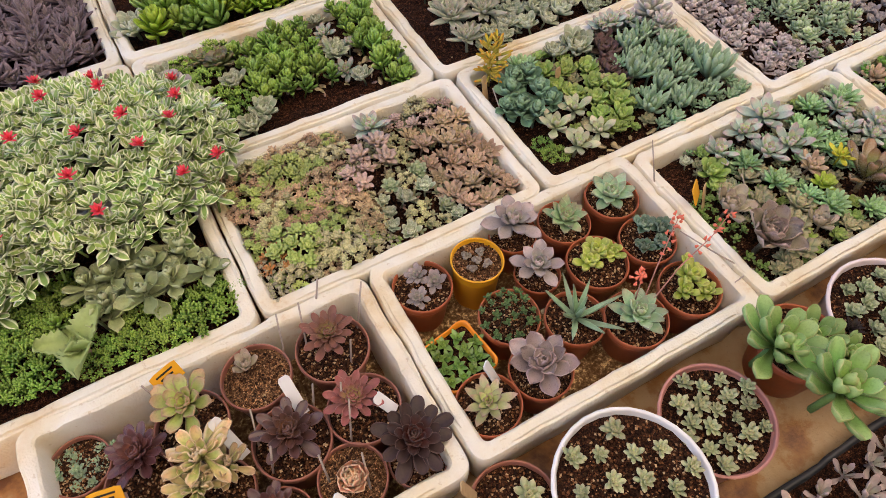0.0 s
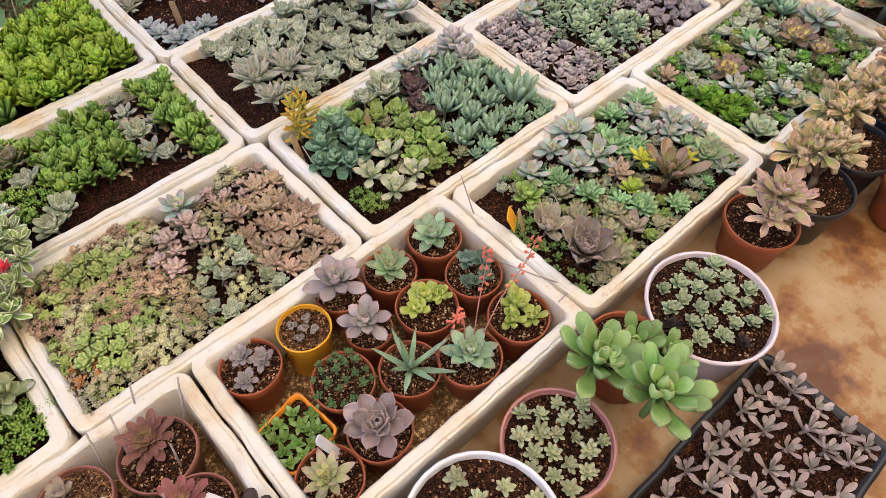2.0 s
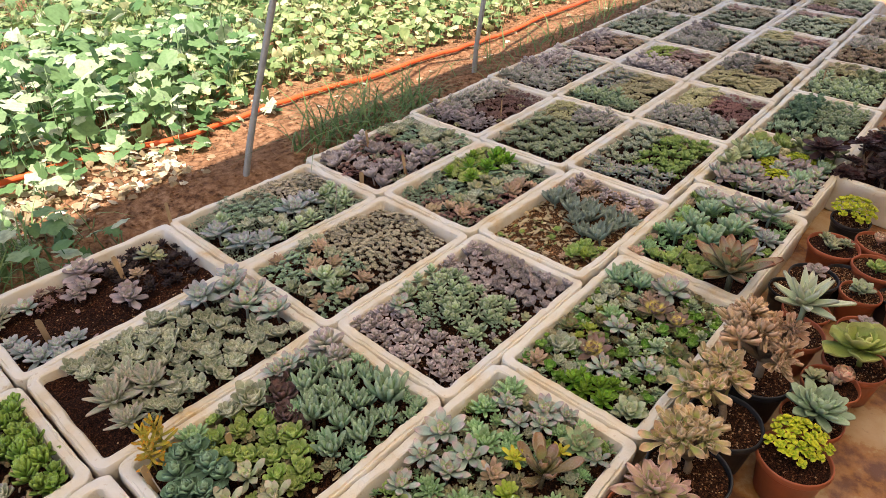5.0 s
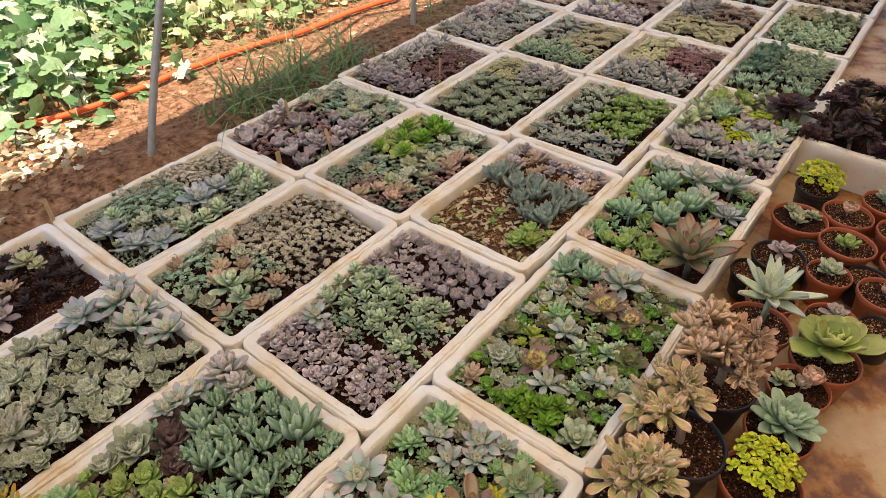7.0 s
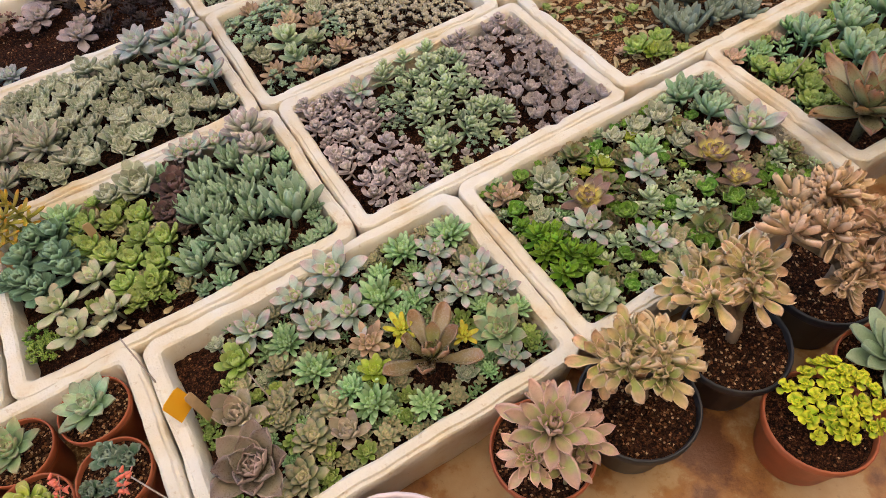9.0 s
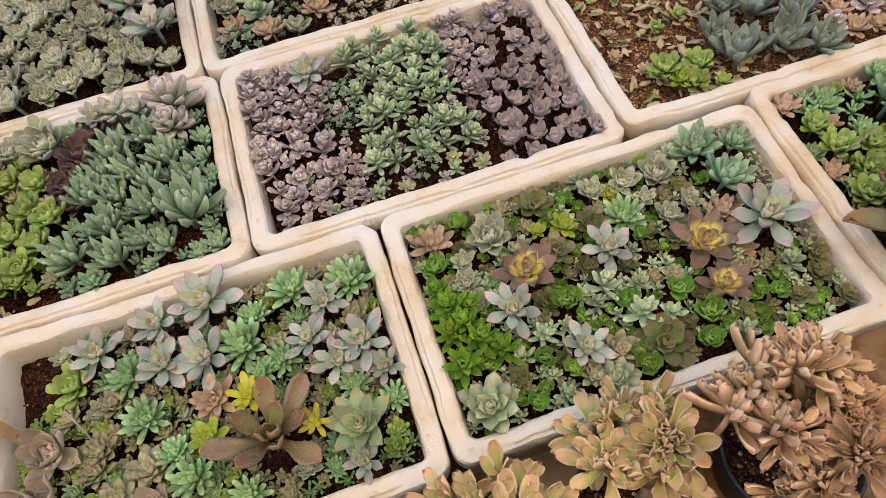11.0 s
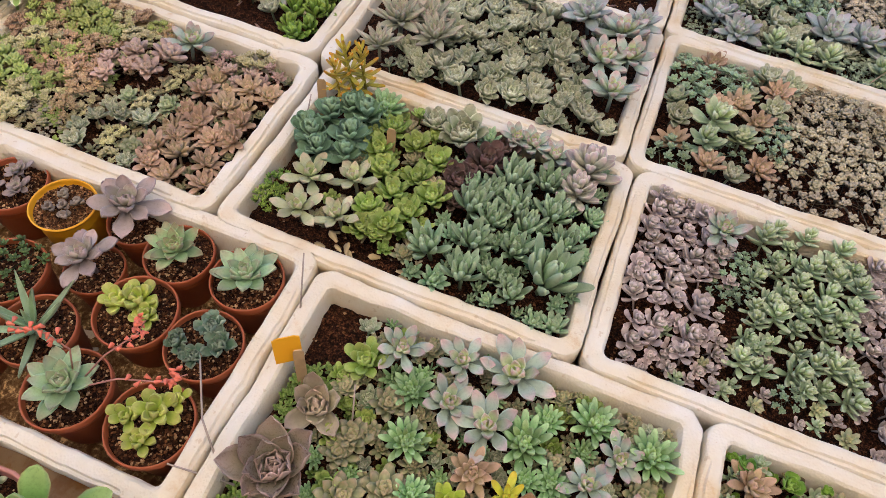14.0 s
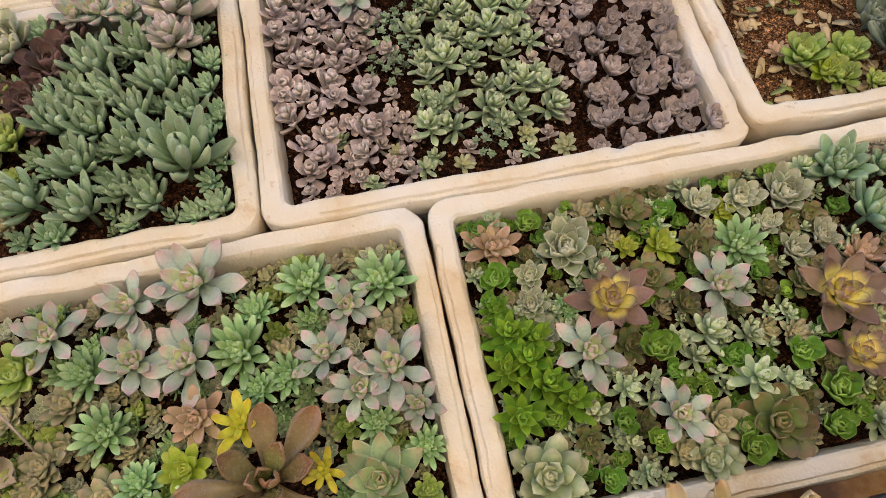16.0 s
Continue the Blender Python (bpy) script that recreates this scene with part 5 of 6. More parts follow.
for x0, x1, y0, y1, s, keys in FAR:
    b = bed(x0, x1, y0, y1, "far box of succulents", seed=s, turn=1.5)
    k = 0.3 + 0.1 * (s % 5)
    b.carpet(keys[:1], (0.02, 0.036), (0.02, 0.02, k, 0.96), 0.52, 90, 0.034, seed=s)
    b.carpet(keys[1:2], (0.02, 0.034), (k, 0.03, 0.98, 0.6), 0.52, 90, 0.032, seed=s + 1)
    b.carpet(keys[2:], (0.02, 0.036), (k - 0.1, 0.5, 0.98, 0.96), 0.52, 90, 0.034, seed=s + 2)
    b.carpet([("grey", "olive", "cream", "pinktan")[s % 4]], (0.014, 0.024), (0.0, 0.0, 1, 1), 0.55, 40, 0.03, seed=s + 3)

# ---- pots, and what stands in them ----
def pot(x, y, r, h, material, label, z=0.008, soil=True, deep=0.012, name="plant_pot", base=0.74, collar=0.16, grit=520, dry=None):
    """A moulded pot with a rolled collar, filled with soil. Returns the height of the soil."""
    c = h * (1 - collar)
    prof = [(r * base * 0.9, 0), (r * base, 0.004), (r * (base + 0.86 * (0.93 - base)), c - 0.003), (r * 0.94, c), (r * 0.985, c + 0.002), (r, c + 0.006), (r * 1.0, h - 0.003),
            (r * 0.985, h), (r * 0.955, h), (r * 0.94, h - 0.003), (r * 0.91, h - 0.02), (r * 0.8, h * 0.4), (r * 0.72, h * 0.12)]
    v, f = rings_mesh(lathe(prof, 30, 0.01, int(x * 1000)), True, True)
    ob = mesh_object(name, v, f, material)
    ob.matrix_world = pose(x, y, z, RND.uniform(-1.5, 1.5), RND.uniform(-1.5, 1.5), RND.uniform(0, 360))
    tagged(ob, label, "plant pot")
    if soil:
        rr = r * 0.925
        v, f, n = [(0, 0, h - deep)], [], 24
        for k in range(1, 9):
            for i in range(n):
                a, q = 2 * math.pi * i / n, rr * k / 8
                px, py = q * math.cos(a), q * math.sin(a)
                v.append((px, py, h - deep + 0.004 * noise.noise((px * 40 + x * 9, py * 40, y * 9)) + 0.0025 * noise.noise((px * 160, py * 160, x))))
        f += [(0, 1 + i, 1 + (i + 1) % n) for i in range(n)]
        f += [(1 + (k - 1) * n + i, 1 + k * n + i, 1 + k * n + (i + 1) % n, 1 + (k - 1) * n + (i + 1) % n) for k in range(1, 8) for i in range(n)]
        mesh_object("soil", v, f, dry or SOIL, ob, "crumbly dark potting soil")
        if grit:
            rnd, pieces = random.Random(int(x * 997)), []
            for _ in range(int(1.7 * grit)):
                a, q = rnd.uniform(0, 6.28), rr * 0.96 * math.sqrt(rnd.random())
                pieces.append(pebble(q * math.cos(a), q * math.sin(a), h - deep + 0.002, rnd.uniform(0.001, 0.0033), rnd))
            v, f = joined(pieces)
            tagged(mesh_object("grit", v, f, GRIT, ob, "pale pumice grit on the soil", False), kind="stuff")
    return z + h - deep


def stick(points, radius, material, name, label, category, taper=0.8):
    v, f = tube(points, radius, 6, taper)
    return tagged(mesh_object(name, v, f, material), label, category)


def slat(x, y, z, length, width, lean, turn, material, name, label, category):
    """A flat stake with rounded ends, stuck into the soil."""
    bm = bmesh.new()
    out = [(-width / 2, 0), (width / 2, 0), (width / 2, length * 0.93), (width * 0.32, length), (-width * 0.32, length), (-width / 2, length * 0.93)]
    a, b = [bm.verts.new((px, 0.0011, pz)) for px, pz in out], [bm.verts.new((px, -0.0011, pz)) for px, pz in out]
    bm.faces.new(a[::-1]), bm.faces.new(b)
    for i in range(6):
        bm.faces.new((a[i], a[(i + 1) % 6], b[(i + 1) % 6], b[i]))
    me = bpy.data.meshes.new(name)
    bmesh.ops.recalc_face_normals(bm, faces=bm.faces)
    bm.to_mesh(me)
    bm.free()
    me.materials.append(material)
    ob = new(name, me)
    ob.matrix_world = pose(x, y, z, lean, 0, turn)
    return tagged(ob, label, category)


def card(x, y, z, w, h, rx, turn, bars=0):
    """A yellow price card with short ink strokes."""
    ob = slat(x, y, z, h, w, rx, turn, YELLOW, "plant_label", "bright orange-yellow card label on a stalk", "label")
    for k in range(bars):
        bm = bmesh.new()
        bmesh.ops.create_cube(bm, size=1, matrix=Matrix.Translation((0, -0.0016, h * (0.75 - 0.25 * k))) @ Matrix.Diagonal((w * (0.62 - 0.15 * (k % 2)), 0.0006, h * 0.1, 1)))
        part("writing_bar", bm, INK, ob, "black ink stroke")
    return ob


def potted(x, y, r, h, key, size, label, material=None, z=0.030, dx=0.0, dy=0.0, lift=0.012, tilt=8, **k):
    top = pot(x, y, r, h, material or TERRACOTTA, label, z, **k)
    if key:
        leafy(key, x + dx, y + dy, top + lift, size, tilt)
    return top


def aeonium(x, y, z, heads, key, label, stem=0.006):
    """A branching aeonium: bare stems, each with a rosette on top. heads: (x, y, z, radius) in the world."""
    root = thing("aeonium", x, y, z, label, "aeonium")
    fork = Vector((0.3 * (heads[0][0] - x), 0.3 * (heads[0][1] - y), 0.35 * (heads[0][2] - z)))
    v, f = tube([(0, 0, -0.01), tuple(fork * 0.5 + Vector((0.003, -0.002, 0))), tuple(fork)], stem * 1.3, 7, 0.8)
    mesh_object("stem", v, f, STEM, root, "bare grey-brown woody stem")
    for hx, hy, hz, r in heads:
        p = Vector((hx - x, hy - y, hz - z))
        v, f = tube([tuple(fork), tuple((fork + p) / 2 + Vector((0.004, 0.003, -0.003))), tuple(p)], stem, 6, 0.75)
        mesh_object("branch", v, f, STEM, root)
        ob = new("rosette", plant_mesh(key, RND.randrange(3)))
        ob.parent = root
        d = Vector((p.x, p.y, 0)) - Vector((fork.x, fork.y, 0))
        ob.matrix_basis = pose(p.x, p.y, p.z, max(-40, min(40, -d.y * 500)), max(-40, min(40, d.x * 500)), RND.uniform(0, 360)) @ Matrix.Scale(r, 4)
    return root


def flower_stalk(points, label):
    """An arching pink stalk with coral buds along its end."""
    root = thing("flower_stalk", *points[0], label, "flower")
    o = Vector(points[0])
    v, f = tube([tuple(Vector(p) - o) for p in points], 0.0014, 5, 0.6)
    mesh_object("stalk", v, f, PINKSTEM, root)
    rnd, n = random.Random(int(points[0][0] * 1000)), len(points)
    for k in range(16):
        s = n - 1 - (k / 16) ** 1.2 * (n - 1) * 0.6
        i = min(n - 2, int(s))
        p = Vector(points[i]).lerp(Vector(points[i + 1]), s - i) - o + Vector((rnd.uniform(-1, 1), rnd.uniform(-1, 1), rnd.uniform(-.5, 1))) * 0.009
        bm = bmesh.new()
        bmesh.ops.create_cone(bm, segments=5, radius1=0.0035, radius2=0.001, depth=0.009, cap_ends=True,
                              matrix=Matrix.Translation(p) @ Matrix.Rotation(rnd.uniform(0, 3), 4, "X") @ Matrix.Rotation(rnd.uniform(0, 3), 4, "Y"))
        part("bud", bm, CORAL, root, smooth=True)
    return root


def heads_round(cx, cy, cz, spread, count, size, seed):
    """Rosette places in a loose ball."""
    rnd, out = random.Random(seed), []
    for k in range(count):
        a, e, q = k * 2.4, rnd.uniform(-0.5, 1.2), spread * rnd.uniform(0.7, 1.05)
        out.append((cx + q * math.cos(a) * math.cos(e), cy + q * math.sin(a) * math.cos(e), cz + 0.8 * q * math.sin(e), rnd.uniform(*size)))
    return out


CLAY = "terracotta-coloured plastic pot in a foam box"
# the box of small pots
planter_box(0.206, 0.815, 0.238, 0.650, "yellowed white foam box holding thirteen small pots", 0.118, 50, MUD)
t = potted(0.286, 0.577, 0.058, 0.11, None, 0, CLAY)
for dx, dy in ((-0.02, -0.022), (0.002, 0.024), (0.026, -0.004)):
    leafy("lilacrose", 0.286 + dx, 0.577 + dy, t + 0.014, 0.028)
t = potted(0.40, 0.571, 0.052, 0.125, None, 0, "yellow plastic cup pot with gravel in a foam box", YELLOW, grit=240, dry=DRY_SOIL, base=0.8, collar=0.06)
for dx, dy in ((-0.018, -0.012), (0.016, -0.016), (0.018, 0.014), (-0.012, 0.02), (0.0, 0.0)):
    leafy("stonecactus", 0.40 + dx, 0.571 + dy, t + 0.004, 0.013)
potted(0.507, 0.606, 0.05, 0.10, "lilacrose", 0.066, CLAY, dx=-0.005, dy=0.0, lift=0.045)
potted(0.607, 0.573, 0.055, 0.11, "green", 0.05, CLAY, lift=0.02)
potted(0.727, 0.576, 0.057, 0.115, "seagreen", 0.058, CLAY, lift=0.012)
potted(0.497, 0.503, 0.046, 0.095, "lilacrose", 0.056, CLAY, lift=0.04)
t = potted(0.609, 0.463, 0.062, 0.11, None, 0, CLAY)
for dx, dy, s in ((-0.022, 0.0, 0.034), (0.004, 0.012, 0.038), (0.03, -0.004, 0.03)):
    leafy("pawgreen", 0.609 + dx, 0.463 + dy, t + 0.02, s)
t = potted(0.729, 0.457, 0.058, 0.11, None, 0, CLAY)
for dx, dy, s in ((-0.028, -0.016, 0.024), (0.004, 0.024, 0.03), (0.03, 0.004, 0.03), (0.004, -0.026, 0.026)):
    leafy("curlyblue", 0.729 + dx, 0.457 + dy, t + 0.018, s)
potted(0.395, 0.447, 0.058, 0.11, "mossgreen", 0.056, CLAY, lift=0.006, tilt=3)
potted(0.500, 0.382, 0.058, 0.11, "aloe", 0.095, CLAY, lift=0.006, tilt=4)
potted(0.599, 0.327, 0.061, 0.11, "seagreen", 0.058, CLAY, lift=0.02)
flower_stalk([(0.60, 0.345, 0.15), (0.61, 0.36, 0.21), (0.595, 0.355, 0.26), (0.57, 0.345, 0.27)], "arching pink stalk with coral buds from a potted succulent")
flower_stalk([(0.615, 0.34, 0.15), (0.655, 0.37, 0.21), (0.70, 0.40, 0.255), (0.715, 0.41, 0.285)], "arching pink stalk with coral buds from a potted succulent")
flower_stalk([(0.615, 0.33, 0.15), (0.69, 0.35, 0.21), (0.76, 0.36, 0.245), (0.80, 0.37, 0.285)], "arching pink stalk with coral buds from a potted succulent")
t = potted(0.727, 0.332, 0.061, 0.11, None, 0, CLAY)
for dx, dy, s in ((-0.024, -0.006, 0.03), (0.006, 0.012, 0.038), (0.012, -0.03, 0.028), (0.02, 0.036, 0.024)):
    leafy("pawgreen", 0.727 + dx, 0.332 + dy, t + 0.02, s)
potted(0.390, 0.329, 0.058, 0.11, "rosetaupe", 0.066, CLAY, lift=0.03)
potted(0.273, 0.318, 0.058, 0.11, "greenpink", 0.05, CLAY, lift=0.018)
slat(0.312, 0.345, 0.125, 0.07, 0.018, -25, 40, WHITE, "plant_label", "blank white plastic stake label in a pot", "label")


def square_pot(x, y, half, h, z, turn, material, label):
    rings = []
    for q, hh in ((0.78, 0), (0.8, 0.003), (0.95, h * 0.85), (1.0, h * 0.86), (1.0, h), (0.94, h), (0.9, h - 0.02), (0.74, 0.01)):
        a = half * q
        rings.append([(p[0], p[1], hh) for p in rounded_loop(-a, a, -a, a, 0, 0.014, 0, 0, 1)])
    v, f = rings_mesh(rings, True, True)
    ob = mesh_object("plant_pot", v, f, material)
    ob.matrix_world = pose(x, y, z, 0, 0, turn)
    tagged(ob, label, "plant pot")
    a = half * 0.92
    n = 12
    v = [(-a + 2 * a * i / n, -a + 2 * a * j / n, h - 0.014 + 0.004 * noise.noise((i * .7, j * .7, 3))) for j in range(n + 1) for i in range(n + 1)]
    f = [(j * (n + 1) + i, j * (n + 1) + i + 1, j * (n + 1) + n + 2 + i, j * (n + 1) + n + 1 + i) for j in range(n) for i in range(n)]
    mesh_object("soil", v, f, SOIL, ob)


square_pot(0.278, 0.426, 0.054, 0.095, 0.03, 8, ORANGE, "square orange plastic pot of small stars in a foam box")
for k in range(15):
    leafy("haworthia", 0.278 + (k % 4 - 1.5) * 0.025 + RND.uniform(-.005, .005), 0.426 + (k // 4 - 1.5) * 0.025 + RND.uniform(-.005, .005), 0.118, 0.021)

# the box of aeoniums
planter_box(-0.425, 0.192, 0.236, 0.646, "yellowed white foam box holding potted aeoniums", 0.118, 51, MUD)
OLDCLAY = "brown plastic pot of gritty soil in a foam box"
t = potted(-0.049, 0.555, 0.062, 0.115, None, 0, OLDCLAY, OLD_POT, dry=DRY_SOIL, grit=160)
leafy("taupe", -0.06, 0.58, t + 0.012, 0.032)
t = pot(0.087, 0.544, 0.066, 0.115, OLD_POT, OLDCLAY, 0.03)
aeonium(0.087, 0.546, t, [(0.087, 0.556, t + 0.035, 0.056)], "aeonred", "wine-red aeonium rosette in a brown pot")
t = pot(-0.040, 0.421, 0.066, 0.115, OLD_POT, OLDCLAY, 0.03)
aeonium(-0.040, 0.421, t, [(-0.036, 0.428, t + 0.03, 0.064)], "aeondark", "dark wine aeonium rosette in a brown pot")
t = pot(0.089, 0.412, 0.064, 0.115, OLD_POT, OLDCLAY, 0.03)
aeonium(0.085, 0.415, t, [(0.077, 0.43, t + 0.03, 0.056)], "aeonred", "wine-red aeonium with a green heart in a brown pot")
t = pot(0.024, 0.322, 0.058, 0.11, OLD_POT, OLDCLAY, 0.03, dry=DRY_SOIL, grit=140)
leafy("peony", 0.022, 0.318, t + 0.012, 0.04)
t = pot(-0.172, 0.53, 0.062, 0.11, OLD_POT, OLDCLAY, 0.03)
aeonium(-0.172, 0.53, t, [(-0.165, 0.545, t + 0.05, 0.06)], "aeongreen", "green and pink aeonium in a brown pot")
t = pot(0.130, 0.304, 0.05, 0.10, OLD_POT, OLDCLAY, 0.03)
aeonium(0.130, 0.304, t, [(0.134, 0.322, t + 0.045, 0.074)], "aeonblack", "glossy blackish aeonium rosette in a brown pot")
t = pot(-0.170, 0.40, 0.062, 0.11, OLD_POT, OLDCLAY, 0.03)
aeonium(-0.170, 0.42, t, [(-0.168, 0.446, t + 0.055, 0.066), (-0.19, 0.41, t + 0.045, 0.05), (-0.14, 0.42, t + 0.04, 0.045)], "aeontan", "yellowish-tan aeonium with curled leaves in a brown pot")
t = pot(-0.275, 0.48, 0.056, 0.10, OLD_POT, OLDCLAY, 0.03)
aeonium(-0.27, 0.49, t, [(-0.258, 0.512, t + 0.04, 0.06)], "aeondark", "dark purple aeonium rosette in a brown pot")
t = pot(-0.10, 0.312, 0.056, 0.105, OLD_POT, OLDCLAY, 0.03)
aeonium(-0.105, 0.318, t, [(-0.106, 0.33, t + 0.02, 0.054)], "aeondark", "dark wine aeonium rosette in a brown pot")
t = pot(-0.235, 0.325, 0.058, 0.105, OLD_POT, OLDCLAY, 0.03)
leafy("limestar", -0.225, 0.335, t + 0.02, 0.045)
t = pot(-0.325, 0.40, 0.05, 0.10, OLD_POT, OLDCLAY, 0.03)
leafy("rosetaupe", -0.32, 0.44, t + 0.03, 0.04)
for dx, dy, s in ((0, 0, 0.05), (0.03, -0.05, 0.045), (-0.0, 0.045, 0.04), (0.05, 0.01, 0.04)):
    leafy("palesmall", -0.385 + dx, 0.565 + dy * 0.6, 0.085, s)
top = pot(-0.36, 0.565, 0.052, 0.08, OLD_POT, OLDCLAY, 0.03)
for x, y, l, lean, turn in ((-0.004, 0.455, 0.075, -48, 8), (0.132, 0.385, 0.05, -45, 40), (-0.114, 0.435, 0.085, -45, 20), (0.006, 0.27, 0.05, -45, 40)):
    slat(x, y, 0.138, l, 0.021, lean, turn, WHITE, "plant_label", "blank white plastic stake label in a pot", "label")
card(-0.175, 0.60, 0.165, 0.05, 0.032, -40, 20, 2)
card(-0.315, 0.45, 0.165, 0.05, 0.032, -40, -10, 2)
for x, y, u, w in ((0.044, 0.556, 0.064, 0.621), (0.005, 0.568, 0.022, 0.619), (0.136, 0.551, 0.179, 0.607), (0.048, 0.42, 0.068, 0.449), (0.042, 0.37, 0.068, 0.417),
                   (0.04, 0.292, 0.049, 0.329), (-0.012, 0.331, -0.01, 0.358), (-0.092, 0.434, -0.076, 0.477), (-0.088, 0.387, -0.069, 0.406), (0.011, 0.454, 0.027, 0.469),
                   (0.103, 0.504, 0.114, 0.511), (0.091, 0.637, 0.113, 0.65), (-0.1, 0.311, -0.102, 0.327), (-0.2, 0.58, -0.215, 0.6), (-0.15, 0.47, -0.16, 0.49)):
    stick([(x, y, 0.12), (u, w, 0.2)], 0.0021, TWIG, "stalk_stub", "dry grey cut stalk standing in a pot", "stalk", 0.8)

# pots on the sheet in front of the boxes
top = pot(0.400, 0.090, 0.130, 0.145, WHITE, "wide white plastic pot of seedlings on the sheet", 0.008, grit=1100, base=0.8, collar=0.08)
for k in range(15):
    a, q = k * 2.4, 0.105 * math.sqrt((k + 0.5) / 15)
    leafy("seedling", 0.400 + q * math.cos(a), 0.090 + q * math.sin(a), top + 0.008, RND.uniform(0.015, 0.024), group="seedlings in a white pot")
top = pot(0.602, 0.112, 0.100, 0.125, PINKRIM, "dark-soiled pot with a thin pink rim on the sheet", 0.008, base=0.8, collar=0.06, grit=300)
for k in range(19):
    a, q = k * 2.4 + 1, 0.083 * math.sqrt((k + 0.5) / 19)
    leafy("seedling", 0.602 + q * math.cos(a), 0.112 + q * math.sin(a), top + 0.008, RND.uniform(0.014, 0.023), group="seedlings in a pink-rimmed pot")
top = pot(1.012, 0.098, 0.126, 0.145, PINKWHITE, "wide pinkish-white plastic pot of small rosettes on the sheet", 0.008, base=0.82, collar=0.08, grit=900)
for k in range(24):
    a, q = k * 2.4 + 0.4, 0.10 * math.sqrt((k + 0.5) / 24)
    leafy("seagreensmall" if k not in (20, 22) else "dark", 1.012 + q * math.cos(a), 0.098 + q * math.sin(a), top + 0.008, RND.uniform(0.018, 0.025), group="small rosettes in a white pot")
top = pot(0.830, 0.146, 0.080, 0.125, TERRACOTTA, "terracotta-coloured plastic pot on the ground sheet", 0.008)
v, f = tube([(0.83, 0.14, top - 0.01), (0.79, 0.14, top + 0.04), (0.745, 0.14, top + 0.07)], 0.007, 7, 0.8)
tagged(mesh_object("leaning_trunk", v, f, STEM), "thick leaning trunk of a green succulent", "trunk")
leafy("greenbig", 0.722, 0.150, 0.205, 0.095, 14)
leafy("greenbig", 0.745, 0.044, 0.215, 0.100, 18)
leafy("greenbig", 0.815, 0.135, 0.165, 0.07, 14)
leafy("greenbig", 0.855, 0.085, 0.15, 0.062, 14)
top = pot(0.225, 0.160, 0.074, 0.115, OLD_POT, "brown plastic pot on the ground sheet", 0.008)
leafy("seedling", 0.255, 0.165, top + 0.012, 0.03), leafy("seedling", 0.225, 0.125, top + 0.01, 0.022)
slat(0.185, 0.20, top - 0.01, 0.09, 0.02, -20, 60, WOOD, "wooden_label", "plain wooden stick label in a pot", "label")
pot(0.075, 0.150, 0.070, 0.10, BLACK, "black plastic pot of soil on the sheet", 0.008)

top = pot(1.290, 0.150, 0.080, 0.125, TERRACOTTA, "terracotta-coloured plastic pot on the ground sheet", 0.008)
aeonium(1.29, 0.15, top, [(1.295, 0.145, 0.20, 0.085), (1.255, 0.135, 0.18, 0.055), (1.33, 0.12, 0.178, 0.055), (1.29, 0.10, 0.168, 0.045), (1.315, 0.175, 0.185, 0.05)], "aeonpink", "pink and green aeonium in a terracotta-coloured pot")
BLK = "ribbed black plastic nursery pot on the sheet"
top = pot(1.447, 0.126, 0.092, 0.135, BLACK, BLK, 0.008, grit=500)
aeonium(1.447, 0.13, top, heads_round(1.452, 0.155, 0.215, 0.05, 7, (0.052, 0.07), 1), "aeontan", "tan and green curled aeonium in a black pot", 0.008)
top = pot(1.640, 0.124, 0.088, 0.135, BLACK, BLK, 0.008, grit=500)
aeonium(1.64, 0.13, top, heads_round(1.645, 0.175, 0.225, 0.052, 7, (0.052, 0.068), 2), "aeontan", "tan and green curled aeonium in a black pot", 0.008)
top = pot(1.846, 0.126, 0.089, 0.135, BLACK, BLK, 0.008, grit=500)
aeonium(1.846, 0.12, top, heads_round(1.79, 0.14, 0.285, 0.075, 17, (0.042, 0.055), 3), "aeonbrown", "shrivelled brown aeonium head in a black pot", 0.009)
TERRA = "terracotta-coloured plastic pot on the ground sheet"
top = pot(1.652, -0.036, 0.081, 0.12, TERRACOTTA, TERRA, 0.008, grit=120)
leafy("yellowcluster", 1.672, -0.026, top + 0.03, 0.075, 6)
v, f = tube([(1.66, -0.035, top - 0.01), (1.668, -0.03, top + 0.04)], 0.006, 6)
tagged(mesh_object("woody_trunk", v, f, STEM), "short woody trunk of a yellow-green succulent", "trunk")
potted(1.808, -0.027, 0.072, 0.115, "bluerose", 0.085, TERRA, z=0.008, lift=0.03)
top = pot(1.955, -0.028, 0.070, 0.115, TERRACOTTA, TERRA, 0.008, grit=80)
leafy("peony", 1.98, -0.045, top + 0.012, 0.04), leafy("seedling", 1.945, 0.01, top + 0.01, 0.035), leafy("taupe", 1.96, -0.03, top + 0.01, 0.03)
potted(2.085, -0.055, 0.080, 0.115, "roundgreen", 0.10, TERRA, z=0.008, lift=0.045)
potted(2.090, 0.110, 0.080, 0.125, "whiteleaf", 0.115, TERRA, z=0.008, lift=0.10)
potted(2.24, -0.035, 0.070, 0.105, "lilacrose", 0.045, TERRA, z=0.008, lift=0.03)
potted(2.245, 0.115, 0.066, 0.10, "limestar", 0.05, TERRA, z=0.008, lift=0.02)
potted(2.433, 0.150, 0.074, 0.10, "lilacrose", 0.045, "small black plastic pot on the sheet", BLACK, z=0.008, lift=0.025)
potted(2.44, 0.02, 0.060, 0.10, "seagreensmall", 0.045, TERRA, z=0.008)
potted(2.425, -0.125, 0.072, 0.11, "peony", 0.034, TERRA, z=0.008)
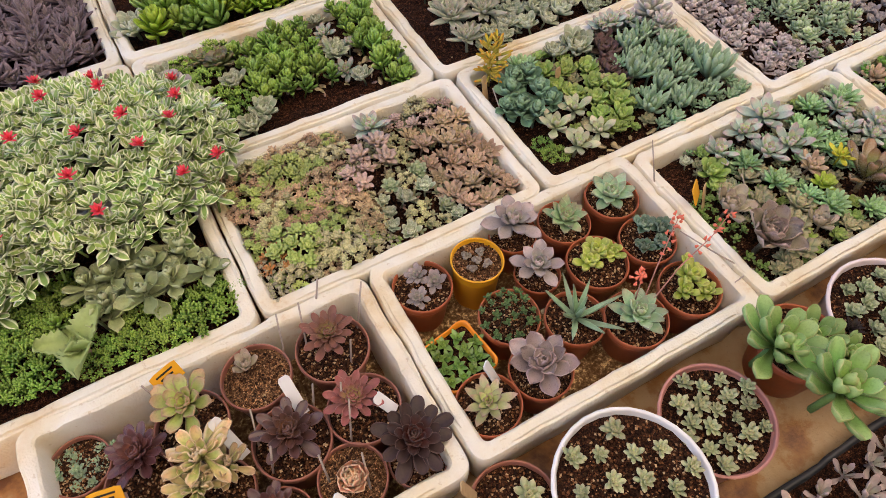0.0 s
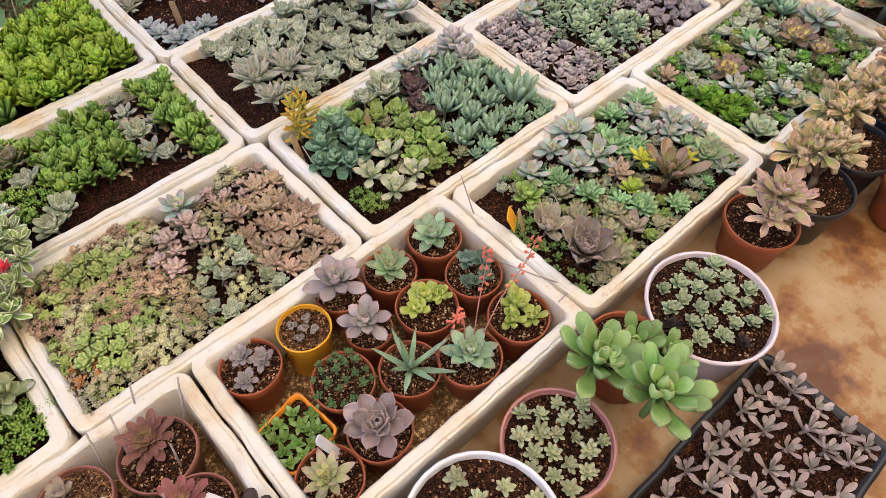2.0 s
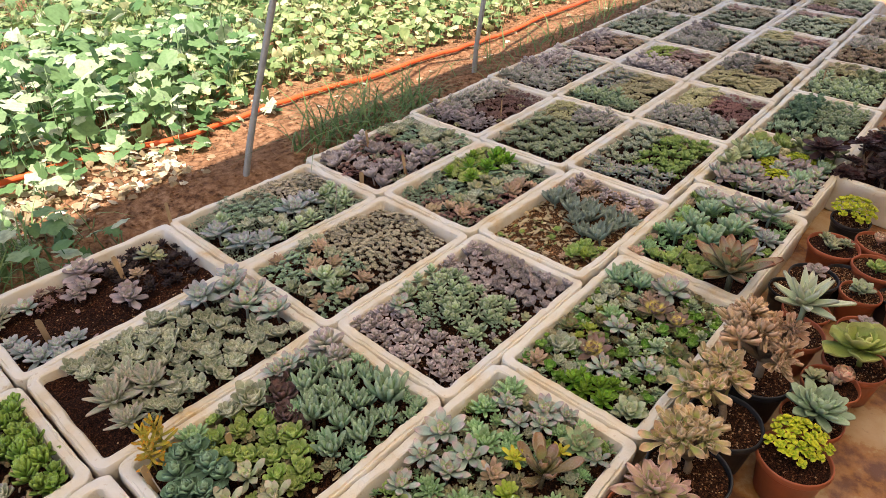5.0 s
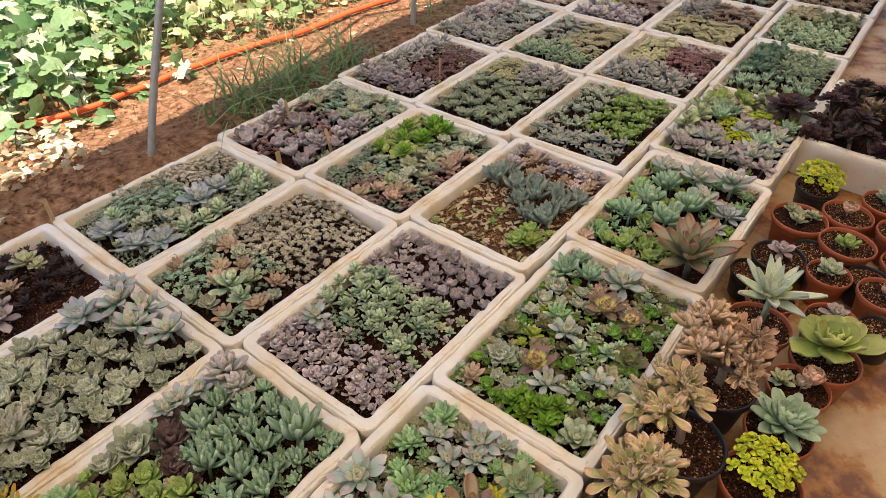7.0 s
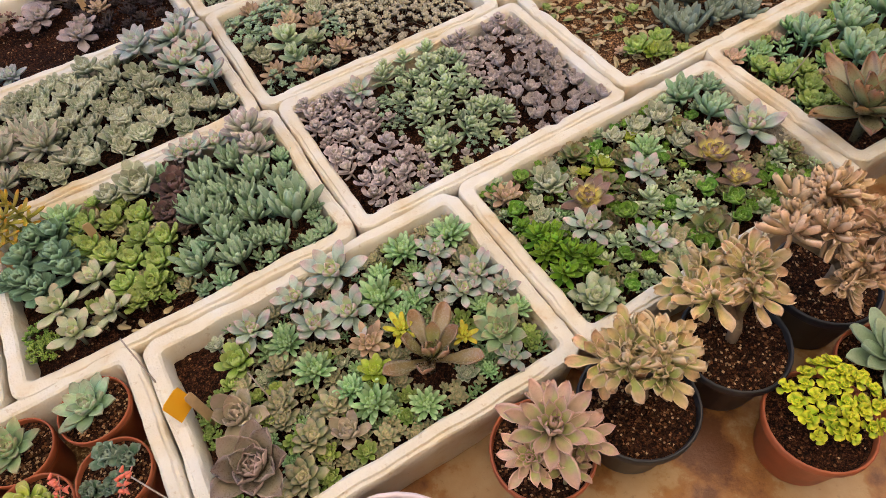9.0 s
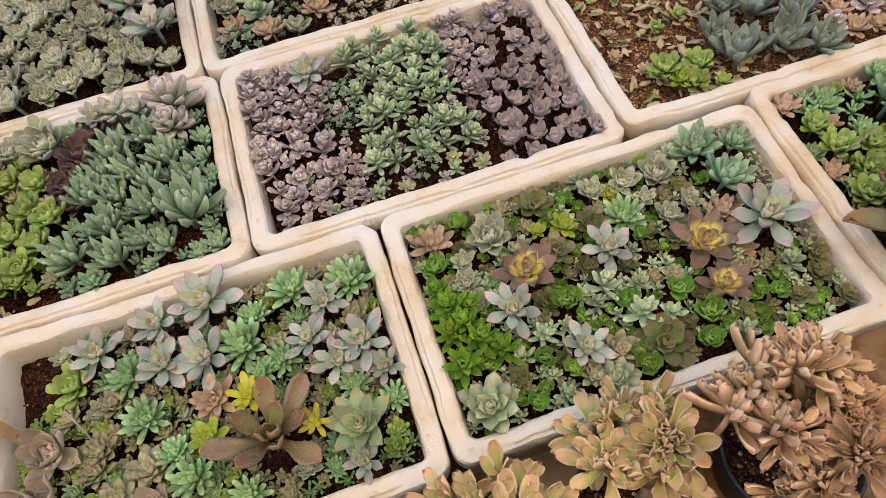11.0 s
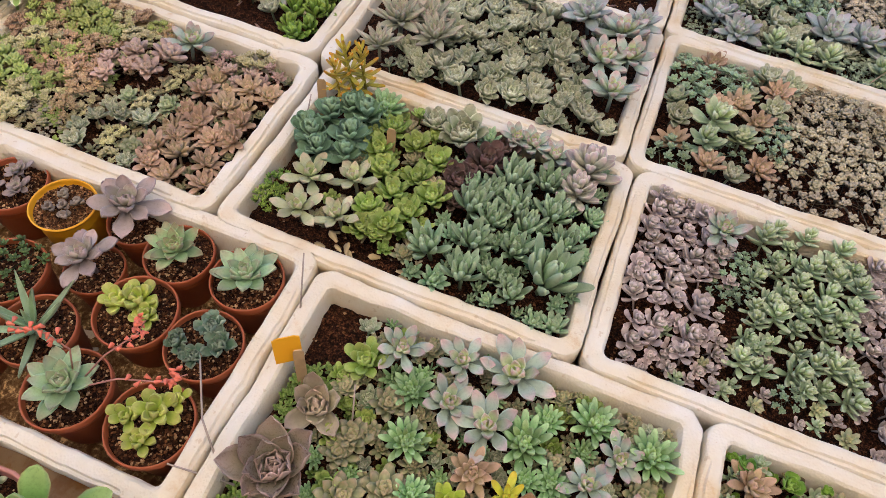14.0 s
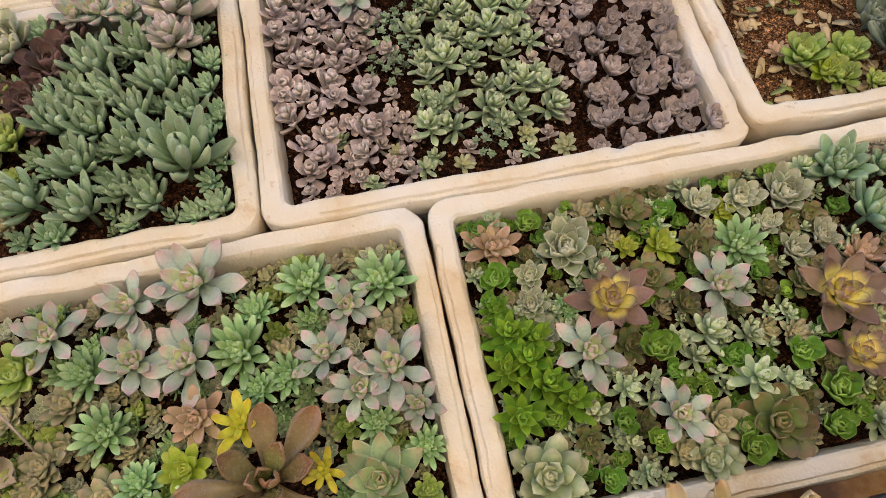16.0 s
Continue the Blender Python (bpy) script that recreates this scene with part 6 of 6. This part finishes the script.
top = pot(2.646, 0.155, 0.082, 0.11, TERRACOTTA, TERRA, 0.008, grit=60)
for dx, dy in ((-0.03, 0), (0.02, 0.03), (0.02, -0.03), (0, 0)):
    leafy("seedling", 2.646 + dx, 0.155 + dy, top + 0.012, 0.032)
potted(2.60, 0.01, 0.078, 0.11, "limestar", 0.042, TERRA, z=0.008, dx=-0.02)
potted(2.760, 0.045, 0.074, 0.11, "peony", 0.036, TERRA, z=0.008)
potted(2.60, -0.15, 0.070, 0.11, "ghost", 0.06, TERRA, z=0.008, lift=0.03)
potted(2.755, -0.11, 0.070, 0.11, "peony", 0.038, TERRA, z=0.008, lift=0.03)
potted(2.90, -0.04, 0.070, 0.11, "seagreensmall", 0.05, TERRA, z=0.008)
potted(2.885, 0.160, 0.066, 0.10, "yellowcluster", 0.075, "small black plastic pot on the sheet", BLACK, z=0.008, lift=0.04)
for x, y in ((2.33, 0.195), (2.53, 0.08), (2.30, -0.14), (2.50, -0.075)):
    potted(x, y, 0.056, 0.09, None, 0, "small black plastic pot on the sheet", BLACK, z=0.008)

# the box of black aeoniums that stands out from the row
planter_box(3.085, 3.695, -0.115, 0.292, "white foam box of blackish aeoniums standing forward of the row", 0.045, 52)
for k in range(16):
    x, y = 3.16 + 0.14 * (k % 4) + RND.uniform(-.03, .03), -0.05 + 0.095 * (k // 4) + RND.uniform(-.02, .02)
    h = RND.uniform(0.03, 0.11)
    aeonium(x, y, RIM - 0.05, [(x + RND.uniform(-.05, .05), y + RND.uniform(-.04, .04), RIM + h * q, RND.uniform(0.04, 0.07)) for q in (1.0, 0.6, 0.3)], "aeonblack" if k % 5 else "agave", "blackish aeonium rosette on a bare stem")


# black seedling tray
def seedling_tray():
    x0, x1, y0, y1 = 0.545, 1.075, -0.295, -0.022
    prof = ((.012, 0, 0), (.002, .038, 0), (0, .04, 0), (.001, .044, 0), (.012, .044, 0), (.015, .03, 0))
    cx, cy = (x0 + x1) / 2, (y0 + y1) / 2
    rings = [rounded_loop(x0 - cx, x1 - cx, y0 - cy, y1 - cy, i, 0.02, z, d, 4) for i, z, d in prof]
    v, f = rings_mesh(rings, True, True)
    ob = mesh_object("seedling_tray", v, f, BLACK)
    ob.matrix_world = pose(cx, cy, 0.010)
    tagged(ob, "black plastic cell tray of lilac seedlings on the sheet", "seedling tray")
    n = 24
    v = [(x0 - cx + 0.012 + (x1 - x0 - 0.024) * i / n, y0 - cy + 0.012 + (y1 - y0 - 0.024) * j / n, 0.0355 + 0.004 * noise.noise((i * .6, j * .6, 1))) for j in range(n + 1) for i in range(n + 1)]
    f = [(j * (n + 1) + i, j * (n + 1) + i + 1, j * (n + 1) + n + 2 + i, j * (n + 1) + n + 1 + i) for j in range(n) for i in range(n)]
    mesh_object("soil", v, f, SOIL, ob, "dark soil spread over the cells")
    rnd = random.Random(31)
    v, f = joined([pebble(rnd.uniform(x0 - cx + .014, x1 - cx - .014), rnd.uniform(y0 - cy + .014, y1 - cy - .014), 0.036, rnd.uniform(0.001, 0.0032), rnd) for _ in range(900)])
    tagged(mesh_object("grit", v, f, GRIT, ob, "orange-brown grit on the soil", False), kind="stuff")
    for j in range(5):
        for i in range(9):
            x, y = x0 + 0.042 + i * 0.0555, y0 + 0.04 + j * 0.048
            v, f = rings_mesh(lathe(((0.021, 0.0), (0.0225, 0.004), (0.019, 0.004), (0.017, 0.001)), 10), True, True)
            cell = mesh_object("cell_rim", v, f, BLACK, ob)
            cell.matrix_basis = pose(x - cx, y - cy, 0.03)
            n = 8
            v = [(0, 0, 0.003)] + [(0.017 * math.cos(6.283 * k / n), 0.017 * math.sin(6.283 * k / n), 0.001) for k in range(n)]
            plug = mesh_object("soil_plug", v, [(0, 1 + k, 1 + (k + 1) % n) for k in range(n)], SOIL, ob)
            plug.matrix_basis = pose(x - cx, y - cy, 0.031)
            if RND.random() < 0.86:
                leafy("lilacseed", x + RND.uniform(-.008, .008), y + RND.uniform(-.008, .008), 0.055, RND.uniform(0.034, 0.048), 16, "lilac seedlings in a tray")


seedling_tray()

def toothed_leaf(length, width, droop):
    """A broad felty leaf along +x with a toothed edge, thin but solid."""
    n, v, f = 15, [], []
    for k in range(n):
        q = k / (n - 1)
        w = width * (0.12 + 0.88 * max(0.0, math.sin(math.pi * (0.06 + 0.90 * q) ** 0.75)) ** 0.8) * (1.0 if k % 2 else 0.74) * (0.25 if k == n - 1 else 1)
        for p, up in ((-1, 0.012), (-.5, 0.0), (0, -0.006), (.5, 0.0), (1, 0.012)):
            z = length * (0.25 * q - droop * q * q) + up * (1 + 0.5 * (k % 2))
            v.append((length * q, p * w / 2, z))
    m = len(v)
    v += [(x, y, z - 0.0022) for x, y, z in v]
    for k in range(n - 1):
        for i in range(4):
            a = k * 5 + i
            f += [(a, a + 5, a + 6, a + 1), (m + a, m + a + 1, m + a + 6, m + a + 5)]
        a, b = k * 5, k * 5 + 4
        f += [(a, m + a, m + a + 5, a + 5), (b, b + 5, m + b + 5, m + b)]
    f += [(i, i + 1, m + i + 1, m + i) for i in range(4)] + [(m - 5 + i, 2 * m - 5 + i, 2 * m - 4 + i, m - 4 + i) for i in range(4)]
    return v, f


def toothed_plant(x, y, z, leaves):
    """A low plant of a few large toothed leaves. leaves: turn, rise in degrees, length, width."""
    root = thing("toothed_plant", x, y, z, "felty pale green plant with large toothed leaves", "plant")
    v, f = tube([(0, 0, -0.05), (0.004, 0.002, 0.0), (0, 0, 0.035)], 0.005, 6)
    mesh_object("stem", v, f, STEM, root)
    for turn, rise, length, width in leaves:
        v, f = toothed_leaf(length, width, 0.3)
        ob = mesh_object("leaf", v, f, FELT, root)
        ob.matrix_basis = pose(0, 0, 0.02, 0, -rise, turn)


FELT = plain_material("felty_leaf", (0.36, 0.46, 0.18), 0.75, 0.22, 70, 0.0, 0.3)
toothed_plant(-0.292, 0.735, RIM + 0.004, [(165, 24, 0.072, 0.056), (262, 26, 0.078, 0.056), (40, 26, 0.078, 0.058), (110, 44, 0.045, 0.03), (330, 48, 0.036, 0.024), (210, 60, 0.032, 0.02)])

# ---- the flowering mound, labels, stalks ----
def mound():
    rnd, spots = random.Random(8), []
    for _ in range(6000):
        u, w = rnd.uniform(-1, 1), rnd.uniform(-1, 1)
        if u * u + w * w > 1:
            continue
        x, y = -0.265 + 0.365 * u, 1.105 + 0.27 * w
        if x > 0.09 or y < 0.868 - 0.12 * max(0.0, -0.3 - x) or any((x - p) ** 2 + (y - q) ** 2 < 0.0245 ** 2 for p, q in spots):
            continue
        spots.append((x, y))
        z = RIM + 0.015 + 0.105 * math.sqrt(max(0.0, 1 - u * u - w * w)) + rnd.uniform(-0.008, 0.012)
        plant("variegated", x, y, z, rnd.uniform(0.033, 0.043), 24, group="trailing plants in a box")
    picked = []
    for x, y in spots:
        if len(picked) >= 26 or any((x - p) ** 2 + (y - q) ** 2 < 0.075 ** 2 for p, q in picked):
            continue
        picked.append((x, y))
        u, w = (x + 0.265) / 0.365, (y - 1.105) / 0.27
        red_flower(x, y, RIM + 0.056 + 0.115 * math.sqrt(max(0.0, 1 - u * u - w * w)), rnd)


def red_flower(x, y, z, rnd):
    v, f = [], []
    for k in range(18):
        a, e, r = k * 2.4, 0.25 + 0.06 * k, 0.019 * rnd.uniform(0.8, 1.1)
        d = Vector((math.cos(a) * math.cos(e), math.sin(a) * math.cos(e), math.sin(e)))
        s = Vector((-math.sin(a), math.cos(a), 0)) * 0.002
        o = len(v)
        v += [tuple(s), tuple(-s), tuple(d * r * 0.7 - s * 1.3), tuple(d * r), tuple(d * r * 0.7 + s * 1.3), tuple(d * r * 0.6 + Vector((0, 0, 0.0012)))]
        f += [(o, o + 1, o + 5), (o + 1, o + 2, o + 5), (o + 2, o + 3, o + 5), (o + 3, o + 4, o + 5), (o + 4, o, o + 5)]
    ob = mesh_object("red_flower", v, f, RED)
    ob.matrix_world = pose(x, y, z, rnd.uniform(-20, 20), rnd.uniform(-20, 20), rnd.uniform(0, 360))
    tagged(ob, "small bright red many-petalled flower on the trailing plant", "flower", "red flowers")


mound()
card(0.862, 0.474, 0.165, 0.038, 0.042, -26, 37)
slat(0.885, 0.462, 0.115, 0.085, 0.015, -15, 30, WOOD, "wooden_label", "plain wooden stick label in a box", "label")
slat(0.822, 0.90, 0.11, 0.085, 0.016, -8, 10, WOOD, "wooden_label", "weathered wooden stick label in a box", "label")
slat(0.660, 0.955, 0.11, 0.085, 0.016, -10, 20, WOOD, "wooden_label", "weathered wooden stick label in a box", "label")
for x, y, z, lean, turn in ((2.075, 1.80, 0.12, -5, 20), (1.85, 1.60, 0.12, 25, -40), (2.02, 1.53, 0.12, -10, 10), (0.71, 1.62, 0.10, 10, -30), (0.979, 1.72, 0.10, -12, 20), (2.71, 1.60, 0.12, 0, 20), (1.22, 1.86, 0.13, 0, 30), (3.45, 1.70, 0.12, -5, 20), (4.1, 0.62, 0.13, -4, 30)):
    slat(x, y, z, 0.10, 0.016, lean, turn, WOOD, "wooden_label", "plain wooden stick label in a box", "label")
for pts in ([(0.83, 0.55, 0.12), (0.824, 0.60, 0.24)], [(0.86, 0.30, 0.13), (0.80, 0.355, 0.17), (0.76, 0.42, 0.19)], [(0.87, 0.305, 0.13), (0.79, 0.29, 0.165)], [(0.98, 0.42, 0.12), (0.965, 0.47, 0.19)],
            [(0.66, 0.86, 0.11), (0.655, 0.93, 0.19)], [(2.16, 0.50, 0.13), (2.15, 0.47, 0.24)], [(2.24, 0.40, 0.13), (2.2, 0.47, 0.24)], [(1.63, 1.50, 0.12), (1.70, 1.56, 0.22)]):
    stick(pts, 0.0017, TWIG, "dry_stalk", "thin dry flower stalk leaning out of a box", "stalk", 0.7)

# ---- beyond the boxes: hose, posts, vines, grass ----
def leaf_green(name, a, b, c):
    m, t, bs = nodes_of(name)
    r = t.nodes.new("ShaderNodeNewGeometry").outputs["Random Per Island"]
    f = noise_of(t, 60, 4, 0.6, world_coords(t))
    col = mixed(t, span(t, f, 0.35, 0.7, 0, 0.35), ramp(t, r, (0.0, a), (0.55, b), (0.9, c)), tuple(0.6 * k for k in a))
    t.links.new(col, bs.inputs["Base Color"])
    bs.inputs["Roughness"].default_value = 0.55
    tr = node(t, "ShaderNodeBsdfTranslucent")
    t.links.new(col, tr.inputs[0])
    x = node(t, "ShaderNodeMixShader", Fac=0.3)
    t.links.new(bs.outputs[0], x.inputs[1]), t.links.new(tr.outputs[0], x.inputs[2])
    t.links.new(x.outputs[0], t.nodes["Material Output"].inputs[0])
    return m


VINE = leaf_green("vine_leaf", (.09, .22, .07), (.23, .39, .16), (.64, .72, .50))
POTATO = leaf_green("yellowing_vine_leaf", (.13, .26, .08), (.33, .43, .17), (.68, .66, .36))
STRAW = leaf_green("dry_leaf", (.34, .25, .13), (.60, .50, .31), (.82, .78, .62))
BLADE = leaf_green("grass_blade", (.10, .20, .06), (.17, .30, .09), (.30, .42, .16))


def vine_leaf(rnd, p, r, tilt, turn, lobes=5, cup=0.25):
    """A broad lobed leaf: a raised centre, a wavy edge."""
    n = lobes * 4 + 1
    v = [(0.0, 0.0, 0.0)]
    for ring, q in ((0, 0.55), (1, 1.0)):
        for i in range(n):
            a = -2.75 + 5.5 * i / (n - 1)
            k = (0.9 + 0.12 * math.cos(2 * math.pi * i / 4)) * (1.0 if ring else 0.95) * rnd.uniform(0.96, 1.04) * (0.82 + 0.18 * math.cos(a))
            v.append((q * k * math.cos(a) + 0.15 * q, q * k * math.sin(a), cup * (0.25 * q - 0.45 * q * q) + 0.07 * rnd.uniform(-1, 1) * q))
    f = [(0, 1 + i, 2 + i) for i in range(n - 1)] + [(1 + i, 1 + n + i, 2 + n + i, 2 + i) for i in range(n - 1)]
    m = Matrix.Rotation(turn, 3, "Z") @ Matrix.Rotation(tilt, 3, "Y")
    return [tuple(Vector(p) + r * (m @ Vector(q))) for q in v], f


def vines(name, label, material, count, xr, yr, size, height, seed, keep, lobes=5, stalks=True):
    rnd, leaves = random.Random(seed), []
    for _ in range(count):
        x, y = rnd.uniform(*xr), rnd.uniform(*yr)
        if not keep(x, y):
            continue
        h, r = rnd.uniform(*height) * (0.75 + 0.5 * noise.noise((x * 1.3, y * 1.3, seed))), rnd.uniform(*size)
        z = ground_height(x, y) + max(0.01, h)
        leaves.append(vine_leaf(rnd, (x, y, z), r, rnd.gauss(0.15, 0.75), rnd.uniform(0, 6.28), lobes, rnd.uniform(0.0, 0.9)))
        if stalks and rnd.random() < 0.6:
            leaves.append(tube([(x + rnd.uniform(-.03, .03), y + rnd.uniform(-.03, .03), z - h), (x, y, z)], 0.0028, 3, 0.7))
    v, f = joined(leaves)
    return tagged(mesh_object(name, v, f, material), label, "vines", "", "stuff")


def hose_y(x):
    return float(np.interp(x, (-3, 0.6, 1.2, 1.7, 2.3, 2.8, 3.5, 4.6, 7, 9), (3.05, 2.91, 2.86, 2.76, 2.71, 2.64, 2.60, 2.63, 2.66, 2.7)))


xs = np.linspace(-2.5, 8.5, 90)
v, f = tube([(x, hose_y(x) + 0.01 * math.sin(5 * x), ground_height(x, hose_y(x)) + 0.028) for x in xs], 0.0135, 9)
tagged(mesh_object("garden_hose", v, f, HOSE), "orange-red flat garden hose lying along the plot", "hose")

for n, pts in enumerate(([(1.668, 2.14, -0.03), (1.737, 2.14, 0.18), (1.812, 2.14, 0.38), (1.94, 2.14, 0.70), (2.10, 2.12, 1.2), (2.24, 2.02, 2.2), (2.28, 1.55, 3.2)],
                         [(3.262, 2.212, -0.03), (3.28, 2.21, 0.2), (3.32, 2.2, 0.45), (3.42, 2.17, 1.1), (3.52, 2.05, 2.2), (3.55, 1.55, 3.2)],
                         [(2.755, 4.85, -0.03), (2.77, 4.85, 0.5), (2.78, 4.84, 1.4)])):
    fine = [Vector(pts[0])]
    for a, b in zip(pts, pts[1:]):
        fine += [Vector(a).lerp(Vector(b), k / 3) for k in (1, 2, 3)]
    v, f = tube(fine, 0.0135, 10)
    tagged(mesh_object("hoop_pole", v, f, METAL), "bent grey galvanised hoop pole set in the earth", "pole", "hoop poles")

vines("squash_vines", "bed of broad green squash leaves in the sun", VINE, 3600, (-1.5, 2.6), (2.6, 4.3), (0.026, 0.08), (0.03, 0.32), 1, lambda x, y: y > hose_y(x) + (0.05 if x > 1.35 else 0.0) and (x < 2.0 or y > 2.95 + 0.3 * (x - 2.0)))
vines("squash_runners", "squash leaves straggling over the bare earth", VINE, 620, (-1.4, 1.15), (1.98, 2.95), (0.022, 0.06), (0.02, 0.20), 2, lambda x, y: x < 0.95 - 0.5 * (y - 2.4) and y < hose_y(x) - 0.12)
vines("squash_shoots", "squash shoots reaching over the hose", VINE, 150, (0.9, 2.3), (2.42, 2.95), (0.025, 0.065), (0.02, 0.14), 12, lambda x, y: y > 2.5 + 0.12 * (x - 0.9))
vines("sweet_potato_vines", "yellowing low vine leaves in the sun", POTATO, 10500, (1.7, 8.0), (2.75, 5.4), (0.022, 0.048), (0.02, 0.17), 3, lambda x, y: y > hose_y(x) + 0.17 + 0.2 * noise.noise((x * 2, y, 0)), 3)
vines("far_vines", "far bed of mixed green leaves", VINE, 5200, (-2.0, 12.0), (4.2, 11.0), (0.045, 0.09), (0.04, 0.26), 4, lambda x, y: True, 3, False)
vines("dry_leaves", "dry curled straw-coloured leaves on the earth", STRAW, 2000, (-1.0, 1.6), (2.25, 3.0), (0.008, 0.032), (0.0, 0.08), 5, lambda x, y: 2.32 + 0.12 * noise.noise((x * 3, y, 1)) < y < hose_y(x) - 0.05, 3, False)
vines("fallen_leaves", "scattered dry leaves and crumbs by the hose", STRAW, 110, (1.7, 6.5), (2.35, 3.0), (0.012, 0.03), (0.0, 0.012), 6, lambda x, y: True, 3, False)


def grass(name, label, count, spots, length, seed, spread, wide=(0.0025, 0.006), tilt=(0.1, 0.8), arch=(0.5, 1.3)):
    rnd, blades = random.Random(seed), []
    for _ in range(count):
        cx, cy = rnd.choice(spots) if isinstance(spots, list) else (rnd.uniform(*spots[0]), rnd.uniform(*spots[1]))
        x, y = cx + rnd.gauss(0, spread), cy + rnd.gauss(0, spread)
        a, l, w, bend = rnd.uniform(0, 6.28), rnd.uniform(*length), rnd.uniform(*wide), rnd.uniform(*arch)
        lean = rnd.uniform(*tilt)
        g, d = ground_height(x, y) - 0.005, Vector((math.cos(a), math.sin(a), 0))
        s = Vector((-math.sin(a), math.cos(a), 0))
        v = []
        for k in range(5):
            q = k / 4
            p = Vector((x, y, g)) + d * l * (math.sin(lean) * q + 0.5 * bend * q * q) + Vector((0, 0, max(-0.2 * l, l * (math.cos(lean) * q - 0.5 * bend * q * q))))
            v += [tuple(p - s * w * (1 - 0.9 * q)), tuple(p + s * w * (1 - 0.9 * q))]
        blades.append((v, [(2 * k, 2 * k + 1, 2 * k + 3, 2 * k + 2) for k in range(4)]))
    v, f = joined(blades)
    return tagged(mesh_object(name, v, f, BLADE), label, "grass", "", "stuff")


grass("grass_tuft", "loose tuft of long arching grass by the boxes", 260, [(2.25, 2.12), (2.4, 2.14), (2.1, 2.12), (2.55, 2.12), (2.75, 2.14)], (0.16, 0.5), 1, 0.07)
grass("grass_edge", "thin grass along the far end of the boxes", 320, [(3.3 + 0.3 * k, 2.2 + 0.015 * k) for k in range(14)], (0.08, 0.3), 2, 0.10)
grass("tall_blades", "tall broad green blades beside the boxes", 14, [(0.73, 2.13), (0.75, 2.15)], (0.30, 0.46), 3, 0.012, (0.008, 0.012), (0.0, 0.16), (0.05, 0.35))
grass("weeds", "weedy grass among the squash leaves", 380, [(0.1, 2.05), (0.4, 2.12), (0.6, 2.08), (-0.3, 2.1), (0.85, 2.2)], (0.08, 0.26), 4, 0.10)
grass("grass_field", "rough green grass behind the vines", 4200, ((-0.5, 4.2), (4.0, 7.0)), (0.18, 0.42), 5, 0.2)

rnd = random.Random(4)
v, f = joined([pebble(x, y, ground_height(x, y) + 0.002, rnd.uniform(0.002, 0.011), rnd) for x, y in ((rnd.uniform(-0.2, 5.5), rnd.uniform(1.9, 2.9)) for _ in range(6000))])
tagged(mesh_object("earth_clods", v, f, EARTH, smooth=False), "crumbs and clods of dry red earth", "clods", "", "stuff")
